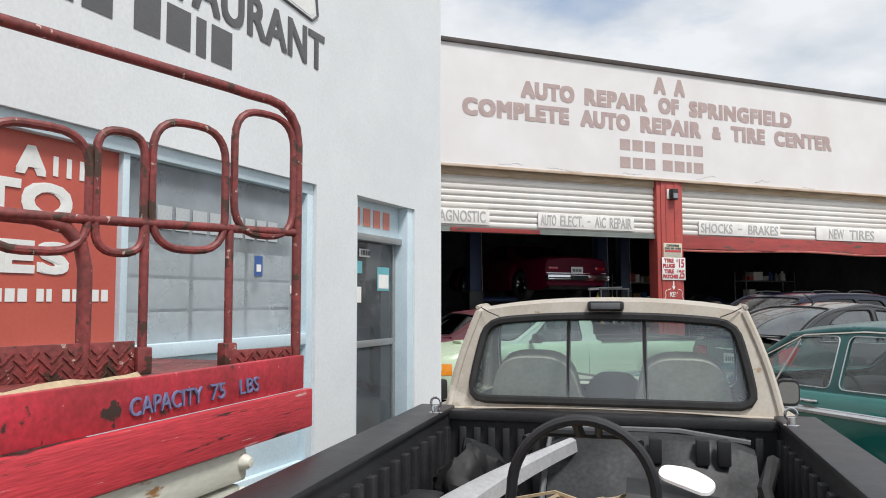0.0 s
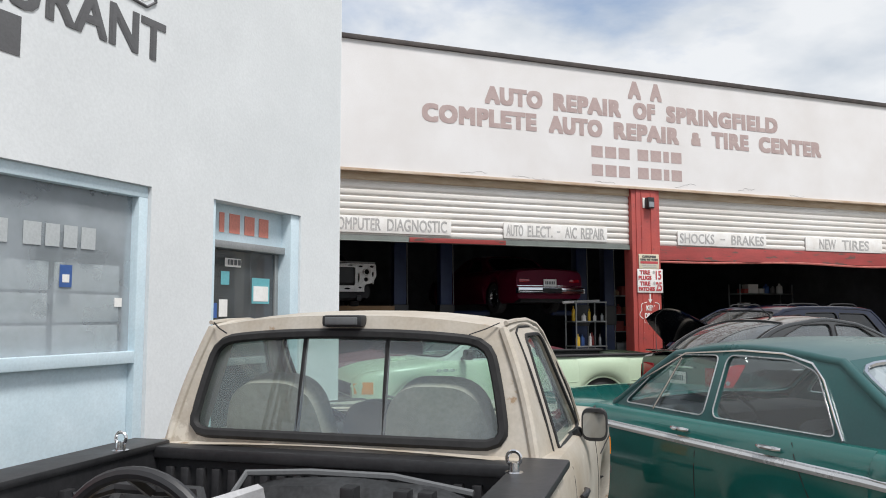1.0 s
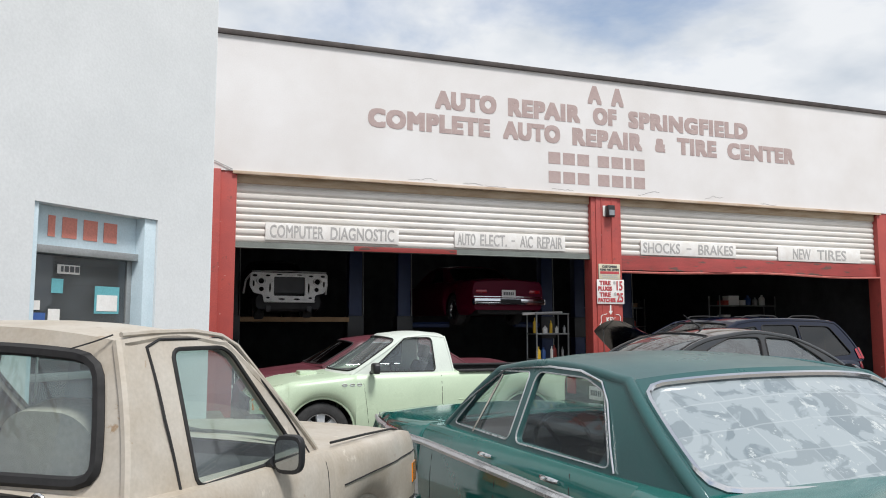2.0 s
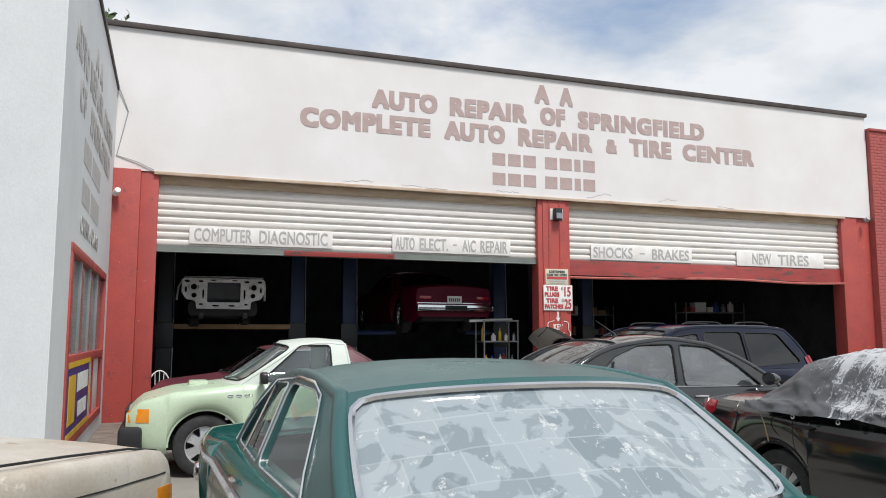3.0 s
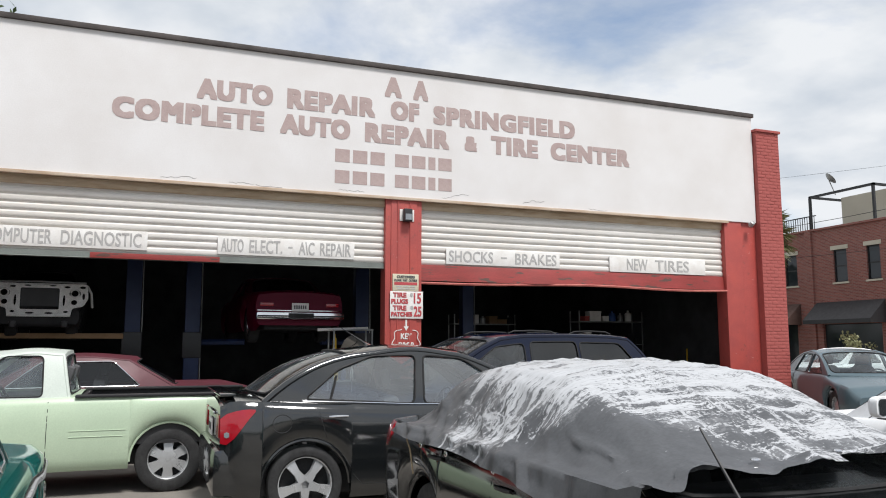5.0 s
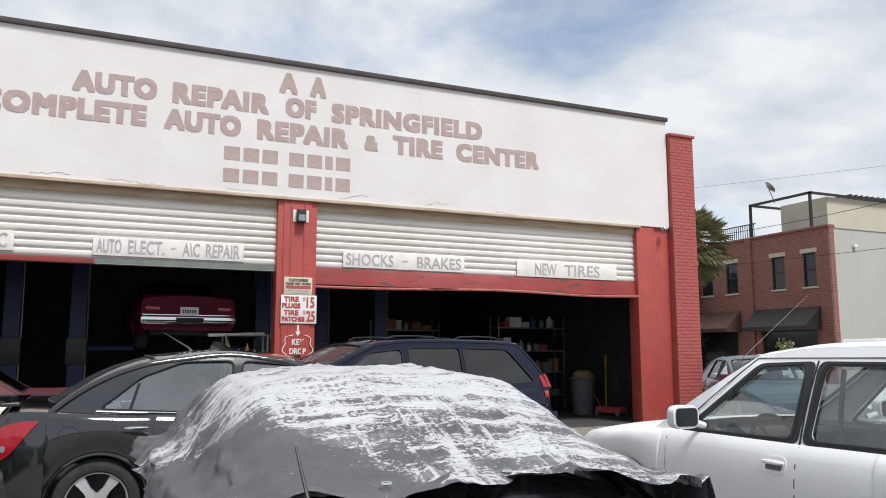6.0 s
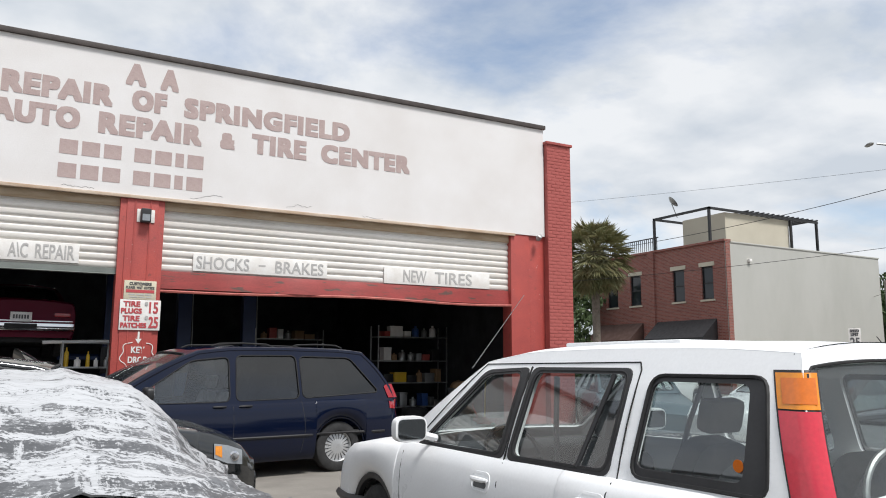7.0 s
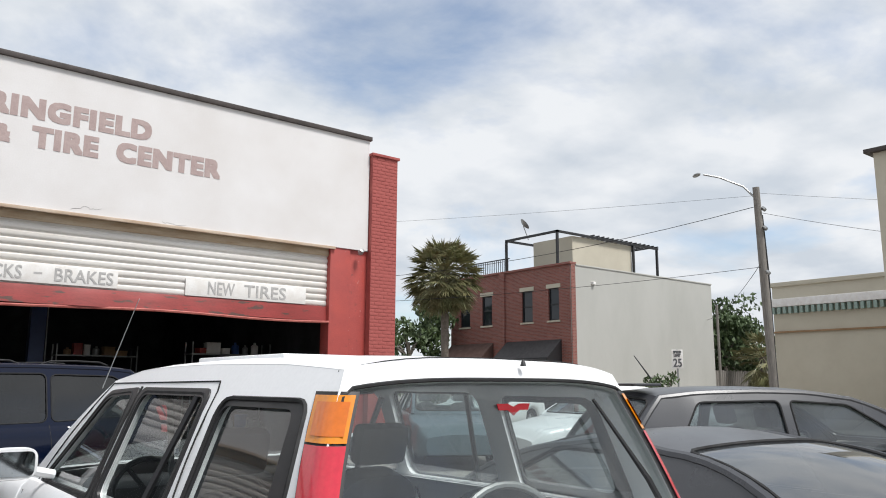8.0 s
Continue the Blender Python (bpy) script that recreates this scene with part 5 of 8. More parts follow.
coupe, _, coupe_skin, coupe_side = car("coupe", "dark grey low coupe with a wide rear window", "car", (14.55, 2.3), (0, 1.3), -8, dict(
    L=4.4, W=0.88, paint=grey, top=[(0, 0.62), (0.05, 0.80), (0.5, 0.86), (3.2, 0.82), (4.2, 0.66), (4.4, 0.55)], wheels=(0.9, 3.5, 0.32),
    cabin=dict(belt=0.82, roof=1.19, cr=0.5, tr=1.4, tf=2.2, cf=3.1, wr=0.6, arc_r=0.08, arc_f=0.05, cant=0.03, r_in=(0.07, 0.06, 0.05), windows=[[(1.5, 0.86), (2.8, 0.84), (2.2, 1.12), (1.6, 1.12)]]), headrest=False, seat_h=0.4, glass=M["glass_sky"]))
WHITE_SEDAN = dict(
    L=4.5, W=0.88, paint=white, top=[(0, 0.66), (0.05, 0.9), (0.6, 0.95), (3.2, 0.92), (4.3, 0.72), (4.5, 0.55)], wheels=(0.9, 3.6, 0.325),
    cabin=dict(belt=0.92, roof=1.4, cr=0.45, tr=1.5, tf=2.3, cf=3.3, arc_r=0.07, arc_f=0.05, cant=0.035, windows=[[(1.2, 0.96), (2.05, 0.95), (2.08, 1.33), (1.5, 1.32)], [(2.15, 0.95), (3.0, 0.94), (2.45, 1.3), (2.16, 1.33)]]))
car("sedan", "white sedan parked beyond the garage", "car", (22.0, 9.3), (0, 2.2), 80, WHITE_SEDAN)
car("sedan", "white sedan parked along the far street", "car", (27.6, 19.0), (0, 2.2), 100, WHITE_SEDAN)
car("sedan", "blue grey sedan parked beyond the garage pilaster", "car", (20.5, 12.4), (0, 2.2), 150, {**WHITE_SEDAN, "paint": car_paint("blue_grey_paint", (0.10, 0.14, 0.16), 0.2, coat=0.4)})

maroon = car_paint("maroon_paint", (0.12, 0.03, 0.042), 0.4, coat=0.3, second=(0.085, 0.022, 0.03))
maroon_coupe, _, mar_skin, mar_side = car("coupe", "faded maroon coupe beside the mint pickup", "car", (6.05, 12.2), (0, 2.3), 90, dict(
    L=4.6, W=0.88, paint=maroon, top=[(0, 0.66), (0.05, 0.85), (0.5, 0.96), (3.2, 0.96), (4.4, 0.82), (4.6, 0.6)], wheels=(0.95, 3.65, 0.32),
    cabin=dict(belt=0.95, roof=1.36, cr=1.15, tr=1.75, tf=2.85, cf=3.45, windows=[[(1.6, 0.98), (3.2, 0.97), (2.8, 1.29), (1.95, 1.30)]]), side_seal=M["chrome"], glass=M["glass_dark"]))



# ---- vehicle fittings ----
# tan pickup: liner, rails, lamp, window bars
lin = bmesh.new()
box(lin, -0.76, 0.76, 0.08, 1.98, 0.56, 0.60)
for s in (-1, 1):
    box(lin, s * 0.71, s * 0.73, 0.08, 1.98, 0.56, 1.05)
    box(lin, s * 0.70, s * 0.868, 0.06, 2.02, 1.03, 1.058, 0.010)
    box(lin, s * 0.56, s * 0.72, 0.72, 1.32, 0.58, 0.84, 0.04)
    for k in range(14):
        y = 0.2 + k * 0.125
        box(lin, s * 0.685, s * 0.715, y, y + 0.05, 0.6, 0.98, 0.006)
box(lin, -0.73, 0.73, 1.96, 2.0, 0.56, 1.03)
box(lin, -0.72, 0.72, 1.93, 2.02, 1.0, 1.045, 0.01)
for k in range(20):
    x = -0.66 + k * 0.067
    box(lin, x, x + 0.032, 1.935, 1.965, 0.6, 0.97, 0.005)
for k in range(9):
    x = -0.5 + k * 0.12
    box(lin, x, x + 0.06, 0.1, 1.92, 0.595, 0.612, 0.004)
part("bed_liner", lin, M["liner"], ranger, "ribbed black plastic bed liner")
part("tailgate", BX(-0.74, 0.74, 0.0, 0.06, 0.5, 1.03, bevel=0.01), tan, ranger)
lamp = part("brake_lamp", BX(-0.083, 0.083, 2.075, 2.145, 1.500, 1.545, bevel=0.014), M["plastic"], ranger, "black high brake lamp")
part("lamp_lens", BX(-0.066, 0.066, 2.068, 2.08, 1.508, 1.537, bevel=0.004), M["grey_plastic"], lamp)
for u in (-0.175, 0.175):
    part("window_bar", tube(bmesh.new(), [(u, 2.055, 1.065), (u * 0.98, 2.135, 1.47)], 0.011, 6), M["rubber"], ranger)
for s in (-1, 1):
    bm = bmesh.new()
    lathe(bm, [(0.001, 0.03), (0.016, 0.028), (0.018, 0.0), (0.03, -0.002)], pose(s * 0.725, 1.76, 1.06), 12)
    tube(bm, [(s * 0.725 + 0.022 * math.cos(a), 1.76, 1.10 + 0.022 * math.sin(a)) for a in np.linspace(0, 2 * math.pi, 14, endpoint=False)], 0.006, 6, True)
    part("tie_down_eye", bm, M["chrome"], ranger)
    patch(ranger, "turn_lamp", ranger_skin, [(4.22, 0.70, 0.80), (4.32, 0.70, 0.80), (4.40, 0.70, 0.79)], s, M["lamp_amber"])
    patch(ranger, "tail_lamp", ranger_skin, [(0.0, 0.62, 0.95), (0.08, 0.62, 0.95)], s, M["lamp_red"])
block(ranger, "bumper", -0.8, 0.8, 4.38, 4.52, 0.40, 0.58, M["chrome"], 0.03)
block(ranger, "rear_bumper", -0.8, 0.8, -0.12, 0.0, 0.42, 0.58, M["chrome"], 0.03)
for s in (-1, 1):
    q = [(2.27, 1.0), (2.25, 1.25), (2.255, 1.475), (2.32, 1.498), (2.64, 1.498), (2.72, 1.47), (3.06, 1.10), (3.14, 1.01)]
    part("door_seam", tube(bmesh.new(), [(s * (ranger_side(a, b) + 0.001), a, b) for (a0, b0), (a1, b1) in zip(q, q[1:]) for a, b in [(a0 + (a1 - a0) * t, b0 + (b1 - b0) * t) for t in np.linspace(0, 1, 6)]], 0.005, 5), M["rubber"], ranger)
    part("roof_gutter", tube(bmesh.new(), [(s * (ranger_side(a, b) + 0.006), a, b) for a, b in ((2.16, 1.515), (2.3, 1.522), (2.5, 1.525), (2.66, 1.507), (2.74, 1.47), (3.0, 1.20), (3.2, 1.03))], 0.009, 6), tan, ranger)
    part("cab_seam", tube(bmesh.new(), [(s * 0.50, 2.085, 1.473), (s * 0.555, 2.115, 1.493), (s * 0.60, 2.15, 1.515)], 0.003, 4), M["rubber"], ranger)
part("folded_seat", panel(bmesh.new(), rounded([(-0.15, 0.55), (0.15, 0.55), (0.16, 1.0), (0.11, 1.19), (-0.11, 1.19), (-0.16, 1.0)], 0.09, 6), [], lambda a, b, d: Vector((a + 0.02, 2.62 - 0.25 * (b - 0.55) - d, b)), 0.11), M["seat"], ranger, "dark middle seat back")
part("interior_mirror", BX(-0.10, 0.10, 2.78, 2.81, 1.36, 1.42, bevel=0.012), M["plastic"], ranger)
# clutter in the bed
M["cover_grey"] = material("dusty_black_plastic", (0.04, 0.042, 0.045), 0.55, var=0.35, scale=5, spec=0.3)
M["strip_grey"] = material("silver_plastic", (0.42, 0.42, 0.43), 0.4, var=0.15, scale=6)
M["dull_black"] = material("dull_black_plastic", (0.014, 0.014, 0.015), 0.6, var=0.3, scale=7, spec=0.3)
RM = ranger.matrix_world.copy()


def in_bed(name, bm, mat, label, category):
    return solid(name, bm, mat, label, category, m=RM.copy())


bm = bmesh.new()
hoop = [(-0.275, 0.95, 0.62), (-0.27, 0.95, 0.85)] + [(-0.03 - 0.225 * math.cos(q), 0.95, 0.94 + 0.23 * math.sin(q)) for q in np.linspace(0.0, math.pi, 24)] + [(0.215, 0.95, 0.85), (0.22, 0.95, 0.62)]
tube(bm, hoop, 0.018, 10)
tube(bm, [(-0.21, 0.95, 1.10), (-0.15, 1.03, 1.115), (0.09, 1.03, 1.115), (0.15, 0.95, 1.10)], 0.016, 8)
tube(bm, [(-0.05, 0.955, 1.165), (-0.04, 1.02, 1.115)], 0.018, 6)
tube(bm, [(0.02, 0.955, 1.165), (0.02, 1.02, 1.115)], 0.012, 6)
in_bed("chair_frame", bm, M["plastic"], "bent black tube chair frame lying in the truck bed", "frame")


def shell_piece(rows, th=0.012):
    bm = bmesh.new()
    g = [[bm.verts.new(p) for p in r] for r in rows]
    for a, b in zip(g, g[1:]):
        for j in range(len(a) - 1):
            bm.faces.new((a[j], a[j + 1], b[j + 1], b[j]))
    bmesh.ops.solidify(bm, geom=bm.faces[:], thickness=th)
    return bm


rows = []
for i in range(31):
    x = -0.22 + i * 0.027
    w = 0.012 * math.sin(i * 0.55)
    e = 0.05 * (abs(i - 15) / 15) ** 3
    rows.append([(x, 1.84 + w, 0.985 - e), (x, 1.80 + w, 1.0 - e), (x, 1.74 + w, 0.985 - e), (x, 1.70, 0.93 - e), (x, 1.68 + w, 0.91 - e), (x, 1.62, 0.83), (x, 1.55, 0.74 - w), (x, 1.50, 0.72), (x, 1.42, 0.64)])
cover = in_bed("bumper_cover", shell_piece(rows), M["cover_grey"], "loose black plastic bumper cover leaning in the truck bed", "car part")
part("cover_edge", tube(bmesh.new(), [(-0.23, 1.40, 0.70), (-0.225, 1.62, 0.90), (-0.22, 1.78, 1.0), (0.0, 1.83, 1.005), (0.3, 1.835, 1.005), (0.58, 1.82, 0.97)], 0.012, 6), M["grey_plastic"], cover)
for x0 in (0.18, 0.36, 0.44):
    part("cover_bracket", BX(x0, x0 + 0.05, 1.66, 1.72, 0.90, 1.0, bevel=0.008), M["plastic"], cover)
rows = []
for i in range(15):
    t = i / 14
    w = 0.025 + 0.055 * t
    x, y, z = -0.13 - 0.36 * t - 0.03 * math.sin(math.pi * t), 1.70 - 0.85 * t, 0.985 - 0.10 * t
    rows.append([(x - w, y - 0.01, z - 0.07), (x - w * 0.8, y, z - 0.01), (x, y, z), (x + w * 0.8, y, z - 0.012), (x + w, y + 0.01, z - 0.06)])
in_bed("grey_strip", shell_piece(rows, 0.008), M["strip_grey"], "silver grey plastic trim strip lying along the truck bed", "car part")
rows = []
for i in range(12):
    x = 0.10 + i * 0.05
    rows.append([(x, 1.35 - 0.002 * i * i, 0.90 - 0.004 * i), (x, 1.26, 0.93 - 0.002 * i * i), (x, 1.12, 0.91 - 0.003 * i), (x + 0.02, 1.02, 0.78), (x + 0.03, 0.98, 0.66)])
in_bed("fender_piece", shell_piece(rows), M["plastic"], "glossy black fender piece in the truck bed", "car part")
bm = bmesh.new()
panel(bm, rounded([(0.20, 1.16), (0.36, 1.13), (0.40, 1.20), (0.32, 1.24), (0.22, 1.22)], 0.04), [], lambda a, b, d: Vector((a, b, 0.965 - 0.22 * (a - 0.2) + 0.5 * (b - 1.16) - d)), 0.01)
in_bed("headlamp_shell", bm, M["board"], "broken clear headlamp shell in the truck bed", "car part")
rng = random.Random(3)
bm = bmesh.new()
for i in range(70):
    x, y, a = rng.uniform(-0.16, 0.12), rng.uniform(1.0, 1.3), rng.uniform(-0.6, 0.6)
    ln = rng.uniform(0.12, 0.25)
    z = rng.uniform(0.74, 0.86)
    tube(bm, [(x - ln * math.cos(a), y - ln * math.sin(a), z - 0.03), (x, y, z + 0.02), (x + ln * math.cos(a), y + ln * math.sin(a), z - 0.04)], 0.007, 4)
tagged(in_bed("straw", bm, M["straw"], "tangle of pale dry straw in the truck bed", "straw"), kind="stuff")
bm = bmesh.new()
bmesh.ops.create_icosphere(bm, subdivisions=4, radius=1, matrix=pose(-0.50, 1.55, 0.74) @ Matrix.Diagonal((0.17, 0.2, 0.20, 1)))
for v in bm.verts:
    v.co += 0.07 * noise.noise_vector(v.co * 7) + 0.03 * noise.noise_vector(v.co * 19)
in_bed("crumpled_bag", bm, M["dull_black"], "crumpled black bag in the truck bed", "bag")
bm = bmesh.new()
bmesh.ops.create_icosphere(bm, subdivisions=3, radius=1, matrix=pose(-0.42, 1.05, 0.72) @ Matrix.Diagonal((0.2, 0.16, 0.14, 1)))
in_bed("wheel_cover", bm, M["grey_plastic"], "dark grey plastic moulding in the truck bed", "car part")
bm = tube(bmesh.new(), [(0.55, 1.5, 0.66), (0.58, 1.46, 0.85), (0.60, 1.40, 0.98), (0.56, 1.34, 0.9), (0.6, 1.25, 0.7)], 0.025, 7)
in_bed("hose", bm, M["rubber"], "black rubber hose coiled in the truck bed", "hose")

# 1960s sedan
for s in (-1, 1):
    for j in range(2):
        bm = lathe(bmesh.new(), [(0.001, 0.03), (0.05, 0.025), (0.065, 0.0)], pose(s * (0.45 + j * 0.17), -0.005, 0.74, 90, 0, 0), 18)
        part("tail_lamp", bm, M["lamp_red"], belair)
    for j in range(2):
        bm = lathe(bmesh.new(), [(0.001, 0.035), (0.06, 0.03), (0.085, 0.0), (0.095, -0.01)], pose(s * (0.42 + j * 0.2), 5.3, 0.70, -90, 0, 0), 20)
        part("headlamp", bm, M["lamp_clear"], belair)
block(belair, "front_bumper", -0.95, 0.95, 5.27, 5.42, 0.42, 0.56, M["chrome"], 0.04)
block(belair, "rear_bumper", -0.95, 0.95, -0.14, 0.02, 0.42, 0.58, M["chrome"], 0.04)
for s in (-1, 1):
    part("vent_bar", tube(bmesh.new(), [(s * (belair_side(3.12, 0.95) + 0.004), 3.14, 0.94), (s * (belair_side(3.0, 1.28) + 0.004), 3.0, 1.27)], 0.007, 5), M["chrome"], belair)
    part("gutter_trim", tube(bmesh.new(), [(s * (belair_side(y, z) + 0.008), y, z) for y, z in [(3.60, 0.94), (3.28, 1.13), (2.97, 1.30), (2.5, 1.335), (2.2, 1.33), (2.0, 1.29), (1.90, 1.21), (1.79, 1.04), (1.73, 0.94)]], 0.006, 5), M["chrome"], belair)

# mint mini pickup
for s in (-1, 1):
    patch(mini, "turn_lamp", mini_skin, [(4.12, 0.60, 0.74), (4.22, 0.60, 0.74), (4.33, 0.60, 0.72)], s, M["lamp_amber"])
    part("bed_rail", BX(min(s * 0.62, s * 0.80), max(s * 0.62, s * 0.80), 0.05, 1.86, 0.985, 1.01, bevel=0.008), M["plastic"], mini)
    for k in range(3):
        c = mini_skin(3.30 - k * 0.09, 0.86, s, 0.004)
        bm = tube(bmesh.new(), [c + Vector((0, 0.028 * math.cos(a), 0.012 * math.sin(a))) for a in np.linspace(0, 2 * math.pi, 14, endpoint=False)], 0.006, 5, True)
        part("fender_vent", bm, M["chrome"], mini)
bm = bmesh.new()
box(bm, -0.72, 0.72, 0.08, 1.82, 0.5, 0.55)
for s in (-1, 1):
    box(bm, s * 0.70, s * 0.73, 0.08, 1.82, 0.5, 0.99)
box(bm, -0.72, 0.72, 1.78, 1.84, 0.5, 0.99)
part("bed_liner", bm, M["liner"], mini)
part("tailgate", BX(-0.74, 0.74, 0.0, 0.05, 0.5, 0.97, bevel=0.01), mint, mini)
block(mini, "bumper", -0.80, 0.80, 4.18, 4.42, 0.30, 0.56, M["plastic"], 0.05)
block(mini, "hood_scoop", -0.16, 0.16, 3.5, 3.72, 0.93, 0.992, mint, 0.03)
part("grille", BX(-0.55, 0.55, 4.33, 4.37, 0.58, 0.72, bevel=0.01), M["plastic"], mini)

# black compact sedan
for s in (-1, 1):
    patch(sonic, "tail_lamp", sonic_skin, [(0.0, 0.70, 0.90), (0.05, 0.69, 0.94), (0.11, 0.74, 0.96), (0.17, 0.82, 0.972), (0.23, 0.90, 0.975), (0.28, 0.955, 0.972)], s, M["lamp_red"], 0.012)
    patch(sonic, "reverse_lamp", sonic_skin, [(0.03, 0.755, 0.785), (0.05, 0.745, 0.795), (0.07, 0.755, 0.785)], s, M["lamp_clear"], 0.018)
    patch(sonic, "headlamp", sonic_skin, [(3.60, 0.66, 0.78), (3.72, 0.61, 0.76), (3.86, 0.59, 0.71)], s, M["lamp_clear"], 0.012)
    patch(sonic, "turn_lamp", sonic_skin, [(3.61, 0.69, 0.76), (3.67, 0.66, 0.755)], s, M["lamp_amber"], 0.016)
    part("lamp_reflector", lathe(bmesh.new(), [(0.001, 0.02), (0.03, 0.018), (0.045, 0.0)], pose(*sonic_skin(3.78, 0.665, s, 0.01), 0, 90 * s, 0), 16), M["chrome"], sonic)
    part("fuel_flap", tube(bmesh.new(), [sonic_skin(0.50 + 0.08 * math.cos(a), 0.85 + 0.075 * math.sin(a), s, 0.0) for a in np.linspace(0, 2 * math.pi, 20, endpoint=False)], 0.004, 4, True), M["rubber"], sonic)
    part("tail_lamp_inner", BX(min(s * 0.48, s * 0.70), max(s * 0.48, s * 0.70), -0.012, 0.02, 0.73, 0.93, bevel=0.02), M["lamp_red"], sonic)
for s in (-1, 1):
    part("quarter_bar", tube(bmesh.new(), [(s * (sonic_side(0.95, z) - 0.004), 0.93 + 0.30 * (z - 1.03), z) for z in (1.03, 1.13, 1.24)], 0.011, 6), M["rubber"], sonic)
plate(sonic, 0, -0.012, 0.78)
part("boot_chrome", BX(-0.3, 0.3, -0.02, 0.0, 0.90, 0.93, bevel=0.008), M["chrome"], sonic)
part("spoiler_lip", BX(-0.66, 0.66, 0.0, 0.13, 1.075, 1.10, bevel=0.012), black, sonic)
for s in (-1, 1):
    part("window_chrome", tube(bmesh.new(), [(s * (sonic_side(y, 0.985) + 0.006), y, 1.035 - 0.052 * min(1, y - 0.68) - 0.016 * max(0, y - 1.68)) for y in np.linspace(0.68, 2.82, 16)], 0.006, 6), M["chrome"], sonic)
part("rear_bumper", BX(-0.79, 0.79, -0.06, 0.20, 0.26, 0.66, bevel=0.07), black, sonic)
part("front_bumper", BX(-0.62, 0.62, 3.85, 4.04, 0.28, 0.52, bevel=0.06), black, sonic)
part("roof_antenna", tube(bmesh.new(), [(0, 1.45, 1.50), (0, 1.44, 1.53), (0, 1.20, 1.68)], [0.03, 0.012, 0.003], 8), M["plastic"], sonic)
for s in (1,):
    part("wing_mirror", lathe(bmesh.new(), [(0.001, 0.11), (0.05, 0.10), (0.085, 0.04), (0.09, -0.01), (0.001, -0.02)], pose(s * 0.95, 2.75, 1.05, -90, 0, 0) @ Matrix.Diagonal((1.1, 0.75, 1, 1)), 16), black, sonic)

# sedan under the tarpaulin
for s in (-1, 1):
    patch(covered, "tail_lamp", covered_skin, [(0.0, 0.78, 0.94), (0.1, 0.77, 0.965), (0.22, 0.80, 0.97), (0.32, 0.88, 0.965)], s, M["lamp_red"], 0.01)
    patch(covered, "headlamp", covered_skin, [(4.08, 0.62, 0.76), (4.25, 0.60, 0.73), (4.42, 0.58, 0.68)], s, M["lamp_clear"], 0.01)
part("antenna", tube(bmesh.new(), [(0.62, 3.62, 0.90), (0.66, 3.40, 1.22)], [0.008, 0.004], 6), M["plastic"], covered)
part("rear_bumper", BX(-0.78, 0.78, -0.06, 0.12, 0.28, 0.6, bevel=0.06), black, covered)

# the tarpaulin itself, draped in folds
prof = curve_of([(0.80, 1.02), (0.95, 1.17), (1.15, 1.30), (1.45, 1.365), (1.9, 1.375), (2.4, 1.35), (2.85, 1.19), (3.3, 1.03), (3.6, 0.97)], 0.08)
bm = bmesh.new()
ny, nx = 84, 96
g = []
for i in range(ny + 1):
    v = i / ny
    row = []
    for j in range(nx + 1):
        u = -1 + 2 * j / nx
        au = abs(u)
        y = 0.86 + v * 2.55
        zt = prof(y)
        lift = max(0.0, (zt - 0.97) / 0.42)
        low = 0.93 - 0.10 * smoothstep((v - 0.45) / 0.4) - 0.22 * smoothstep((v - 0.75) / 0.2) * (1 if u > 0 else 1.5) + 0.05 * noise.noise(Vector((v * 5, u * 0.5, 1)))
        xs = [0, 0.34, 0.56, 0.645, 0.72, 0.82, 0.91, 0.95]
        zs = [zt + 0.012, zt + 0.005, zt - 0.03 * lift - 0.005, zt - 0.09 * lift - 0.01, zt - 0.20 * lift - 0.015, zt - 0.34 * lift - 0.02, min(zt - 0.03, 0.975), low]
        ts = [0, 0.28, 0.45, 0.54, 0.64, 0.78, 0.90, 1.0]
        x, z = float(np.interp(au, ts, xs)), float(np.interp(au, ts, zs))
        fold = 0.012 * noise.noise(Vector((u * 5, y * 2, 0))) + 0.010 * abs(noise.noise(Vector((u * 3, y * 7, 4)))) + 0.010 * abs(noise.noise(Vector((u * 9 + y * 2, y * 5 - u * 3, 12)))) + 0.004 * noise.noise(Vector((u * 22, y * 14, 9)))
        fold += 0.018 * max(0, au - 0.5) * math.sin(y * 17 + 3 * noise.noise(Vector((u * 4, y, 7))))
        for sc_, k_, a_ in ((2.3, 5.0, 0.020), (4.1, 5.5, 0.014), (7.0, 6.0, 0.008)):
            fold += a_ * (0.45 + 0.75 * smoothstep((au - 0.45) / 0.3)) * max(0.0, 1 - k_ * abs(noise.noise(Vector((u * sc_ + 3 * sc_, y * sc_ * 0.9 - u * sc_ * 0.6, sc_))))) ** 1.3
        crease = 0.012 * math.exp(-((x * (1 if u > 0 else -1) - 0.12 - 0.02 * math.sin(y * 4)) / 0.02) ** 2) + 0.010 * math.exp(-((x * (1 if u > 0 else -1) + 0.30) / 0.018) ** 2)
        if v > 0.965:
            y += 0.05 * math.sin(u * 9) + 0.03 * math.sin(u * 23) - 0.10 * math.exp(-((u + 0.12) / 0.06) ** 2)
            z += 0.02 + 0.02 * math.sin(u * 17)
        sgn = 1 if u > 0 else -1
        nx_, nz_ = (0.2, 1.0) if au < 0.55 else (1.0, 0.35)
        row.append(bm.verts.new((sgn * (x + 0.035 + fold * nx_), y, z + 0.03 + (fold + crease) * nz_)))
    g.append(row)
for a, b in zip(g, g[1:]):
    for j in range(nx):
        bm.faces.new((a[j], a[j + 1], b[j + 1], b[j]))
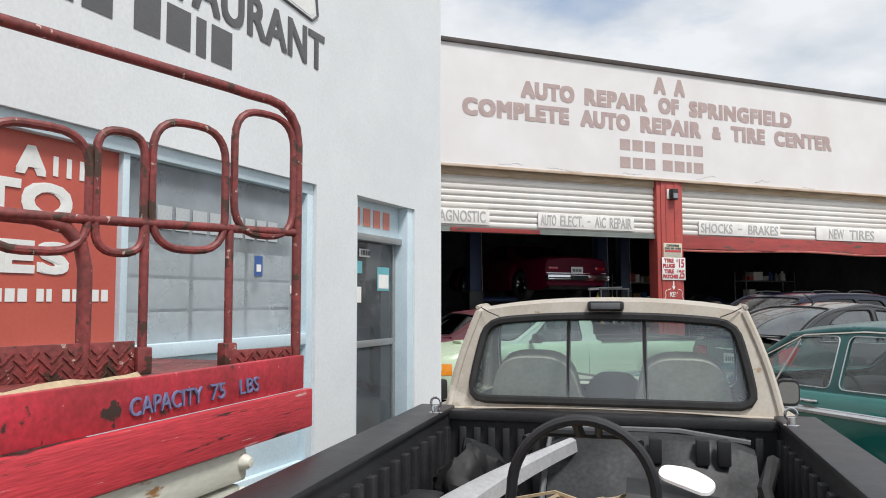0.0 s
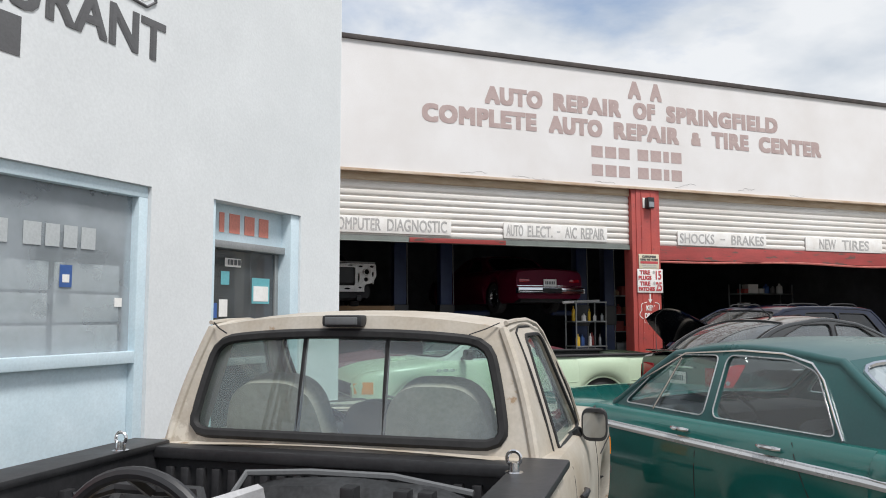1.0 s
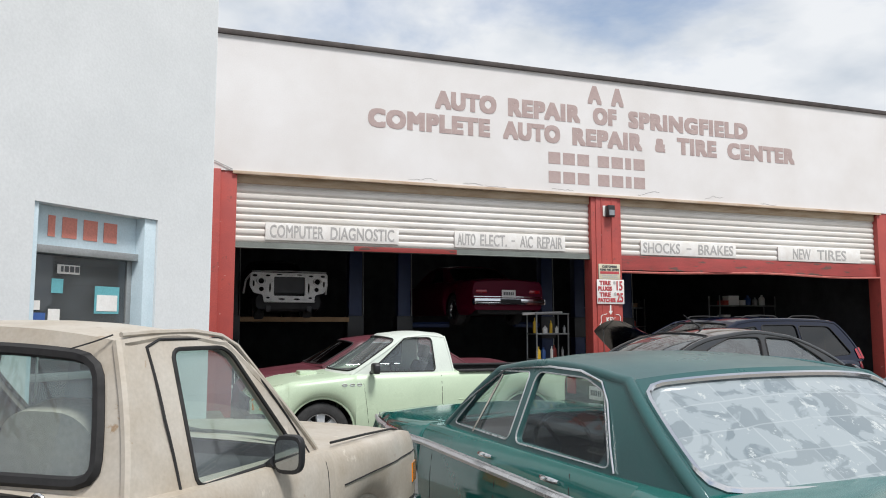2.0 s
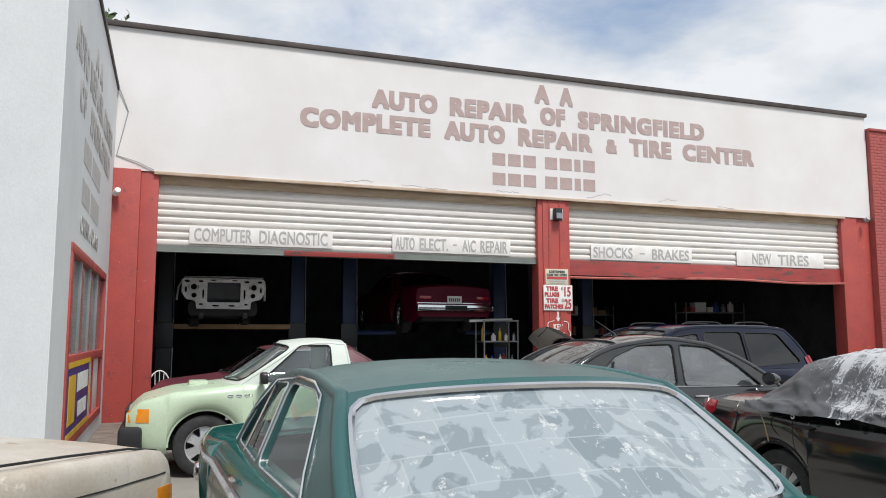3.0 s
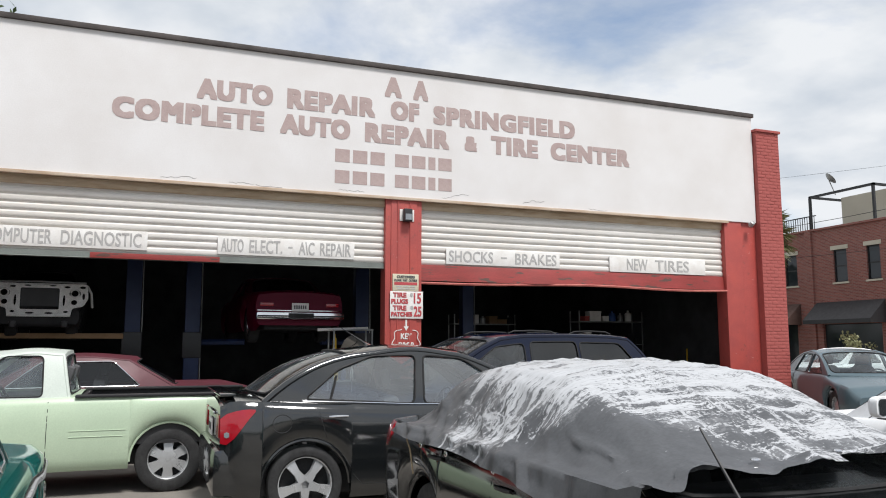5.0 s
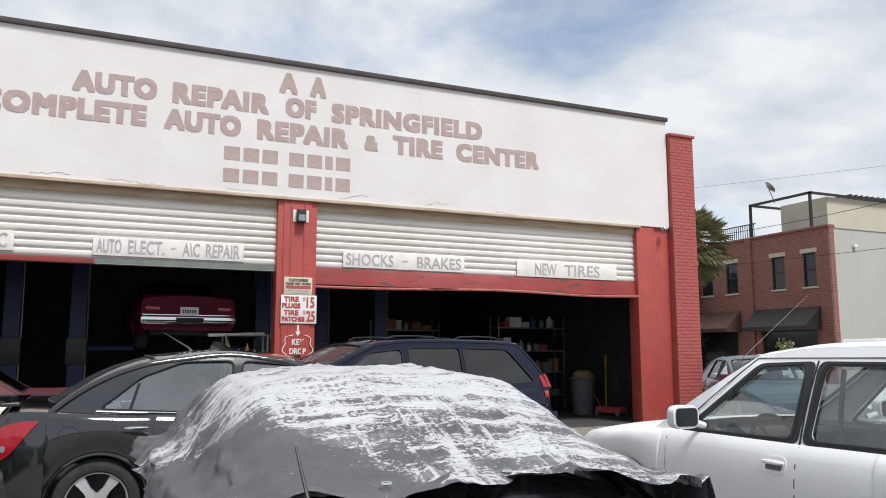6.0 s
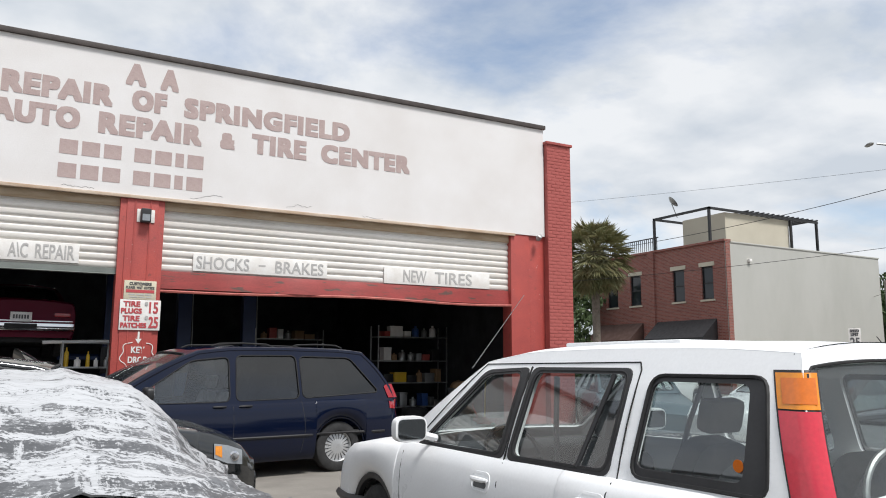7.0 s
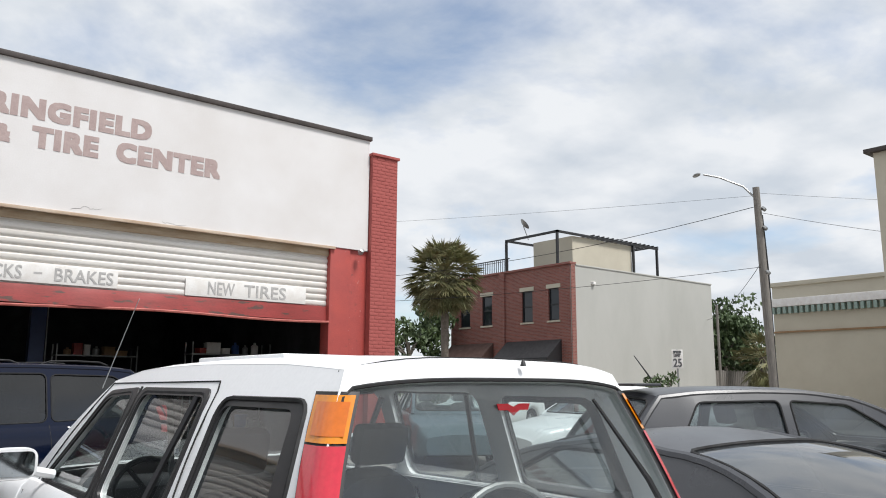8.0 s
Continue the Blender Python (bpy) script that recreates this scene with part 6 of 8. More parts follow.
bmesh.ops.solidify(bm, geom=bm.faces[:], thickness=0.004)
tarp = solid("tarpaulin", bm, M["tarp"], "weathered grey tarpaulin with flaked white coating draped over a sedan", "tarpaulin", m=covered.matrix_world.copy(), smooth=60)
for u, v in ((0.35, 3.33), (-0.1, 3.30), (-0.45, 3.33)):
    part("eyelet", tube(bmesh.new(), [(u + 0.016 * math.cos(a), v + 0.012 * math.sin(a), prof(v) + 0.058) for a in np.linspace(0, 2 * math.pi, 12, endpoint=False)], 0.005, 5, True), M["chrome"], tarp)
for y in (1.35, 1.75, 2.35):
    part("eyelet", tube(bmesh.new(), [(0.985, y + 0.014 * math.cos(a), 0.935 + 0.014 * math.sin(a)) for a in np.linspace(0, 2 * math.pi, 12, endpoint=False)], 0.005, 5, True), M["chrome"], tarp)
part("tie_string", tube(bmesh.new(), [(0.97, 1.05, 0.98), (0.95, 0.98, 0.94), (0.93, 1.0, 0.86), (0.92, 1.03, 0.72)], 0.005, 5), M["straw"], tarp)

# minivan
for s in (-1, 1):
    patch(van, "tail_lamp", van_skin, [(0.0, 0.84, 1.0), (0.1, 0.82, 1.01), (0.2, 0.83, 1.0)], s, M["lamp_red"], 0.012)
    bm = bmesh.new()
    g = []
    for y, z0, z1 in ((0.10, 0.98, 1.17), (0.18, 0.98, 1.17), (0.25, 0.98, 1.14)):
        g.append([bm.verts.new((s * (van_side(y, z) + 0.012), y + 0.36 * (z - 1.0) - 0.03, z)) for z in np.linspace(z0, z1, 5)])
    for a, b in zip(g, g[1:]):
        for j in range(4):
            bm.faces.new((a[j], a[j + 1], b[j + 1], b[j]))
    bmesh.ops.solidify(bm, geom=bm.faces[:], thickness=0.02)
    part("tail_lamp_upper", bm, M["lamp_red"], van)
    for y0, y1 in ((0.85, 1.65), (1.9, 2.75)):
        x = 0.62
        part("roof_rail", tube(bmesh.new(), [(s * x, y0, 1.675), (s * x, y0 + 0.10, 1.712), (s * x, (y0 + y1) / 2, 1.722), (s * x, y1 - 0.10, 1.712), (s * x, y1, 1.675)], 0.012, 6), M["rubber"], van)
part("rear_bumper", BX(-0.86, 0.86, -0.10, 0.10, 0.32, 0.62, bevel=0.06), navy, van)
bm = bmesh.new()
hood = []
for i in range(9):
    v = i / 8
    hood.append([bm.verts.new(pose(0, 4.22, 1.02, 44, 0, 0) @ Vector((u * (0.78 - 0.20 * v ** 3), (0.92 - 0.16 * u * u) * v, 0.09 * (1 - u * u) - 0.12 * v * v))) for u in np.linspace(-1, 1, 11)])
for a, b in zip(hood, hood[1:]):
    for j in range(10):
        bm.faces.new((a[j], a[j + 1], b[j + 1], b[j]))
bmesh.ops.solidify(bm, geom=bm.faces[:], thickness=0.03)
part("bonnet", bm, black, van, "raised bonnet")
part("bonnet_prop", tube(bmesh.new(), [(0.5, 4.7, 0.85), (0.45, 4.75, 1.5)], 0.006, 5), M["steel"], van)
# white sport utility vehicle
def crv_rear(z):
    h = max(0.0, (z - 0.99) / 0.508)
    return h, 0.04 + 0.18 * h


def corner_strip(s, z0, z1, inner, outer, lift, n=7):
    """A strip wrapped round the rear body corner, inner on the tailgate, outer on the flank."""
    bm = bmesh.new()
    g = []
    for z in np.linspace(z0, z1, n):
        h, yr_ = crv_rear(z)
        xs_ = crv_side(max(0.06, yr_), max(z, 0.99))
        g.append([bm.verts.new(p) for p in ((s * (xs_ - inner), yr_ - 0.022 - lift, z), (s * (xs_ - 0.018), yr_ - 0.016 - lift, z), (s * (xs_ + 0.004 + lift * 0.6), yr_ + 0.006 - lift * 0.6, z), (s * (xs_ + 0.008 + lift), yr_ + 0.03, z), (s * (xs_ + 0.006 + lift), yr_ + outer, z))])
    for a, b in zip(g, g[1:]):
        for j in range(4):
            bm.faces.new((a[j], a[j + 1], b[j + 1], b[j]))
    bmesh.ops.solidify(bm, geom=bm.faces[:], thickness=0.02)
    return bm


for s in (-1, 1):
    part("lamp_housing", corner_strip(s, 0.88, 1.446, 0.052, 0.108, 0.0), M["plastic"], crv, "black tail lamp surround")
    part("turn_lamp", corner_strip(s, 1.318, 1.437, 0.040, 0.098, 0.004), M["lamp_amber"], crv)
    part("turn_lens", corner_strip(s, 1.335, 1.42, 0.026, 0.076, 0.0065), M["lamp_orange"], crv)
    part("tail_lamp", corner_strip(s, 1.02, 1.312, 0.040, 0.098, 0.004), M["lamp_bright"], crv)
    part("reverse_lamp", corner_strip(s, 0.90, 1.014, 0.040, 0.098, 0.004), M["lamp_clear"], crv)
    pts = []
    for u in np.linspace(1.0, 0.0, 9):
        pts.append((s * u * (crv_side(0.25, 1.50) + 0.001), 0.245 - 0.035 * (1 - u * u), 1.499 + 0.046 * (1 - u ** 3.6)))
    part("tailgate_seam", tube(bmesh.new(), pts, 0.0025, 4), M["rubber"], crv)
part("rear_bumper", BX(-0.8, 0.8, -0.10, 0.08, 0.36, 0.62, bevel=0.05), M["grey_plastic"], crv)
part("washer_nozzle", lathe(bmesh.new(), [(0.001, 0.02), (0.006, 0.014), (0.010, 0.0)], pose(0.05, 0.155, 1.522), 10), M["plastic"], crv)
part("wiper", tube(bmesh.new(), [(0.52, -0.02, 1.05), (0.46, 0.01, 1.17), (0.41, 0.055, 1.27), (0.33, 0.12, 1.42)], [0.012, 0.011, 0.008, 0.006], 6), M["plastic"], crv)
bm = bmesh.new()
panel(bm, [(-0.085, 0.012), (-0.03, 0.012), (0, 0.0), (0.03, 0.012), (0.085, 0.012), (0.075, -0.012), (0.03, -0.012), (0, -0.032), (-0.03, -0.012), (-0.075, -0.012)], [], lambda a, b, d: Vector((-0.01 + a * 0.8, 0.14 - d, 1.40 + b * 0.8)), 0.003)
part("winged_sticker", bm, M["lamp_red"], crv)
part("antenna", tube(bmesh.new(), [(-0.60, 2.30, 1.44), (-0.637, 1.73, 1.81)], [0.003, 0.0015], 5), M["steel"], crv)


def crv_strip(s, quad, hole, out, nm, lbl=""):
    bm = bmesh.new()
    panel(bm, rounded(quad, 0.05), [rounded(hole, 0.045)] if hole else [], lambda a, b, d: Vector((s * (crv_side(a, b) + out - d), a, b)), 0.012)
    part(nm, bm, M["plastic"], crv, lbl)


for s in (-1, 1):
    part("window_bar", tube(bmesh.new(), [(s * (crv_side(1.18, 1.03) + 0.002), 1.18, 1.03), (s * (crv_side(1.13, 1.43) + 0.002), 1.09, 1.42)], 0.012, 5), M["plastic"], crv)
    crv_strip(s, [(0.975, 1.012), (1.705, 1.002), (1.695, 1.448), (0.975, 1.448)], [(1.005, 1.04), (1.66, 1.03), (1.645, 1.42), (1.005, 1.42)], 0.006, "window_border", "black rubber window surround")
    crv_strip(s, [(1.735, 1.002), (2.68, 0.985), (2.115, 1.432), (1.715, 1.448)], [(1.785, 1.03), (2.585, 1.015), (2.085, 1.402), (1.775, 1.418)], 0.006, "window_border", "black rubber window surround")
    crv_strip(s, [(0.215, 1.015), (0.885, 1.015), (0.885, 1.435), (0.29, 1.435)], [(0.345, 1.065), (0.845, 1.065), (0.845, 1.395), (0.385, 1.395)], -0.002, "window_border", "black printed glass border")
    part("pillar_gap", tube(bmesh.new(), [(s * (crv_side(1.72, z) + 0.004), 1.72 - 0.015 * (z - 1.0) / 0.45, z) for z in (0.995, 1.15, 1.3, 1.45)], 0.005, 4), M["rubber"], crv)
    for pts in ([(2.74, 0.985), (2.145, 1.462), (0.955, 1.472), (0.935, 1.44), (0.925, 0.99)],):
        loop = [(s * (crv_side(a, b) + 0.001), a, b) for (a0, b0), (a1, b1) in zip(pts, pts[1:]) for a, b in [(a0 + (a1 - a0) * t, b0 + (b1 - b0) * t) for t in np.linspace(0, 1, 7)[:-1]]]
        part("door_seam", tube(bmesh.new(), loop + [(s * (crv_side(*pts[-1]) + 0.001), *pts[-1])], 0.0035, 4), M["rubber"], crv)
for s in (-1, 1):
    for y, z in ((1.85, 0.885), (1.0, 0.905)):
        bm = bmesh.new()
        panel(bm, rounded(rect(y - 0.085, y + 0.085, z - 0.05, z + 0.05), 0.045, 6), [rounded(rect(y - 0.074, y + 0.074, z - 0.040, z + 0.040), 0.038, 6)], lambda a, b, d: crv_skin(a, b, s, 0.003 - d), 0.008)
        part("handle_bezel", bm, white, crv)
        part("handle_cup", panel(bmesh.new(), rounded(rect(y - 0.055, y + 0.055, z - 0.026, z + 0.004), 0.015, 5), [], lambda a, b, d: crv_skin(a, b, s, 0.0035 - d), 0.004), M["grey_plastic"], crv)
# cargo behind the rear glass, and the roof's raised panel
wheel_m = pose(12.43, 2.0, 0.925, 78, 0, -8)
bm = tube(bmesh.new(), [wheel_m @ Vector((0.225 * math.cos(a), 0.225 * math.sin(a), 0)) for a in np.linspace(0, 2 * math.pi, 36, endpoint=False)], 0.013, 8, True)
tube(bm, [wheel_m @ Vector((-0.22, 0, 0)), wheel_m @ Vector((-0.06, -0.02, -0.02)), wheel_m @ Vector((0.06, -0.02, -0.02)), wheel_m @ Vector((0.22, 0, 0))], [0.016, 0.03, 0.03, 0.016], 8)
tube(bm, [wheel_m @ Vector((0, -0.02, -0.02)), wheel_m @ Vector((0, -0.22, 0))], 0.02, 8)
cargo = part("cargo_floor", BX(-0.62, 0.62, 0.12, 0.72, 0.60, 0.80, bevel=0.03), M["trim_black"], crv, "black cargo cover")
solid("steering_wheel", bm, M["steel"], "loose grey steering wheel standing in the cargo space", "steering wheel")
part("sunroof_panel", BX(-0.36, 0.36, 0.95, 1.75, 1.549, 1.572, bevel=0.010), white, crv)
for s in (-1, 1):
    part("seat_belt", tube(bmesh.new(), [(s * 0.52, 1.62, 1.40), (s * 0.47, 1.70, 1.15), (s * 0.40, 1.78, 0.80)], 0.014, 4), M["grey_plastic"], crv)
part("window_sticker", lathe(bmesh.new(), [(0.001, 0.002), (0.022, 0.002), (0.022, 0.0)], pose(-crv_side(0.38, 1.12) + 0.012, 0.38, 1.12, 0, -90, 0), 16), M["lamp_orange"], crv)
# hatchback spoiler
part("roof_spoiler", BX(-0.5, 0.5, 0.40, 0.62, 1.455, 1.478, bevel=0.010), grey, hatch)
part("antenna", tube(bmesh.new(), [(0, 0.75, 1.52), (0, 0.6, 1.72)], [0.008, 0.004], 5), M["plastic"], hatch)

# ---- red lift platform with guard rail ----
LM = pose(0.64, 2.755, 0, 0, 0, 49)  # local x runs back along the platform as negative
lift = thing("lift_platform", "red steel lift platform with rusty guard rails", "lift", LM)
bm = BX(-3.2, 0.0, 0.0, 0.03, 1.10, 1.235, bevel=0.006)
part("lower_beam", bm, M["lift_plank"], lift, "scuffed red painted plank with cracked grain")
bm = BX(-3.2, -0.03, 0.02, 0.05, 1.237, 1.355, bevel=0.005)
part("upper_beam", bm, M["lift_red"], lift)
part("deck", BX(-3.2, -0.04, 0.05, 0.95, 1.27, 1.33, bevel=0.005), M["rail_red"], lift, "rusty deck plate")
SKEW = pose(0, 0, 0, 0, 0, -20.5)  # the guard rail stands across the deck
part("toe_board", BX(-2.2, -0.66, 0.045, 0.055, 1.33, 1.43, bevel=0.003, m=SKEW), M["rail_red"], lift)
part("toe_board", BX(-0.31, -0.06, 0.045, 0.055, 1.33, 1.385, bevel=0.003, m=SKEW), M["rail_red"], lift)
bm = bmesh.new()
for i in range(62):
    for j in range(5):
        cx, cz = -2.0 + i * 0.032 + (0.016 if j % 2 else 0), 1.336 + j * 0.017
        a = 0.75 if (i + j) % 2 else -0.75
        if cx < -0.67 or (-0.30 < cx < -0.07 and j < 3):
            tube(bm, [SKEW @ Vector((cx + k * 0.011 * math.cos(a), 0.043, cz + k * 0.011 * math.sin(a))) for k in (-1, 1)], 0.0032, 4)
tagged(part("tread_pattern", bm, M["rail_red"], lift), kind="stuff")
M["cream"] = material("rust_streaked_cream_paint", (0.66, 0.66, 0.58), 0.5, var=0.1, scale=3, second=(0.55, 0.54, 0.45), amount=0.4, chips=(((0.30, 0.15, 0.05), 0.66, 6),), stretch=(0.5, 1, 1.6))
part("side_tank", BX(-3.2, -0.385, 0.02, 0.7, 0.995, 1.095, bevel=0.015), M["cream"], lift, "cream painted machine side")
part("lower_tank", BX(-3.2, -0.405, 0.03, 0.69, 0.45, 0.988, bevel=0.015), M["cream"], lift, "cream painted lower machine side")
rng = random.Random(15)
rows = []
for i in range(40):
    x = -2.6 + i * 0.045
    rows.append([(x, 0.045, 1.352 + rng.uniform(0, 0.004)), (x, 0.06, 1.362 + rng.uniform(-0.004, 0.008)), (x, 0.10 + rng.uniform(-0.03, 0.05), 1.345)])
bm = bmesh.new()
g = [[bm.verts.new(p) for p in r] for r in rows]
for a, b in zip(g, g[1:]):
    for j in range(2):
        bm.faces.new((a[j], a[j + 1], b[j + 1], b[j]))
bmesh.ops.solidify(bm, geom=bm.faces[:], thickness=0.006)
part("peeling_edge", bm, M["straw"], lift, "splintered pale wooden deck edge")
for z in (1.055, 0.955):
    part("bolt", lathe(bmesh.new(), [(0.001, 0.034), (0.014, 0.032), (0.022, 0.018), (0.026, 0.0)], pose(-0.415, 0.02, z, 90, 0, 0), 16), M["cream"], lift)
part("chassis", BX(-3.2, -0.4, 0.1, 0.65, 0.25, 0.46, bevel=0.02), M["trim_black"], lift)
for x in (-0.7, -2.7):
    part("castor", lathe(bmesh.new(), [(0.05, -0.06), (0.2, -0.06), (0.22, -0.04), (0.22, 0.04), (0.2, 0.06), (0.05, 0.06)], pose(x, 0.12, 0.22, 90, 0, 0), 24), M["tyre"], lift)
    part("castor", lathe(bmesh.new(), [(0.05, -0.06), (0.2, -0.06), (0.22, -0.04), (0.22, 0.04), (0.2, 0.06), (0.05, 0.06)], pose(x, 0.62, 0.22, 90, 0, 0), 24), M["tyre"], lift)


def rail(pts, r=0.018, nm="rail"):
    part(nm, tube(bmesh.new(), [SKEW @ Vector(p) for p in pts], r, 12), M["rail_red"], lift)


rail([(-3.1, 0.05, 2.36), (-1.45, 0.05, 2.308), (-0.34, 0.05, 2.268), (-0.26, 0.05, 2.262), (-0.17, 0.05, 2.26), (-0.12, 0.05, 2.25), (-0.075, 0.05, 2.22), (-0.05, 0.05, 2.18), (-0.04, 0.05, 2.12), (-0.04, 0.05, 1.33)], 0.0175, "top_rail")
rail([(-1.4, 0.05, 1.775), (-0.6, 0.05, 1.785), (-0.05, 0.05, 1.795)], 0.0145, "mid_rail")


def loop(x0, x1, z0, z1, y=0.05):
    pts = rounded([(x0, z0), (x1, z0), (x1, z1), (x0, z1)], 0.11, 6)
    part("guard_loop", tube(bmesh.new(), [SKEW @ Vector((a, y, b)) for a, b in pts], 0.013, 10, True), M["rail_red"], lift)


loop(-0.315, -0.06, 1.775, 2.205)
loop(-0.615, -0.35, 1.71, 2.115)
loop(-0.79, -0.64, 1.69, 2.053)
loop(-1.10, -0.81, 1.685, 2.03)
for x in (-0.33, -0.635):
    rail([(x, 0.05, 1.33), (x, 0.05, 1.80)], 0.014, "post")
    part("post_foot", BX(x - 0.024, x + 0.024, 0.03, 0.075, 1.33, 1.41, bevel=0.006, m=SKEW), M["rail_red"], lift)
rail([(-0.81, 0.06, 1.34), (-0.81, 0.06, 1.64), (-0.825, 0.06, 1.71), (-0.87, 0.06, 1.755), (-0.95, 0.06, 1.775), (-1.4, 0.06, 1.79)], 0.0205, "curved_post")
words("CAPACITY 75  LBS", LM @ Matrix.Translation((-0.92, 0.0185, 1.262)) @ pose(0, 0, 0, 90, 0, 0), 0.59, 0.046, M["letter_blue"], lift, 0.0005, "faded blue stencilled letters")

# ---- shop front details ----
bm = bmesh.new()
for i in range(3):
    for j in range(3):
        box(bm, -3.5 + i * 0.55, -3.0 + i * 0.55, 0.15, 0.17, 1.30 + j * 0.2, 1.48 + j * 0.2, 0.006)
part("inner_boards", bm, M["board"], win, "pale boards stacked behind the glass")
bars("window_lettering", CH @ Matrix.Translation((-3.35, 0.092, 1.97)) @ pose(0, 0, 0, 90, 0, 0), [0.12, 0.12, 0.13, 0.11, -0.04, 0.12, 0.1, 0.1, 0.11], 0.14, 0.03, material("etched_lettering", (0.5, 0.53, 0.54), 0.5), win, "worn pale bars of old lettering")
for s0, z0, w, h, mt in ((-2.42, 1.72, 0.09, 0.14, "sticker_blue"), (-2.40, 1.75, 0.05, 0.05, "board"), (-1.99, 1.60, 0.06, 0.06, "board")):
    part("sticker", BX(s0, s0 + w, 0.088 if mt == "board" else 0.090, 0.0915, z0, z0 + h), M[mt], win)
for s0, z0, w, h, mt in ((-0.82, 1.94, 0.2, 0.07, "board"), (-0.86, 1.79, 0.1, 0.11, "sticker_teal"), (-0.47, 1.64, 0.24, 0.22, "sticker_teal"), (-0.45, 1.66, 0.2, 0.13, "board"), (-1.02, 1.52, 0.12, 0.12, "sticker_blue"), (-0.88, 1.53, 0.1, 0.14, "board"), (-1.03, 1.66, 0.08, 0.07, "board"), (-1.0, 1.36, 0.09, 0.1, "board")):
    d = 0.160 if mt == "board" else 0.163
    part("sticker", BX(s0, s0 + w, d, d + 0.002, z0, z0 + h), M[mt], dr)
bars("number_bar", CH @ Matrix.Translation((-0.95, 0.117, 2.21)) @ pose(0, 0, 0, 90, 0, 0), [0.06, 0.13, 0.13, 0.13], 0.16, 0.06, M["letter_coral"], dr, "coral painted bars")
bars("number_bar", CH @ Matrix.Translation((-0.79, 0.157, 1.955)) @ pose(0, 0, 0, 90, 0, 0), [0.02, 0.035, 0.035, 0.035], 0.045, 0.012, M["letter_dark"], dr)
part("door_pull", tube(bmesh.new(), [tuple((-1.0, 0.12, 1.0)), (-1.0, 0.09, 1.05), (-1.0, 0.09, 1.35), (-1.0, 0.12, 1.4)], 0.01, 6), M["steel"], dr)
for txt, s0, s1, z0, z1 in (("TO", -4.47, -3.97, 1.95, 2.12), ("ES", -4.34, -3.98, 1.69, 1.83), ("A", -4.27, -4.13, 2.17, 2.29)):
    lettering("lettering", txt, CH @ Matrix.Translation((s0, 0.083, z0)) @ pose(0, 0, 0, 90, 0, 0), s1 - s0, z1 - z0, M["letter_white"], win, 0.014, "white painted letters")
bars("letter_bar", CH @ Matrix.Translation((-4.075, 0.083, 2.17)) @ pose(0, 0, 0, 90, 0, 0), [0.03, 0.03, 0.03], 0.10, 0.05, M["letter_white"], win)
bars("address_bar", CH @ Matrix.Translation((-4.38, 0.083, 1.545)) @ pose(0, 0, 0, 90, 0, 0), [0.05, 0.05, 0.05, -0.02, 0.04, 0.03, -0.03, 0.045, 0.045, 0.045, 0.045, 0.045], 0.062, 0.016, M["letter_white"], win, "white painted bars")
# white outline mark over the lettering
bm = tube(bmesh.new(), [cmap(s, z, -0.004) for s, z in ((-2.9, 3.80), (-2.4, 3.745), (-1.88, 3.70), (-1.80, 3.76), (-1.83, 3.95), (-1.95, 4.1))], 0.012, 5)
part("mark_outline", bm, M["letter_dark"], shop)
part("sign_mark", panel(bmesh.new(), [(-2.9, 3.83), (-1.9, 3.73), (-1.84, 3.77), (-1.86, 3.93), (-2.0, 4.1), (-2.9, 4.2)], [], lambda a, b, d: cmap(a, b, -0.003 + d), 0.002), M["letter_white"], shop)

# side wall: window band, poster, lettering
sw_ = thing("window_2", "red framed shop window band over white panels", "window", kind="structure")


def spart(name, y0, y1, z0, z1, d0, d1, mat, label="", parent=None):
    return part(name, BX(3.10 - d1, 3.10 - d0, y0, y1, z0, z1, bevel=0.004), mat, parent or sw_, label)


spart("frame_top", 8.6, 12.95, 2.34, 2.44, -0.02, 0.1, M["red"])
spart("frame_end", 12.85, 12.95, 0.36, 2.34, -0.02, 0.1, M["red"])
spart("frame_end", 8.6, 8.7, 0.36, 2.34, -0.02, 0.1, M["red"])
spart("mid_rail", 8.7, 12.85, 1.20, 1.31, -0.02, 0.1, M["red"])
spart("sill", 8.7, 12.85, 0.36, 0.46, -0.02, 0.1, M["red"])
for k in range(4):
    y0 = 8.7 + k * 1.0375
    if k:
        spart("mullion", y0 - 0.02, y0 + 0.02, 1.31, 2.34, 0.0, 0.06, M["steel"])
        spart("lower_mullion", y0 - 0.03, y0 + 0.03, 0.46, 1.20, 0.01, 0.08, M["red"])
    pn = spart("pane", y0 + 0.02, y0 + 1.017, 1.31, 2.34, 0.03, 0.036, M["glass_green"])
    pn.visible_shadow = False
    spart("lower_board", y0 + 0.03, y0 + 1.0, 0.46, 1.20, 0.03, 0.05, M["board"])
spart("blind", 8.7, 12.85, 1.31, 2.34, 0.10, 0.12, M["red"], "red board behind the glass")
ps = thing("poster", "purple and yellow service poster on the side wall", "poster")
part("sheet", BX(3.106, 3.118, 8.75, 11.05, 0.42, 1.28), M["poster_blue"], ps)
for y0, y1, z0, z1 in ((8.75, 11.05, 1.18, 1.24), (8.75, 11.05, 0.46, 0.52), (10.93, 10.99, 0.52, 1.18), (8.85, 9.45, 0.60, 1.10)):
    part("border", BX(3.118, 3.122, y0, y1, z0, z1), M["poster_yellow"], ps)
bars("poster_bar", Matrix.Translation((3.120, 9.62, 0.90)) @ pose(0, 0, 0, 0, 0, 90) @ pose(0, 0, 0, 90, 0, 0), [0.14] * 7, 0.2, 0.03, M["letter_white"], ps)
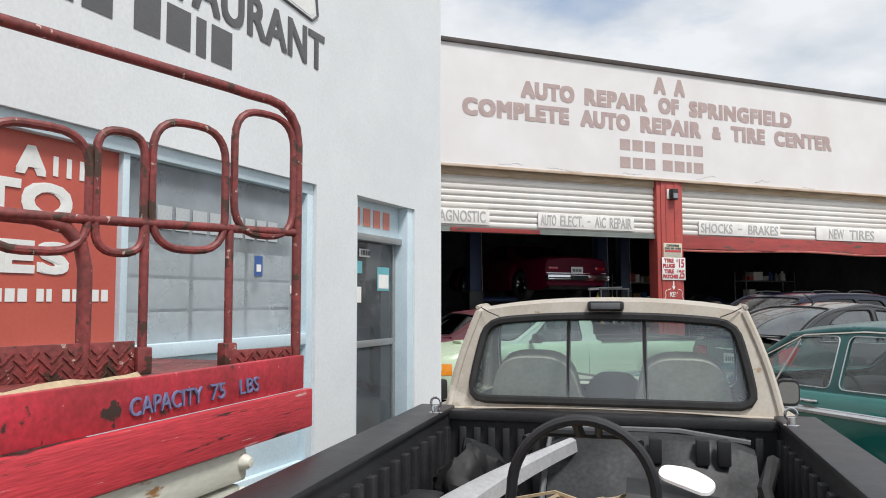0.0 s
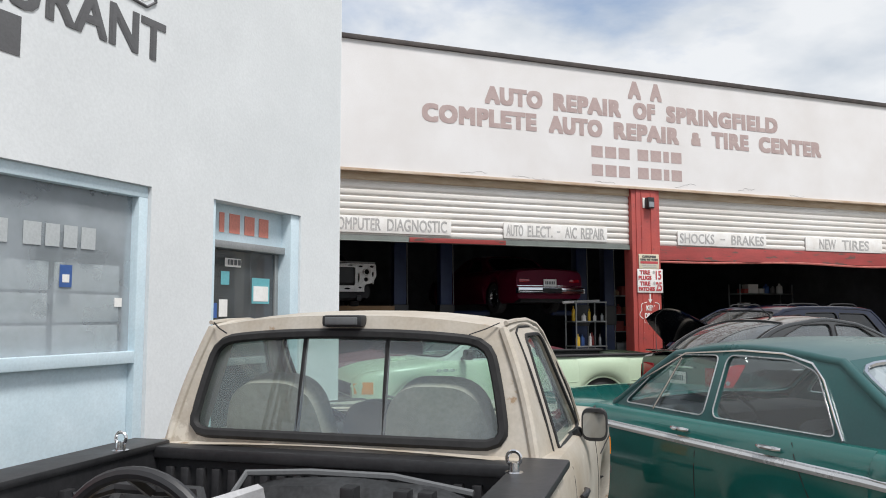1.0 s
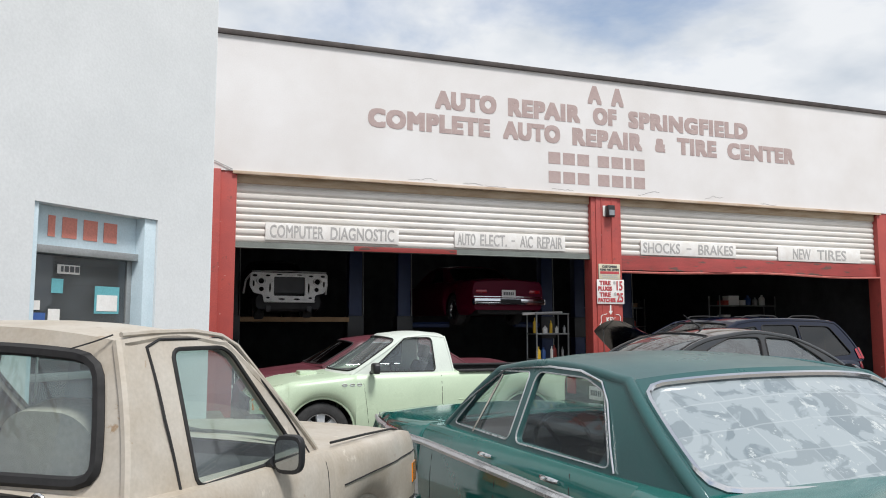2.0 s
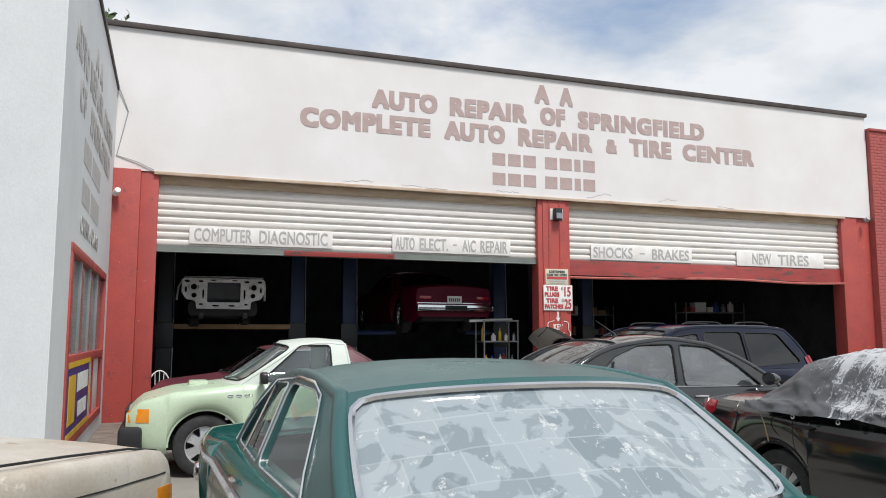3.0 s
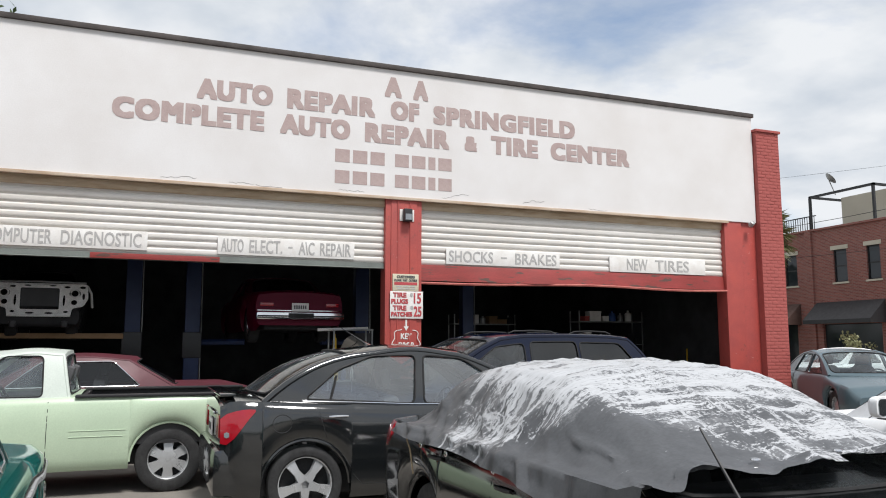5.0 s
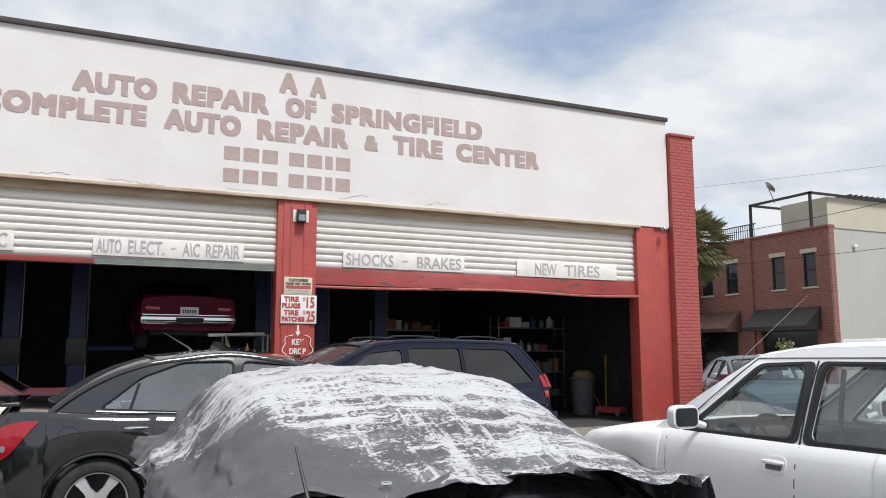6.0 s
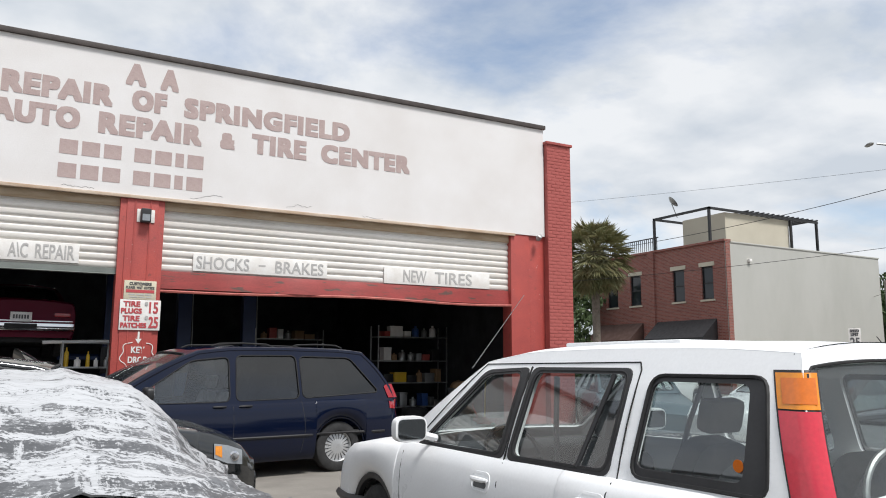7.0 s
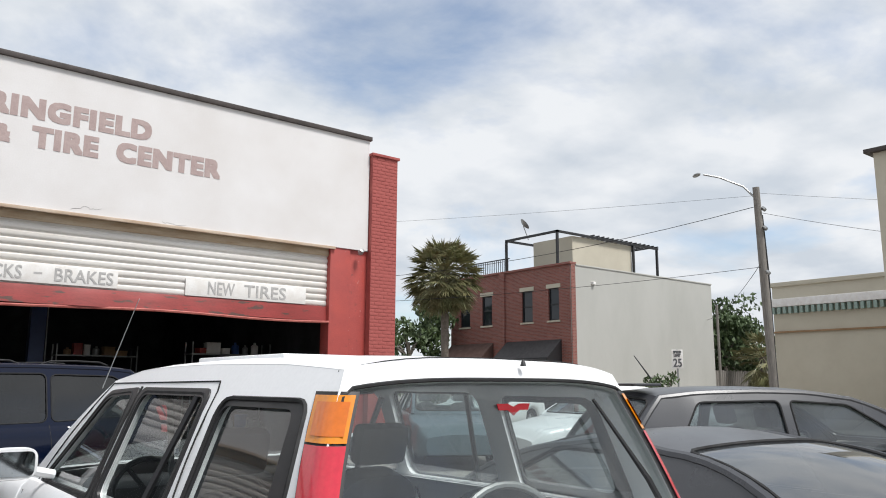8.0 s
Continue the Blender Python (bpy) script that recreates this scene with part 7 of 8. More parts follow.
bars("poster_bar", Matrix.Translation((3.120, 9.75, 0.62)) @ pose(0, 0, 0, 0, 0, 90) @ pose(0, 0, 0, 90, 0, 0), [0.13] * 6, 0.17, 0.03, M["letter_white"], ps)


def on_side_wall(y, z):
    return Matrix.Translation((3.102, y, z)) @ pose(0, 0, 0, 0, 0, 90) @ pose(0, 0, 0, 90, 0, 0)


pale = material("faded_grey_lettering", (0.46, 0.45, 0.44), 0.8, var=0.1, scale=6, second=(0.55, 0.54, 0.53))
for txt, y0, y1, z0, z1 in (("A A", 10.1, 11.0, 4.72, 5.0), ("AUTO", 8.2, 9.35, 4.30, 4.62), ("REPAIR", 9.6, 11.25, 4.30, 4.62), ("CENTER", 11.45, 13.05, 4.30, 4.62), ("OF", 8.7, 9.25, 3.85, 4.15), ("SPRINGFIELD", 9.8, 12.75, 3.85, 4.15), ("OPEN 6 DAYS", 9.3, 11.4, 2.62, 2.82)):
    lettering("lettering", txt, on_side_wall(y0, z0), y1 - y0, z1 - z0, pale, side, 0.024 if z1 - z0 > 0.25 else 0.006, "faded grey painted letters")
for z0 in (3.40, 2.95):
    bars("number_bar", on_side_wall(9.3, z0), [0.24, 0.24, 0.24, -0.06, 0.24, 0.24, 0.2, 0.24], 0.27, 0.05, pale, side, "faded grey painted bars")
bm = BX(3.1, 3.62, 8.2, FY - 0.12, 0.0, 0.15, bevel=0.015)
solid("kerb", bm, M["concrete"], "stained concrete kerb along the side wall", "kerb", kind="structure")
cctv = thing("security_camera", "small white security camera on the red pilaster", "camera")
part("camera_body", lathe(bmesh.new(), [(0.001, 0.09), (0.045, 0.08), (0.055, 0.02), (0.05, -0.06), (0.001, -0.07)], pose(3.17, FY - 0.22, 3.80, 70, 0, 20), 16), M["board"], cctv)
part("bracket", tube(bmesh.new(), [(3.14, FY - 0.11, 3.84), (3.16, FY - 0.19, 3.82)], 0.015, 8), M["steel"], cctv)
solid("wall_cable", tube(bmesh.new(), [(3.14, FY - 0.03, 5.55), (3.28, FY - 0.01, 5.2), (3.2, FY - 0.01, 4.8), (3.13, FY - 0.01, 4.45), (3.45, FY - 0.02, 4.36), (3.72, FY - 0.02, 4.24)], 0.008, 5), M["steel"], "thin grey cable hanging across the wall corner", "cable")

# post fittings
fl = thing("flood_lamp", "small black flood lamp on the red post", "lamp")
part("base_plate", BX(11.06, 11.34, FY - 0.005, FY + 0.01, 3.78, 4.0, bevel=0.004), M["board"], fl)
part("housing", BX(11.11, 11.27, FY - 0.13, FY - 0.005, 3.76, 4.0, bevel=0.02), M["plastic"], fl)
part("lens", BX(11.13, 11.25, FY - 0.138, FY - 0.13, 3.79, 3.90), M["lamp_clear"], fl)
bl = thing("flood_lamp", "small pale lamp at the right door jamb", "lamp")
bl["label"] = "small pale lamp under the sign wall corner"
part("housing", lathe(bmesh.new(), [(0.001, 0.1), (0.05, 0.09), (0.06, 0.0), (0.03, -0.05)], pose(19.2, FY - 0.08, 4.15, 60, 0, 0), 14), M["steel"], bl)
ns = thing("notice_sign", "cream customer notice sign on the red post", "sign")
part("plate", BX(10.93, 11.43, FY - 0.012, FY + 0.008, 2.49, 2.80, bevel=0.004), material("cream_sign", (0.68, 0.62, 0.47), 0.5), ns)


def on_post(x, z, out=0.014):
    return Matrix.Translation((x, FY - out, z)) @ pose(0, 0, 0, 90, 0, 0)


lettering("lettering", "CUSTOMERS", on_post(11.01, 2.725), 0.34, 0.045, M["letter_dark"], ns, 0.003)
words("PLEASE WAIT OUTSIDE", on_post(10.96, 2.665), 0.44, 0.04, M["letter_dark"], ns, 0.002)
bars("notice_bar", on_post(10.96, 2.60), [0.44], 0.05, 0, M["letter_red"], ns)
bars("notice_bar", on_post(11.0, 2.56), [0.1, 0.12, 0.1], 0.02, 0.02, M["letter_grey"], ns)
bars("notice_bar", on_post(11.02, 2.52), [0.12, 0.1, 0.08], 0.02, 0.02, M["letter_grey"], ns)
ts = thing("price_sign", "white hand painted tire price sign on the red post", "sign")
part("plate", BX(10.885, 11.515, FY - 0.012, FY + 0.008, 1.99, 2.485, bevel=0.004), M["board"], ts)
for txt, x0, x1, z0, z1 in (("TIRE", 10.94, 11.19, 2.375, 2.455), ("PLUGS", 10.91, 11.22, 2.26, 2.34), ("TIRE", 10.94, 11.19, 2.14, 2.22), ("PATCHES", 10.91, 11.30, 2.03, 2.105), ("$", 11.27, 11.31, 2.39, 2.45), ("15", 11.34, 11.47, 2.27, 2.45), ("$", 11.28, 11.32, 2.16, 2.22), ("25", 11.34, 11.48, 2.03, 2.21)):
    lettering("lettering", txt, on_post(x0, z0), x1 - x0, z1 - z0, M["letter_red"] if txt[0] != "$" else M["letter_grey"], ts, 0.006)
kd = thing("key_drop_mark", "white painted key drop arrow and cloud on the post", "painted mark")
part("arrow", panel(bmesh.new(), [(11.185, 1.97), (11.215, 1.97), (11.215, 1.85), (11.25, 1.85), (11.20, 1.77), (11.15, 1.85), (11.185, 1.85)], [], lambda a, b, d: Vector((a, FY + 0.006 + d, b)), 0.003), M["letter_white"], kd)
for a0, a1 in ((0.55, 2.6), (2.9, 3.4), (3.7, 5.9)):
    pts = [(11.20 + (0.25 + 0.025 * math.cos(7 * a)) * math.sin(a), FY + 0.006, 1.58 - (0.25 + 0.02 * math.cos(7 * a)) * -math.cos(a)) for a in np.linspace(a0, a1, 24)]
    part("cloud_line", tube(bmesh.new(), pts, 0.008, 5), M["letter_white"], kd)
lettering("lettering", "KEY", on_post(11.10, 1.62, -0.006), 0.2, 0.10, M["letter_white"], kd, 0.004)
lettering("lettering", "DROP", on_post(11.06, 1.46, -0.006), 0.28, 0.10, M["letter_white"], kd, 0.004)
part("slot", BX(11.15, 11.25, FY + 0.0, FY + 0.01, 1.40, 1.44), M["rubber"], kd)
for x in (11.03, 11.27):
    part("web_rib", BX(x - 0.012, x + 0.012, FY - 0.0, FY + 0.012, 0, 4.18), M["red"], post)

rng = random.Random(33)
for x0 in (6.9, 8.0, 8.45, 9.9, 11.9, 13.6, 15.1):
    pts, x, z = [], x0, 4.27
    for k in range(12):
        pts.append((x, FY - 0.001, z))
        x += rng.uniform(0.02, 0.07)
        z = min(4.42, max(4.24, z + rng.uniform(-0.025, 0.028)))
    part("paint_crack", tube(bmesh.new(), pts, 0.0025, 4), M["cap"], facade)

for s in (-1, 1):
    part("bonnet_seam", tube(bmesh.new(), [(s * 0.79, 3.30, 1.036), (s * 0.785, 3.7, 1.02), (s * 0.765, 4.1, 0.995), (s * 0.73, 4.34, 0.955)], 0.006, 5), M["rubber"], ranger)
    part("fender_crease", tube(bmesh.new(), [ranger_skin(y, 0.86, s, 0.001) for y in np.linspace(3.3, 4.3, 12)], 0.004, 5), M["rubber"], ranger)
part("grille", BX(-0.6, 0.6, 4.42, 4.47, 0.60, 0.80, bevel=0.01), M["plastic"], ranger)
part("wiper", tube(bmesh.new(), [(0.2, 3.36, 1.04), (-0.3, 3.36, 1.10)], 0.008, 5), M["plastic"], ranger)


# ---- inside the garage ----
def lift_post(x, y, mat, label):
    t = thing("car_lift", label, "car lift", pose(x, y, 0.012), group="car lifts")
    part("column", BX(-0.14, 0.14, -0.12, 0.12, 0, 3.9, bevel=0.01), mat, t)
    part("carriage", BX(-0.18, 0.18, -0.17, 0.17, 1.25, 1.75, bevel=0.02), M["plastic"], t)
    part("foot_plate", BX(-0.3, 0.3, -0.25, 0.25, 0, 0.03), mat, t)
    part("cable", tube(bmesh.new(), [(0.16, -0.1, 0.1), (0.17, -0.12, 1.9), (0.15, -0.1, 3.8)], 0.012, 5), M["steel"], t)
    return t


# Pale paint set near black to carry the shade inside the bay.
shade_dark_lift = material("shade_dark_lift_paint", (0.035, 0.038, 0.042), 0.5)
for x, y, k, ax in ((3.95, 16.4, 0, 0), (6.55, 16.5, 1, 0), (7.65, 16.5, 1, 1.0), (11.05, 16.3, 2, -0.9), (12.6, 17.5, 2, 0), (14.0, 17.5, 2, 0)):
    lp_ = lift_post(x, y, M["blue_lift"] if k else shade_dark_lift, ("pale car lift column, darkened for shade", "dark blue car lift column", "blue car lift column")[k])
    if ax:
        part("lift_arm", tube(bmesh.new(), [(0, 0, 1.55), (ax, -0.25, 1.56)], 0.06, 6), M["blue_lift"], lp_)
    if x < 4:
        part("runway", BX(0.1, 2.45, -0.1, 0.06, 1.62, 1.72, bevel=0.01), M["cardboard"], lp_)

candy = car_paint("candy_red_paint", (0.10, 0.002, 0.018), 0.35, coat=0.12)
classic, _, classic_skin, _ = car("sedan", "dark red classic sedan raised on a car lift", "car", (9.5, 14.95), (0, 0), 2, dict(
    L=5.2, W=0.88, paint=candy, top=[(0, 0.88), (0.04, 0.93), (0.5, 0.965), (3.4, 0.95), (5.0, 0.86), (5.2, 0.7)], soft=0.03, wheels=(1.15, 4.1, 0.34), plan=[(0, 0.93), (0.1, 0.96), (0.5, 0.99), (4.5, 1.0), (5.2, 0.85)],
    cabin=dict(belt=0.95, roof=1.36, cr=1.3, tr=1.9, tf=2.9, cf=3.6, windows=[[(1.7, 0.98), (2.5, 0.98), (2.5, 1.28), (2.05, 1.28)]]), glass=M["glass_dark"], rim=M["chrome"]), base=1.56)
part("rear_bumper", BX(-0.83, 0.83, -0.13, 0.03, 0.42, 0.56, bevel=0.04), M["chrome"], classic)
part("trim_band", BX(-0.8, 0.8, -0.02, 0.0, 0.585, 0.605, bevel=0.006), M["chrome"], classic)
part("bumper_insert", BX(-0.81, 0.81, -0.138, -0.10, 0.478, 0.503, bevel=0.006), M["rubber"], classic)
part("bumper_guard", BX(-0.24, 0.24, -0.142, -0.10, 0.455, 0.545, bevel=0.01), M["trim_black"], classic)
plate(classic, 0, -0.03, 0.66, 0.32, 0.16)
for s in (-1, 1):
    part("tail_lamp", BX(min(s * 0.5, s * 0.75), max(s * 0.5, s * 0.75), -0.02, 0.0, 0.67, 0.74, bevel=0.01), M["lamp_red"], classic)

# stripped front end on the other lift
# Body is near black to stand for the dark behind the pale support.
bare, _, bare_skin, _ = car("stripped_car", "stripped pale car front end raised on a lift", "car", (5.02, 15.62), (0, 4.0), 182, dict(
    L=3.95, W=0.66, paint=material("shade_black_body", (0.018, 0.018, 0.02), 0.7), top=[(0, 0.7), (0.1, 0.9), (2.9, 0.92), (3.1, 0.62), (3.95, 0.55)], wheels=(0.8, 3.1, 0.30), plan=[(0, 0.9), (0.2, 1.0), (3.6, 1.0), (4.0, 0.98)],
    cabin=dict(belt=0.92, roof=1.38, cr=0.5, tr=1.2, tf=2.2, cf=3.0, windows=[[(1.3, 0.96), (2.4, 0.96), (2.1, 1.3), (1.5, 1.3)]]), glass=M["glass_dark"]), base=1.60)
bm = bmesh.new()
support = rounded([(-0.50, 0.42), (0.50, 0.42), (0.52, 0.56), (0.70, 0.60), (0.78, 0.74), (0.76, 1.0), (-0.76, 1.0), (-0.78, 0.74), (-0.70, 0.60), (-0.52, 0.56)], 0.04)
openings = [rounded(rect(-0.31, 0.31, 0.54, 0.92), 0.03)]
for s in (-1, 1):
    for cx, cz, rx_, rz_ in ((0.56, 0.83, 0.095, 0.075), (0.55, 0.67, 0.05, 0.045), (0.68, 0.94, 0.05, 0.025), (0.43, 0.94, 0.05, 0.02), (0.385, 0.70, 0.02, 0.10), (0.70, 0.78, 0.022, 0.06), (0.42, 0.50, 0.04, 0.02), (0.15, 0.475, 0.07, 0.018), (0.2, 0.96, 0.06, 0.012)):
        openings.append([(s * cx + rx_ * math.cos(a), cz + rz_ * math.sin(a)) for a in np.linspace(0, 2 * math.pi, 14, endpoint=False)])
panel(bm, support, openings, lambda a, b, d: Vector((a, 4.02 - 0.10 * max(0, abs(a) - 0.4) - d, b)), 0.04)
primer = material("white_primer", (0.90, 0.90, 0.88), 0.5, var=0.15, scale=8, chips=(((0.12, 0.12, 0.12), 0.66, 9),))
part("radiator_support", bm, primer, bare, "white radiator support frame")
part("radiator", BX(-0.34, 0.34, 3.9, 3.95, 0.48, 0.94), M["plastic"], bare)
part("cross_tube", tube(bmesh.new(), [(-0.74, 4.0, 1.02), (0.0, 4.03, 1.03), (0.74, 4.0, 1.02)], 0.016, 6), M["steel"], bare)
part("lower_lip", tube(bmesh.new(), [(-0.5, 4.03, 0.43), (0.5, 4.03, 0.43)], 0.022, 6), primer, bare)
for s in (-1, 1):
    part("lamp_bracket", lathe(bmesh.new(), [(0.055, 0.02), (0.075, 0.03), (0.085, 0.0), (0.06, -0.03)], pose(s * 0.56, 4.0, 0.83, -90, 0, 0), 16), primer, bare)
    part("frame_horn", BX(min(s * 0.36, s * 0.46), max(s * 0.36, s * 0.46), 3.5, 3.98, 0.22, 0.34, bevel=0.02), M["plastic"], bare)
    part("inner_wing", tube(bmesh.new(), [(s * 0.76, 3.95, 0.96), (s * 0.82, 3.7, 0.85), (s * 0.84, 3.55, 0.6)], 0.022, 6), primer, bare)
# tool cart by the post
cart = thing("tool_cart", "cluttered steel tool cart beside the red post", "cart", pose(10.55, 15.2, 0.012))
for z in (0.25, 0.8, 1.35, 1.78):
    part("tray", BX(-0.4, 0.4, -0.25, 0.25, z, z + 0.03, bevel=0.006), M["steel"], cart)
for x in (-0.38, 0.38):
    for y in (-0.23, 0.23):
        part("leg", tube(bmesh.new(), [(x, y, 0.0), (x, y, 1.8)], 0.018, 6), M["steel"], cart)
rng = random.Random(11)
tools = [M["steel"], M["cardboard"], M["red"], M["board"], M["plastic"], M["sticker_blue"], M["poster_yellow"]]


def jar(x, y, z, r, h, mat, label, name="bottle", cat="bottle"):
    bm = lathe(bmesh.new(), [(0.001, 0), (r, 0), (r, h * 0.66), (r * 0.8, h * 0.76), (r * 0.35, h * 0.82), (r * 0.35, h), (0.001, h)], pose(x, y, z), 12)
    return solid(name, bm, mat, label, cat)


def crate(x, y, z, w, d, h, mat, label, a=0.0):
    t = thing("box", label, "box", pose(x, y, z, 0, 0, a))
    part("body", BX(-w / 2, w / 2, -d / 2, d / 2, 0, h, bevel=0.008), mat, t)
    part("lid_flap", BX(-w / 2 - 0.004, w / 2 + 0.004, -d / 2 - 0.004, d / 2 + 0.004, h * 0.86, h + 0.004, bevel=0.004), mat, t)
    return t


for z in (0.292, 0.842, 1.392):
    for k in range(5):
        jar(10.25 + k * 0.15 + rng.uniform(-0.03, 0.03), 15.1 + rng.uniform(-0.1, 0.15), z, rng.uniform(0.03, 0.055), rng.uniform(0.15, 0.34), rng.choice(tools), "workshop bottle on the tool cart")
solid("long_tool", tube(bmesh.new(), [(9.85, 14.98, 1.80), (10.9, 15.2, 1.84)], 0.03, 6), M["board"], "long pale tool lying on the cart top", "tool")

# storage racks and clutter in the right bay
def rack(x, y, w, label):
    t = thing("storage_rack", label, "rack", pose(x, y, 0.012), group="storage racks")
    for z in (0.35, 0.95, 1.5, 2.1):
        part("shelf", BX(0, w, -0.25, 0.25, z, z + 0.03), M["steel"], t)
    for a in (0.02, w - 0.02):
        for b in (-0.23, 0.23):
            part("upright", tube(bmesh.new(), [(a, b, 0), (a, b, 2.4)], 0.02, 4), M["steel"], t)
    return t


for rx, ry in ((17.4, 18.2), (15.2, 21.5)):
    rack(rx, ry, 2.0, "steel storage rack full of parts")
    for z in (0.395, 0.995, 1.545, 2.145):
        x = rx + 0.2
        while x < rx + 1.8:
            w = rng.uniform(0.12, 0.34)
            if rng.random() < 0.6:
                crate(x + w / 2, ry - 0.05, z, w, 0.3, rng.uniform(0.12, 0.34), rng.choice(tools), "parts box on the storage rack", rng.uniform(-8, 8))
            else:
                jar(x + w / 2, ry - 0.08, z, min(0.09, w / 2), rng.uniform(0.18, 0.32), rng.choice(tools), "workshop bottle on the storage rack")
            x += w + 0.04
bin_ = thing("waste_bin", "grey plastic waste bin full of rubbish", "bin", pose(18.86, 16.35, 0.012))
part("drum", lathe(bmesh.new(), [(0.001, 0.0), (0.24, 0.0), (0.30, 0.82), (0.33, 0.84), (0.32, 0.88), (0.28, 0.86), (0.24, 0.3)], Matrix.Identity(4), 24), M["grey_plastic"], bin_)
bm = bmesh.new()
bmesh.ops.create_icosphere(bm, subdivisions=3, radius=0.25, matrix=pose(0, 0, 0.9) @ Matrix.Diagonal((1, 1, 0.6, 1)))
for v in bm.verts:
    v.co += 0.06 * noise.noise_vector(v.co * 9)
part("rubbish", bm, M["cardboard"], bin_)
solid("broom_handle", tube(bmesh.new(), [(19.60, 16.45, 0.012), (19.66, 16.5, 1.42)], 0.02, 8), M["poster_yellow"], "yellow broom handle leaning on the garage side wall", "broom")
jk = thing("floor_jack", "red trolley jack on the garage floor", "jack", pose(19.25, 15.75, 0.012, 0, 0, 20))
part("frame", BX(-0.15, 0.15, -0.35, 0.35, 0.06, 0.2, bevel=0.02), M["letter_red"], jk)
part("handle", tube(bmesh.new(), [(0, 0.3, 0.18), (0, 0.75, 0.95)], 0.018, 6), M["letter_red"], jk)
for x in (-0.17, 0.17):
    for y in (-0.28, 0.28):
        part("roller", lathe(bmesh.new(), [(0.001, -0.02), (0.06, -0.02), (0.06, 0.02), (0.001, 0.02)], pose(x, y, 0.06, 0, 90, 0), 12), M["steel"], jk)
for k, (x, y) in enumerate(((16.3, 16.6), (16.35, 17.0), (17.9, 16.9))):
    bm = bmesh.new()
    for q in range(2):
        lathe(bm, [(0.19, 0.0), (0.29, 0.0), (0.33, 0.05), (0.33, 0.15), (0.29, 0.2), (0.19, 0.2), (0.17, 0.1), (0.19, 0.0)], pose(x, y, 0.02 + q * 0.205), 28)
    solid("tyre_stack", bm, M["tyre"], "stack of two worn black tyres on the floor", "tyre", group="tyre stacks")
for x, y in ((4.4, 15.0), (4.1, 15.6)):
    bm = lathe(bmesh.new(), [(0.19, 0.0), (0.29, 0.0), (0.33, 0.05), (0.33, 0.15), (0.29, 0.2), (0.19, 0.2), (0.17, 0.1), (0.19, 0.0)], pose(x, y, 0.34, 78, 0, 15), 28)
    solid("loose_tyre", bm, M["tyre"], "worn black tyre leaning inside the garage door", "tyre", group="loose tyres")
ch = thing("garden_chair", "pale round backed metal chair inside the garage", "chair", pose(3.95, 14.4, 0.012, 0, 0, 190))
part("seat", lathe(bmesh.new(), [(0.001, 0.43), (0.2, 0.43), (0.22, 0.45), (0.2, 0.47), (0.001, 0.47)], Matrix.Identity(4), 20), M["board"], ch)
part("back_hoop", tube(bmesh.new(), [(0.21 * math.cos(a), -0.18, 0.47 + 0.42 * math.sin(a)) for a in np.linspace(0, math.pi, 16)], 0.012, 6), M["board"], ch)
for k in range(5):
    part("back_rod", tube(bmesh.new(), [(-0.12 + k * 0.06, -0.18, 0.46), (-0.15 + k * 0.075, -0.18, 0.47 + 0.42 * math.sqrt(max(0.05, 1 - ((-0.15 + k * 0.075) / 0.21) ** 2)))], 0.007, 5), M["board"], ch)
for x in (-0.16, 0.16):
    for y in (-0.16, 0.16):
        part("leg", tube(bmesh.new(), [(x, y, 0.0), (x * 0.8, y * 0.8, 0.44)], 0.012, 6), M["board"], ch)


def tube_light(x, y, z):
    t = thing("ceiling_light", "fluorescent tube light under the garage ceiling", "light", pose(x, y, z), group="garage tube lights")
    part("tray", BX(-0.65, 0.65, -0.07, 0.07, 0.05, 0.1, bevel=0.01), M["board"], t)
    em = M.get("tube_glow")
    if em is None:
        em = bpy.data.materials.new("tube_glow")
        em.use_nodes = True
        b = em.node_tree.nodes["Principled BSDF"]
        b.inputs["Emission Color"].default_value, b.inputs["Emission Strength"].default_value = (0.95, 1, 1, 1), 5.0
        M["tube_glow"] = em
    part("tube", tube(bmesh.new(), [(-0.6, 0, 0.03), (0.6, 0, 0.03)], 0.02, 8), em, t)
    part("hanger", tube(bmesh.new(), [(-0.5, 0, 0.1), (-0.5, 0, 4.9 - z)], 0.004, 4), M["steel"], t)
    part("hanger", tube(bmesh.new(), [(0.5, 0, 0.1), (0.5, 0, 4.9 - z)], 0.004, 4), M["steel"], t)


tube_light(14.3, 19.5, 3.9)
tube_light(10.3, 22.0, 4.0)

# ---- across the street ----
bb = thing("brick_building", "two storey red brick building with a grey rendered side", "building")
part("wall", panel(bmesh.new(), rect(26.75, 36.4, 0, 7.6), [rect(y0, y1, 4.75, 6.45) for y0, y1 in ((34.64, 35.53), (32.72, 33.58), (29.47, 30.3), (27.54, 28.3))] + [rect(32.9, 35.9, 0.1, 2.7), rect(27.7, 31.2, 0.1, 2.6)], lambda a, b, d: Vector((40.3 + d, a, b)), 0.3), M["brick_far"], bb, smooth=0)
part("side_wall", BX(40.32, 53.1, 26.70, 26.95, 0, 7.55), M["grey_render"], bb, "plain pale grey rendered side wall", smooth=0)
part("rear_wall", BX(40.6, 53.1, 36.1, 36.4, 0, 7.5), M["grey_render"], bb, smooth=0)
part("corner_return", BX(40.30, 40.62, 26.66, 26.70, 0, 7.62), M["brick_far"], bb, smooth=0)
part("roof", BX(40.6, 53.1, 26.95, 36.1, 7.2, 7.3), M["dark"], bb, smooth=0)
part("parapet_cap", BX(40.2, 40.7, 26.65, 36.45, 7.6, 7.72, bevel=0.02), M["brick_far"], bb)
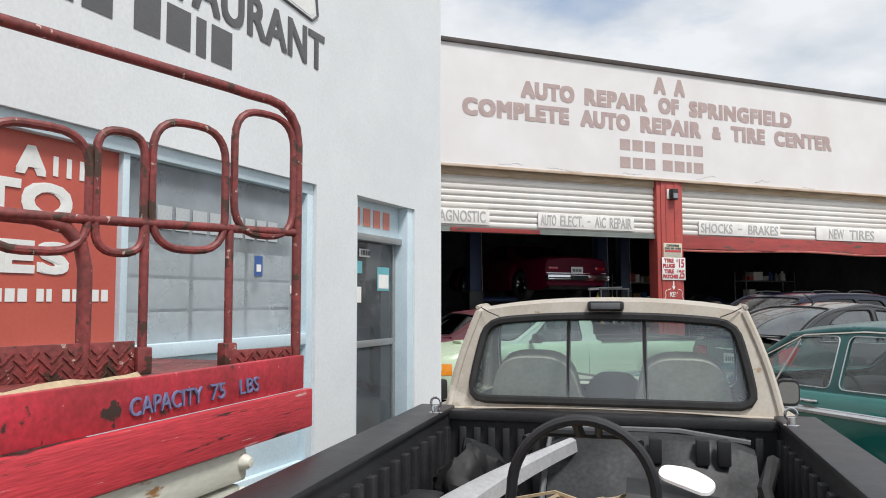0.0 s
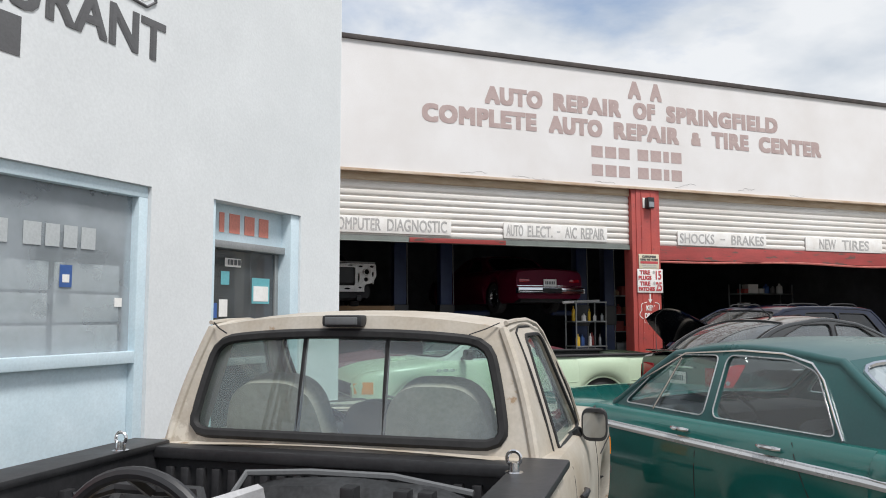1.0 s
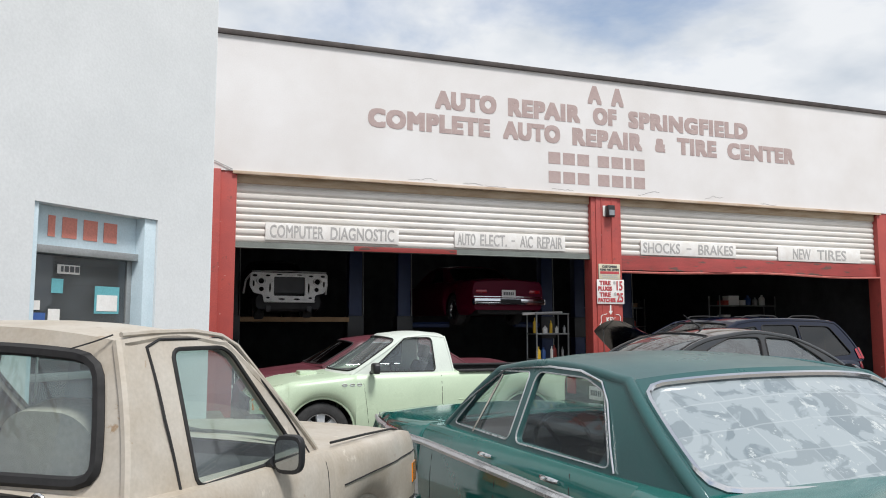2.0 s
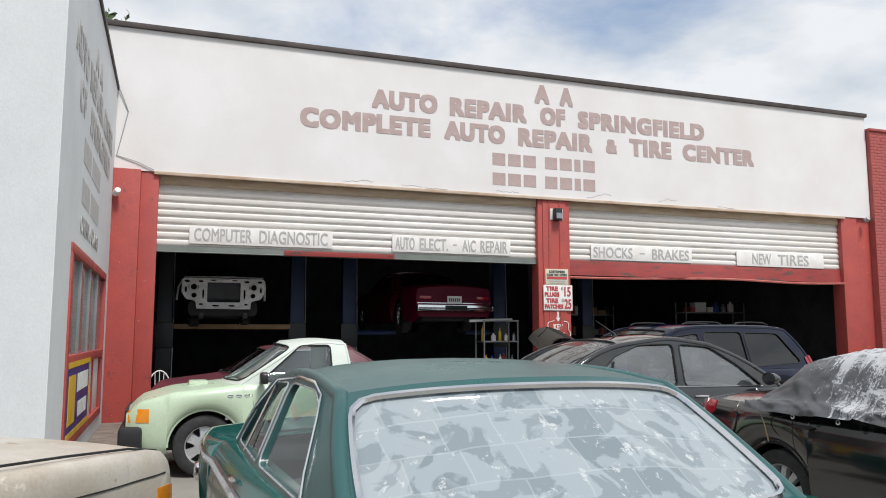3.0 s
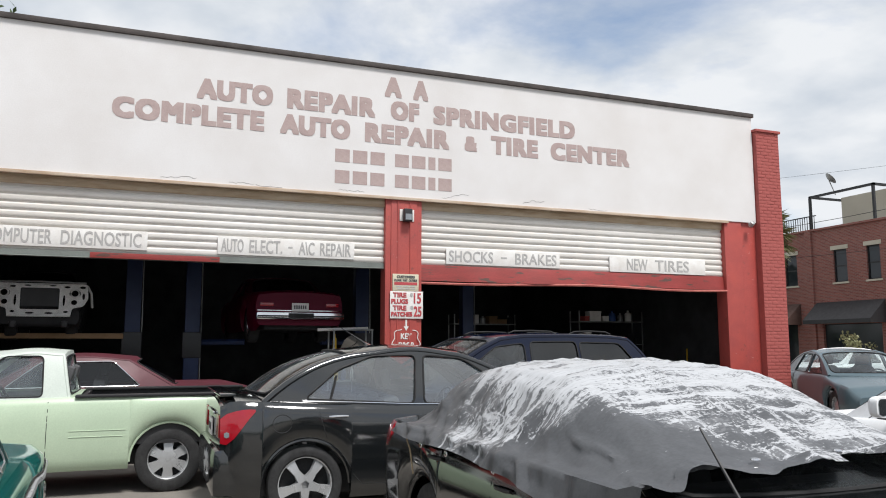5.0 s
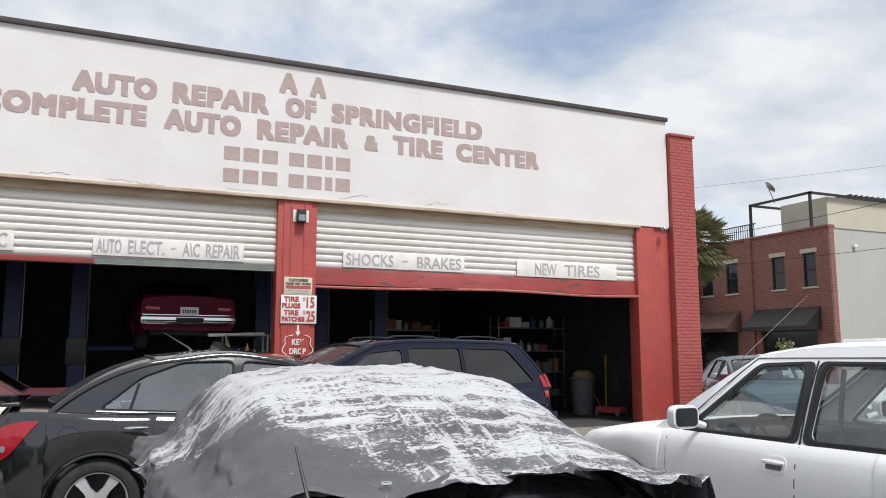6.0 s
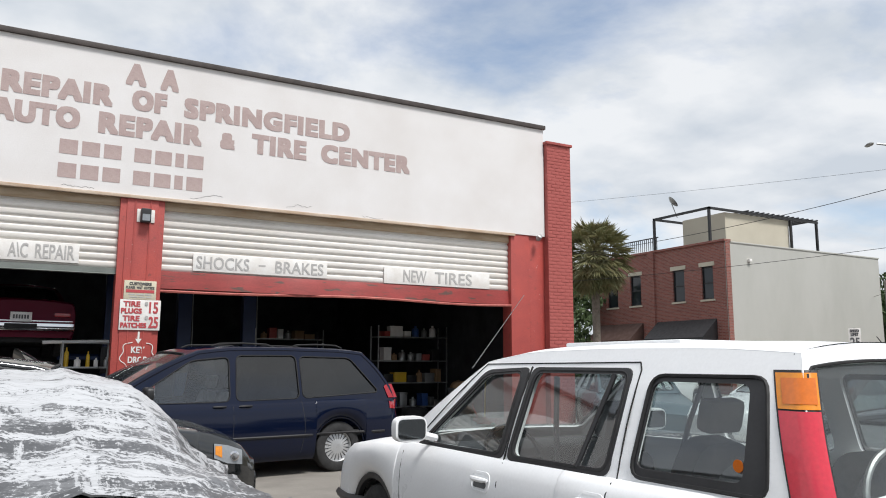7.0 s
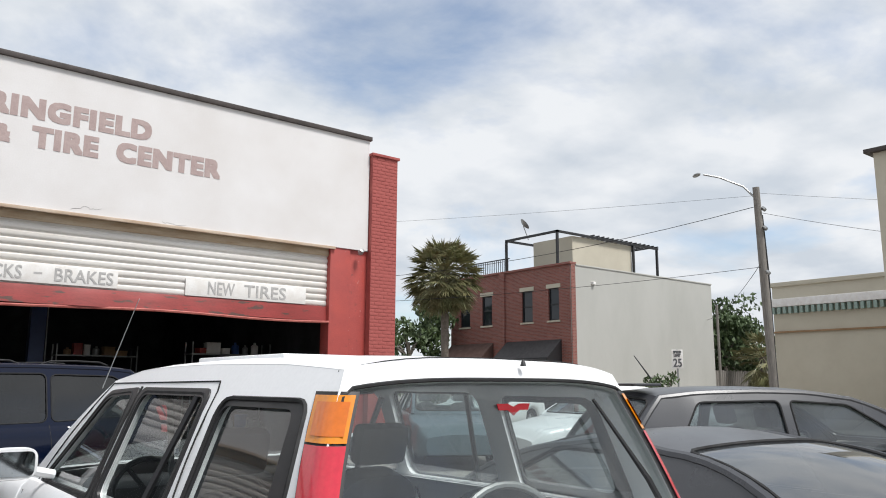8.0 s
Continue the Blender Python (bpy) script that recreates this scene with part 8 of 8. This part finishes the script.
part("parapet_cap", BX(40.7, 53.15, 26.66, 27.0, 7.55, 7.63, bevel=0.02), M["grey_render"], bb)
part("pilaster", BX(40.18, 40.3, 31.6, 32.0, 0, 7.6), M["brick_far"], bb, smooth=0)
for y0, y1 in ((34.64, 35.53), (32.72, 33.58), (29.47, 30.3), (27.54, 28.3)):
    w = part("window", BX(40.42, 40.45, y0, y1, 4.75, 6.45), M["window_dark"], bb)
    for a0, a1, b0, b1 in ((y0, y1, 4.75, 4.82), (y0, y1, 6.38, 6.45), (y0, y0 + 0.06, 4.75, 6.45), (y1 - 0.06, y1, 4.75, 6.45), (y0, y1, 5.57, 5.63)):
        part("frame", BX(40.38, 40.42, a0, a1, b0, b1), M["plastic"], w)
    part("lintel", BX(40.26, 40.34, y0 - 0.12, y1 + 0.12, 6.45, 6.66), M["beige"], w)
    part("sill", BX(40.24, 40.36, y0 - 0.08, y1 + 0.08, 4.66, 4.75), M["beige"], w)
for y0, y1, z1 in ((27.4, 31.5, 3.75), (32.6, 36.3, 3.75)):
    bm = bmesh.new()
    v = [bm.verts.new(p) for p in ((40.28, y0, z1), (40.28, y1, z1), (39.2, y1, z1 - 0.95), (39.2, y0, z1 - 0.95), (39.2, y0, z1 - 1.15), (39.2, y1, z1 - 1.15), (40.28, y0, z1 - 1.15), (40.28, y1, z1 - 1.15))]
    for q in ((0, 1, 2, 3), (3, 2, 5, 4), (0, 3, 4, 6), (1, 7, 5, 2)):
        bm.faces.new([v[i] for i in q])
    bmesh.ops.solidify(bm, geom=bm.faces[:], thickness=0.03)
    part("awning", bm, M["plastic"] if y0 < 30 else material("brown_awning", (0.09, 0.05, 0.04), 0.8), bb, smooth=0)
for y0, y1 in ((27.7, 31.2), (32.9, 35.9)):
    part("shop_front", BX(40.45, 40.5, y0, y1, 0.1, 2.7), M["window_dark"], bb)
part("roof_room", BX(42.4, 47.6, 28.4, 31.4, 7.3, 9.58), M["beige"], bb, "beige roof room", smooth=0)
bm = bmesh.new()
box(bm, 41.0, 50.0, 28.2, 28.32, 9.60, 9.72)
box(bm, 41.0, 50.0, 32.2, 32.32, 9.60, 9.72)
box(bm, 41.0, 41.12, 28.2, 32.3, 9.60, 9.72)
for k in range(15):
    x = 43.9 + k * 0.42
    box(bm, x, x + 0.08, 28.1, 32.5, 9.72, 9.79)
part("canopy_frame", bm, M["plastic"], bb, "dark steel roof canopy", smooth=0)
for x in (41.05, 47.6, 49.9):
    for y in (28.27, 32.27):
        part("canopy_post", BX(x - 0.06, x + 0.06, y - 0.06, y + 0.06, 7.3, 9.60), M["plastic"], bb)
for y in np.arange(31.5, 36.3, 0.16):
    part("railing_bar", BX(40.44, 40.47, y, y + 0.025, 7.72, 8.45), M["plastic"], bb)
part("railing_top", BX(40.42, 40.49, 31.4, 36.3, 8.45, 8.5), M["plastic"], bb)
dish = lathe(bmesh.new(), [(0.001, 0.0), (0.2, 0.03), (0.36, 0.12)], pose(41.6, 31.4, 10.55, 50, 0, 60), 18)
tube(dish, [(41.9, 31.3, 9.7), (41.6, 31.4, 10.5)], 0.03, 6)
part("dish", dish, M["steel"], bb)
part("wall_lamp", BX(41.9, 42.1, 26.55, 26.7, 6.65, 6.8, bevel=0.02), M["board"], bb)

tb = thing("tan_building", "single storey tan rendered building with a white cornice", "building")
part("wall", BX(46.0, 60.0, 0.0, 19.0, 0, 6.1), M["beige"], tb, smooth=0)
part("parapet", BX(45.9, 60.0, -0.1, 19.1, 6.1, 6.3, bevel=0.02), M["beige"], tb)
part("cornice", BX(45.75, 46.0, 0.0, 19.05, 5.12, 5.5, bevel=0.03), M["board"], tb)
part("string_course", BX(45.9, 46.0, 0.0, 19.05, 3.9, 3.98), M["cardboard"], tb)
den = BX(-0.1, 0.1, 0, 0.14, 0, 0.30)
den_me = finish(den, "dentil", material("green_dentil", (0.32, 0.42, 0.37), 0.7), 0)
for k in range(44):
    ob = new("dentil", den_me)
    ob.parent = tb
    ob.location = (45.86, 7.2 + k * 0.27, 4.80)
part("column", BX(38.3, 38.9, 10.0, 10.9, 0, 9.4), M["beige"], tb, "tall pale corner pier", smooth=0)
part("column_cap", BX(38.1, 39.1, 9.8, 11.15, 9.4, 9.55, bevel=0.03), M["cap"], tb)
part("link_wall", BX(38.9, 46.0, 10.1, 10.5, 0, 6.0), M["beige"], tb, smooth=0)

# fence
fence = thing("fence", "weathered grey board fence across the street", "fence")
for k in range(32):
    part("board", BX(53.3 + k * 0.21, 53.48 + k * 0.21, 27.0, 27.03, 0, 2.35 + 0.03 * math.sin(k * 3)), M["wood"], fence)

# street lamp on a wooden pole
sl = thing("street_lamp", "wooden utility pole with a curved street lamp arm", "street lamp")
part("pole", tube(bmesh.new(), [(37.2, 14.42, 0.0), (36.7, 14.28, 4.5), (36.28, 14.15, 8.5)], [0.17, 0.15, 0.12], 12), M["wood"], sl)
part("arm", tube(bmesh.new(), [(36.3, 14.2, 8.1), (36.05, 14.5, 8.55), (35.6, 15.15, 8.95), (35.25, 15.6, 9.1)], 0.035, 8), M["steel"], sl)
part("lamp_head", lathe(bmesh.new(), [(0.001, 0.35), (0.09, 0.25), (0.12, 0.0), (0.08, -0.15), (0.001, -0.2)], pose(35.12, 15.76, 9.1, 90, 0, 143) @ Matrix.Diagonal((1, 0.5, 1, 1)), 14), M["steel"], sl)
part("conduit", tube(bmesh.new(), [(36.5, 14.1, 7.5), (36.7, 14.12, 5.5), (37.05, 14.25, 1.0)], 0.03, 6), M["plastic"], sl)
for z in (7.7, 7.0, 5.4):
    part("bracket", lathe(bmesh.new(), [(0.02, -0.06), (0.10, -0.04), (0.10, 0.04), (0.02, 0.06)], pose(36.45, 14.0, z, 30, 40, 0), 10), M["steel"], sl)


def cable(a, b, sag, r=0.02, label="black overhead cable"):
    a, b = Vector(a), Vector(b)
    pts = [a.lerp(b, t) - Vector((0, 0, sag * 4 * t * (1 - t))) for t in np.linspace(0, 1, 17)]
    solid("overhead_cable", tube(bmesh.new(), pts, r, 5), M["rubber"], label + " strung from the pole", "cable", group="overhead cables")


cable((36.3, 14.2, 7.8), (30, 40, 7.2), 0.8, 0.012)
cable((36.35, 14.2, 5.6), (22, 42, 5.5), 0.6, 0.009)
cable((36.3, 14.2, 8.2), (14, 60, 11), 0.6, 0.005)
cable((36.3, 14.2, 8.3), (60, -6, 8.5), 0.6, 0.005)
cable((36.4, 14.25, 5.7), (53.1, 27.2, 5.4), 0.4, 0.010)
cable((36.3, 14.2, 7.6), (46, 6, 6.3), 0.3, 0.008)
solid("thin_pole", tube(bmesh.new(), [(53.3, 26.5, 0), (53.3, 26.5, 6.3)], 0.08, 8), M["wood"], "grey wooden service pole beside the rendered wall", "pole")

# speed limit sign
sp_ = thing("speed_sign", "white speed limit 25 sign on a steel post", "road sign", pose(32.07, 14.88, 0, 0, 0, -52))
part("post", tube(bmesh.new(), [(0, 0.03, 0), (0, 0.03, 2.6)], 0.03, 6), M["steel"], sp_)
part("plate", BX(-0.17, 0.17, -0.005, 0.005, 1.98, 2.58, bevel=0.003), M["board"], sp_)
SM = sp_.matrix_world
for txt, w, z0, h in (("SPEED", 0.24, 2.46, 0.08), ("LIMIT", 0.2, 2.35, 0.08), ("25", 0.25, 2.03, 0.26)):
    lettering("lettering", txt, SM @ Matrix.Translation((-w / 2, -0.0075, z0)) @ pose(0, 0, 0, 90, 0, 0), w, h, M["letter_dark"], sp_, 0.008)


# ---- plants ----
def leaves(bm, centre, rad, count, size, rng, squash=1.0):
    for _ in range(count):
        d = Vector((rng.gauss(0, 1), rng.gauss(0, 1), rng.gauss(0, 1))).normalized() * rad * rng.uniform(0.55, 1.0)
        p = Vector(centre) + Vector((d.x, d.y, d.z * squash))
        q = Euler((rng.uniform(0, 6.3), rng.uniform(0, 6.3), rng.uniform(0, 6.3))).to_matrix()
        s = size * rng.uniform(0.6, 1.3)
        vs = [bm.verts.new(p + q @ Vector(v) * s) for v in ((-0.5, 0, 0), (0, -0.28, 0.05), (0.6, 0, 0), (0, 0.28, 0.05))]
        bm.faces.new(vs)


def tree(x, y, h, r, label, seed, clumps=26, size=0.35, base=0.3):
    rng = random.Random(seed)
    t = thing("tree", label, "tree", pose(x, y, 0), group="street trees")
    bm = tube(bmesh.new(), [(0, 0, 0), (0.1, 0, h * 0.3), (0, 0.1, h * 0.6)], [0.22, 0.17, 0.1], 8)
    cl = []
    for k in range(clumps):
        a, q = rng.uniform(0, 6.3), rng.uniform(0.1, 1) ** 0.5
        c = Vector((math.cos(a) * r * q, math.sin(a) * r * q, h * (base + (0.95 - base) * rng.uniform(0, 1)) - 0.25 * h * q * q * 0.5))
        cl.append(c)
        if k % 2 == 0:
            tube(bm, [(0, 0.05, h * 0.45), c * 0.6 + Vector((0, 0, h * 0.2)), c], [0.07, 0.05, 0.02], 5)
    part("trunk", bm, M["bark"], t)
    bm = bmesh.new()
    for c in cl:
        leaves(bm, c, r * rng.uniform(0.22, 0.42), 120, size, rng, 0.75)
    part("crown", bm, M["foliage"], t, smooth=0)


tree(37.3, 36.6, 6.4, 2.6, "dense dark green tree by the brick building", 5, 34, 0.35, 0.25)
tree(58.5, 29.5, 6.6, 2.6, "green tree behind the board fence", 6, 30)
tree(62.0, 31.5, 8.0, 3.2, "tall green tree behind the board fence", 7, 30)
tree(1.0, 30.5, 13.6, 4.0, "sparse green tree rising behind the garage roof", 9, 26, 0.30, 0.45)


def palm(x, y, h, r, label, seed, fronds=60):
    rng = random.Random(seed)
    t = thing("palm_tree", label, "palm", pose(x, y, 0), group="palms")
    part("trunk", tube(bmesh.new(), [(0.1, 0, 0), (0.05, 0, h * 0.4), (0, 0.0, h)], [0.24, 0.18, 0.22], 12), M["bark"], t)
    bm = bmesh.new()
    for k in range(fronds):
        a = rng.uniform(0, 6.3)
        el = rng.uniform(-1.35, 1.3)
        d = Vector((math.cos(a) * math.cos(el), math.sin(a) * math.cos(el), math.sin(el)))
        ln = r * rng.uniform(0.55, 0.75)
        tip = Vector((0, 0, h)) + d * ln - Vector((0, 0, 0.12 * ln))
        tube(bm, [(0, 0, h), tuple(tip)], [0.03, 0.015], 4)
        side_v = d.cross(Vector((0, 0, 1))).normalized()
        upv = side_v.cross(d)
        for j in range(17):
            f = -1.25 + 2.5 * j / 16
            e = tip + (d * math.cos(f) + side_v * math.sin(f)) * r * rng.uniform(0.36, 0.5) - Vector((0, 0, rng.uniform(0.05, 0.28) * r * (0.4 + abs(f) * 0.3)))
            w = 0.05
            m_ = tip.lerp(e, 0.5) + upv * 0.05
            o = (e - tip).cross(upv).normalized() * w
            vs = [bm.verts.new(p) for p in (tip, m_ + o, e, m_ - o)]
            bm.faces.new(vs)
    part("crown", bm, M["palm"], t, smooth=0)


palm(34.3, 29.6, 6.9, 1.9, "cabbage palm with a shaggy round crown", 2, 150)
palm(56.5, 25.5, 3.2, 1.9, "low young palm beside the fence", 4, 40)
rng = random.Random(8)
sh = thing("shrub", "small leggy shrub by the speed sign", "shrub", pose(31.0, 14.9, 0))
bm = bmesh.new()
lf = bmesh.new()
for k in range(16):
    a = rng.uniform(0, 6.3)
    e = (0.55 * math.cos(a) * rng.uniform(0.4, 1), 0.55 * math.sin(a) * rng.uniform(0.4, 1), rng.uniform(1.1, 1.75))
    tube(bm, [(0, 0, 0), (e[0] * 0.5, e[1] * 0.5, e[2] * 0.6), e], 0.012, 4)
    leaves(lf, e, 0.2, 26, 0.13, rng)
part("stems", bm, M["bark"], sh)
part("leaves", lf, M["foliage"], sh, smooth=0)
rng = random.Random(18)
sh2 = thing("shrub", "yellow green shrub at the brick building", "shrub", pose(38.6, 27.6, 0))
bm, lf = bmesh.new(), bmesh.new()
for k in range(14):
    a = rng.uniform(0, 6.3)
    e = (0.5 * math.cos(a), 0.5 * math.sin(a), rng.uniform(0.8, 1.9))
    tube(bm, [(0, 0, 0), e], 0.015, 4)
    leaves(lf, e, 0.35, 40, 0.16, rng)
part("stems", bm, M["bark"], sh2)
part("leaves", lf, M["palm"], sh2, smooth=0)
# far woods close the horizon
bm = bmesh.new()
rng = random.Random(21)
for k in range(260):
    a = 2 * math.pi * k / 260
    rr_ = rng.uniform(150, 175)
    leaves(bm, (rr_ * math.sin(a) + 10, rr_ * math.cos(a), rng.uniform(1, 3.5)), 4.5, 26, 3.0, rng, 0.8)
tagged(solid("far_woods", bm, M["foliage"], "distant belt of green trees", "woods", smooth=0), kind="stuff")

# ---- bricks of the painted pilaster ----
brick_me = finish(BX(-0.100, 0.100, -0.012, 0.012, -0.030, 0.030, bevel=0.004), "brick", M["red_brick"], 30)
half_me = finish(BX(-0.046, 0.046, -0.012, 0.012, -0.030, 0.030, bevel=0.004), "brick", M["red_brick"], 30)
rng = random.Random(5)
for k in range(84):
    z = 0.045 + k * 0.0748
    xs = [(19.555, brick_me), (19.775, brick_me), (19.995, brick_me)] if k % 2 == 0 else [(19.50, half_me), (19.665, brick_me), (19.885, brick_me), (20.05, half_me)]
    for x, me in xs:
        ob = new("brick", me)
        ob.parent = rp
        ob.location = (x, FY - 0.093 + rng.uniform(-0.002, 0.002), z)

# cracks in the lot's concrete
rng = random.Random(44)
ground_ob = bpy.data.objects["ground"]
for k in range(14):
    x, y, a = rng.uniform(6, 19), rng.uniform(7.5, 13), rng.uniform(0, 6.3)
    pts = []
    for j in range(16):
        pts.append((x, y, 0.001))
        a += rng.uniform(-0.5, 0.5)
        x, y = x + 0.14 * math.cos(a), y + 0.14 * math.sin(a)
    part("crack", tube(bmesh.new(), pts, 0.006, 4), M["trim_black"], ground_ob)
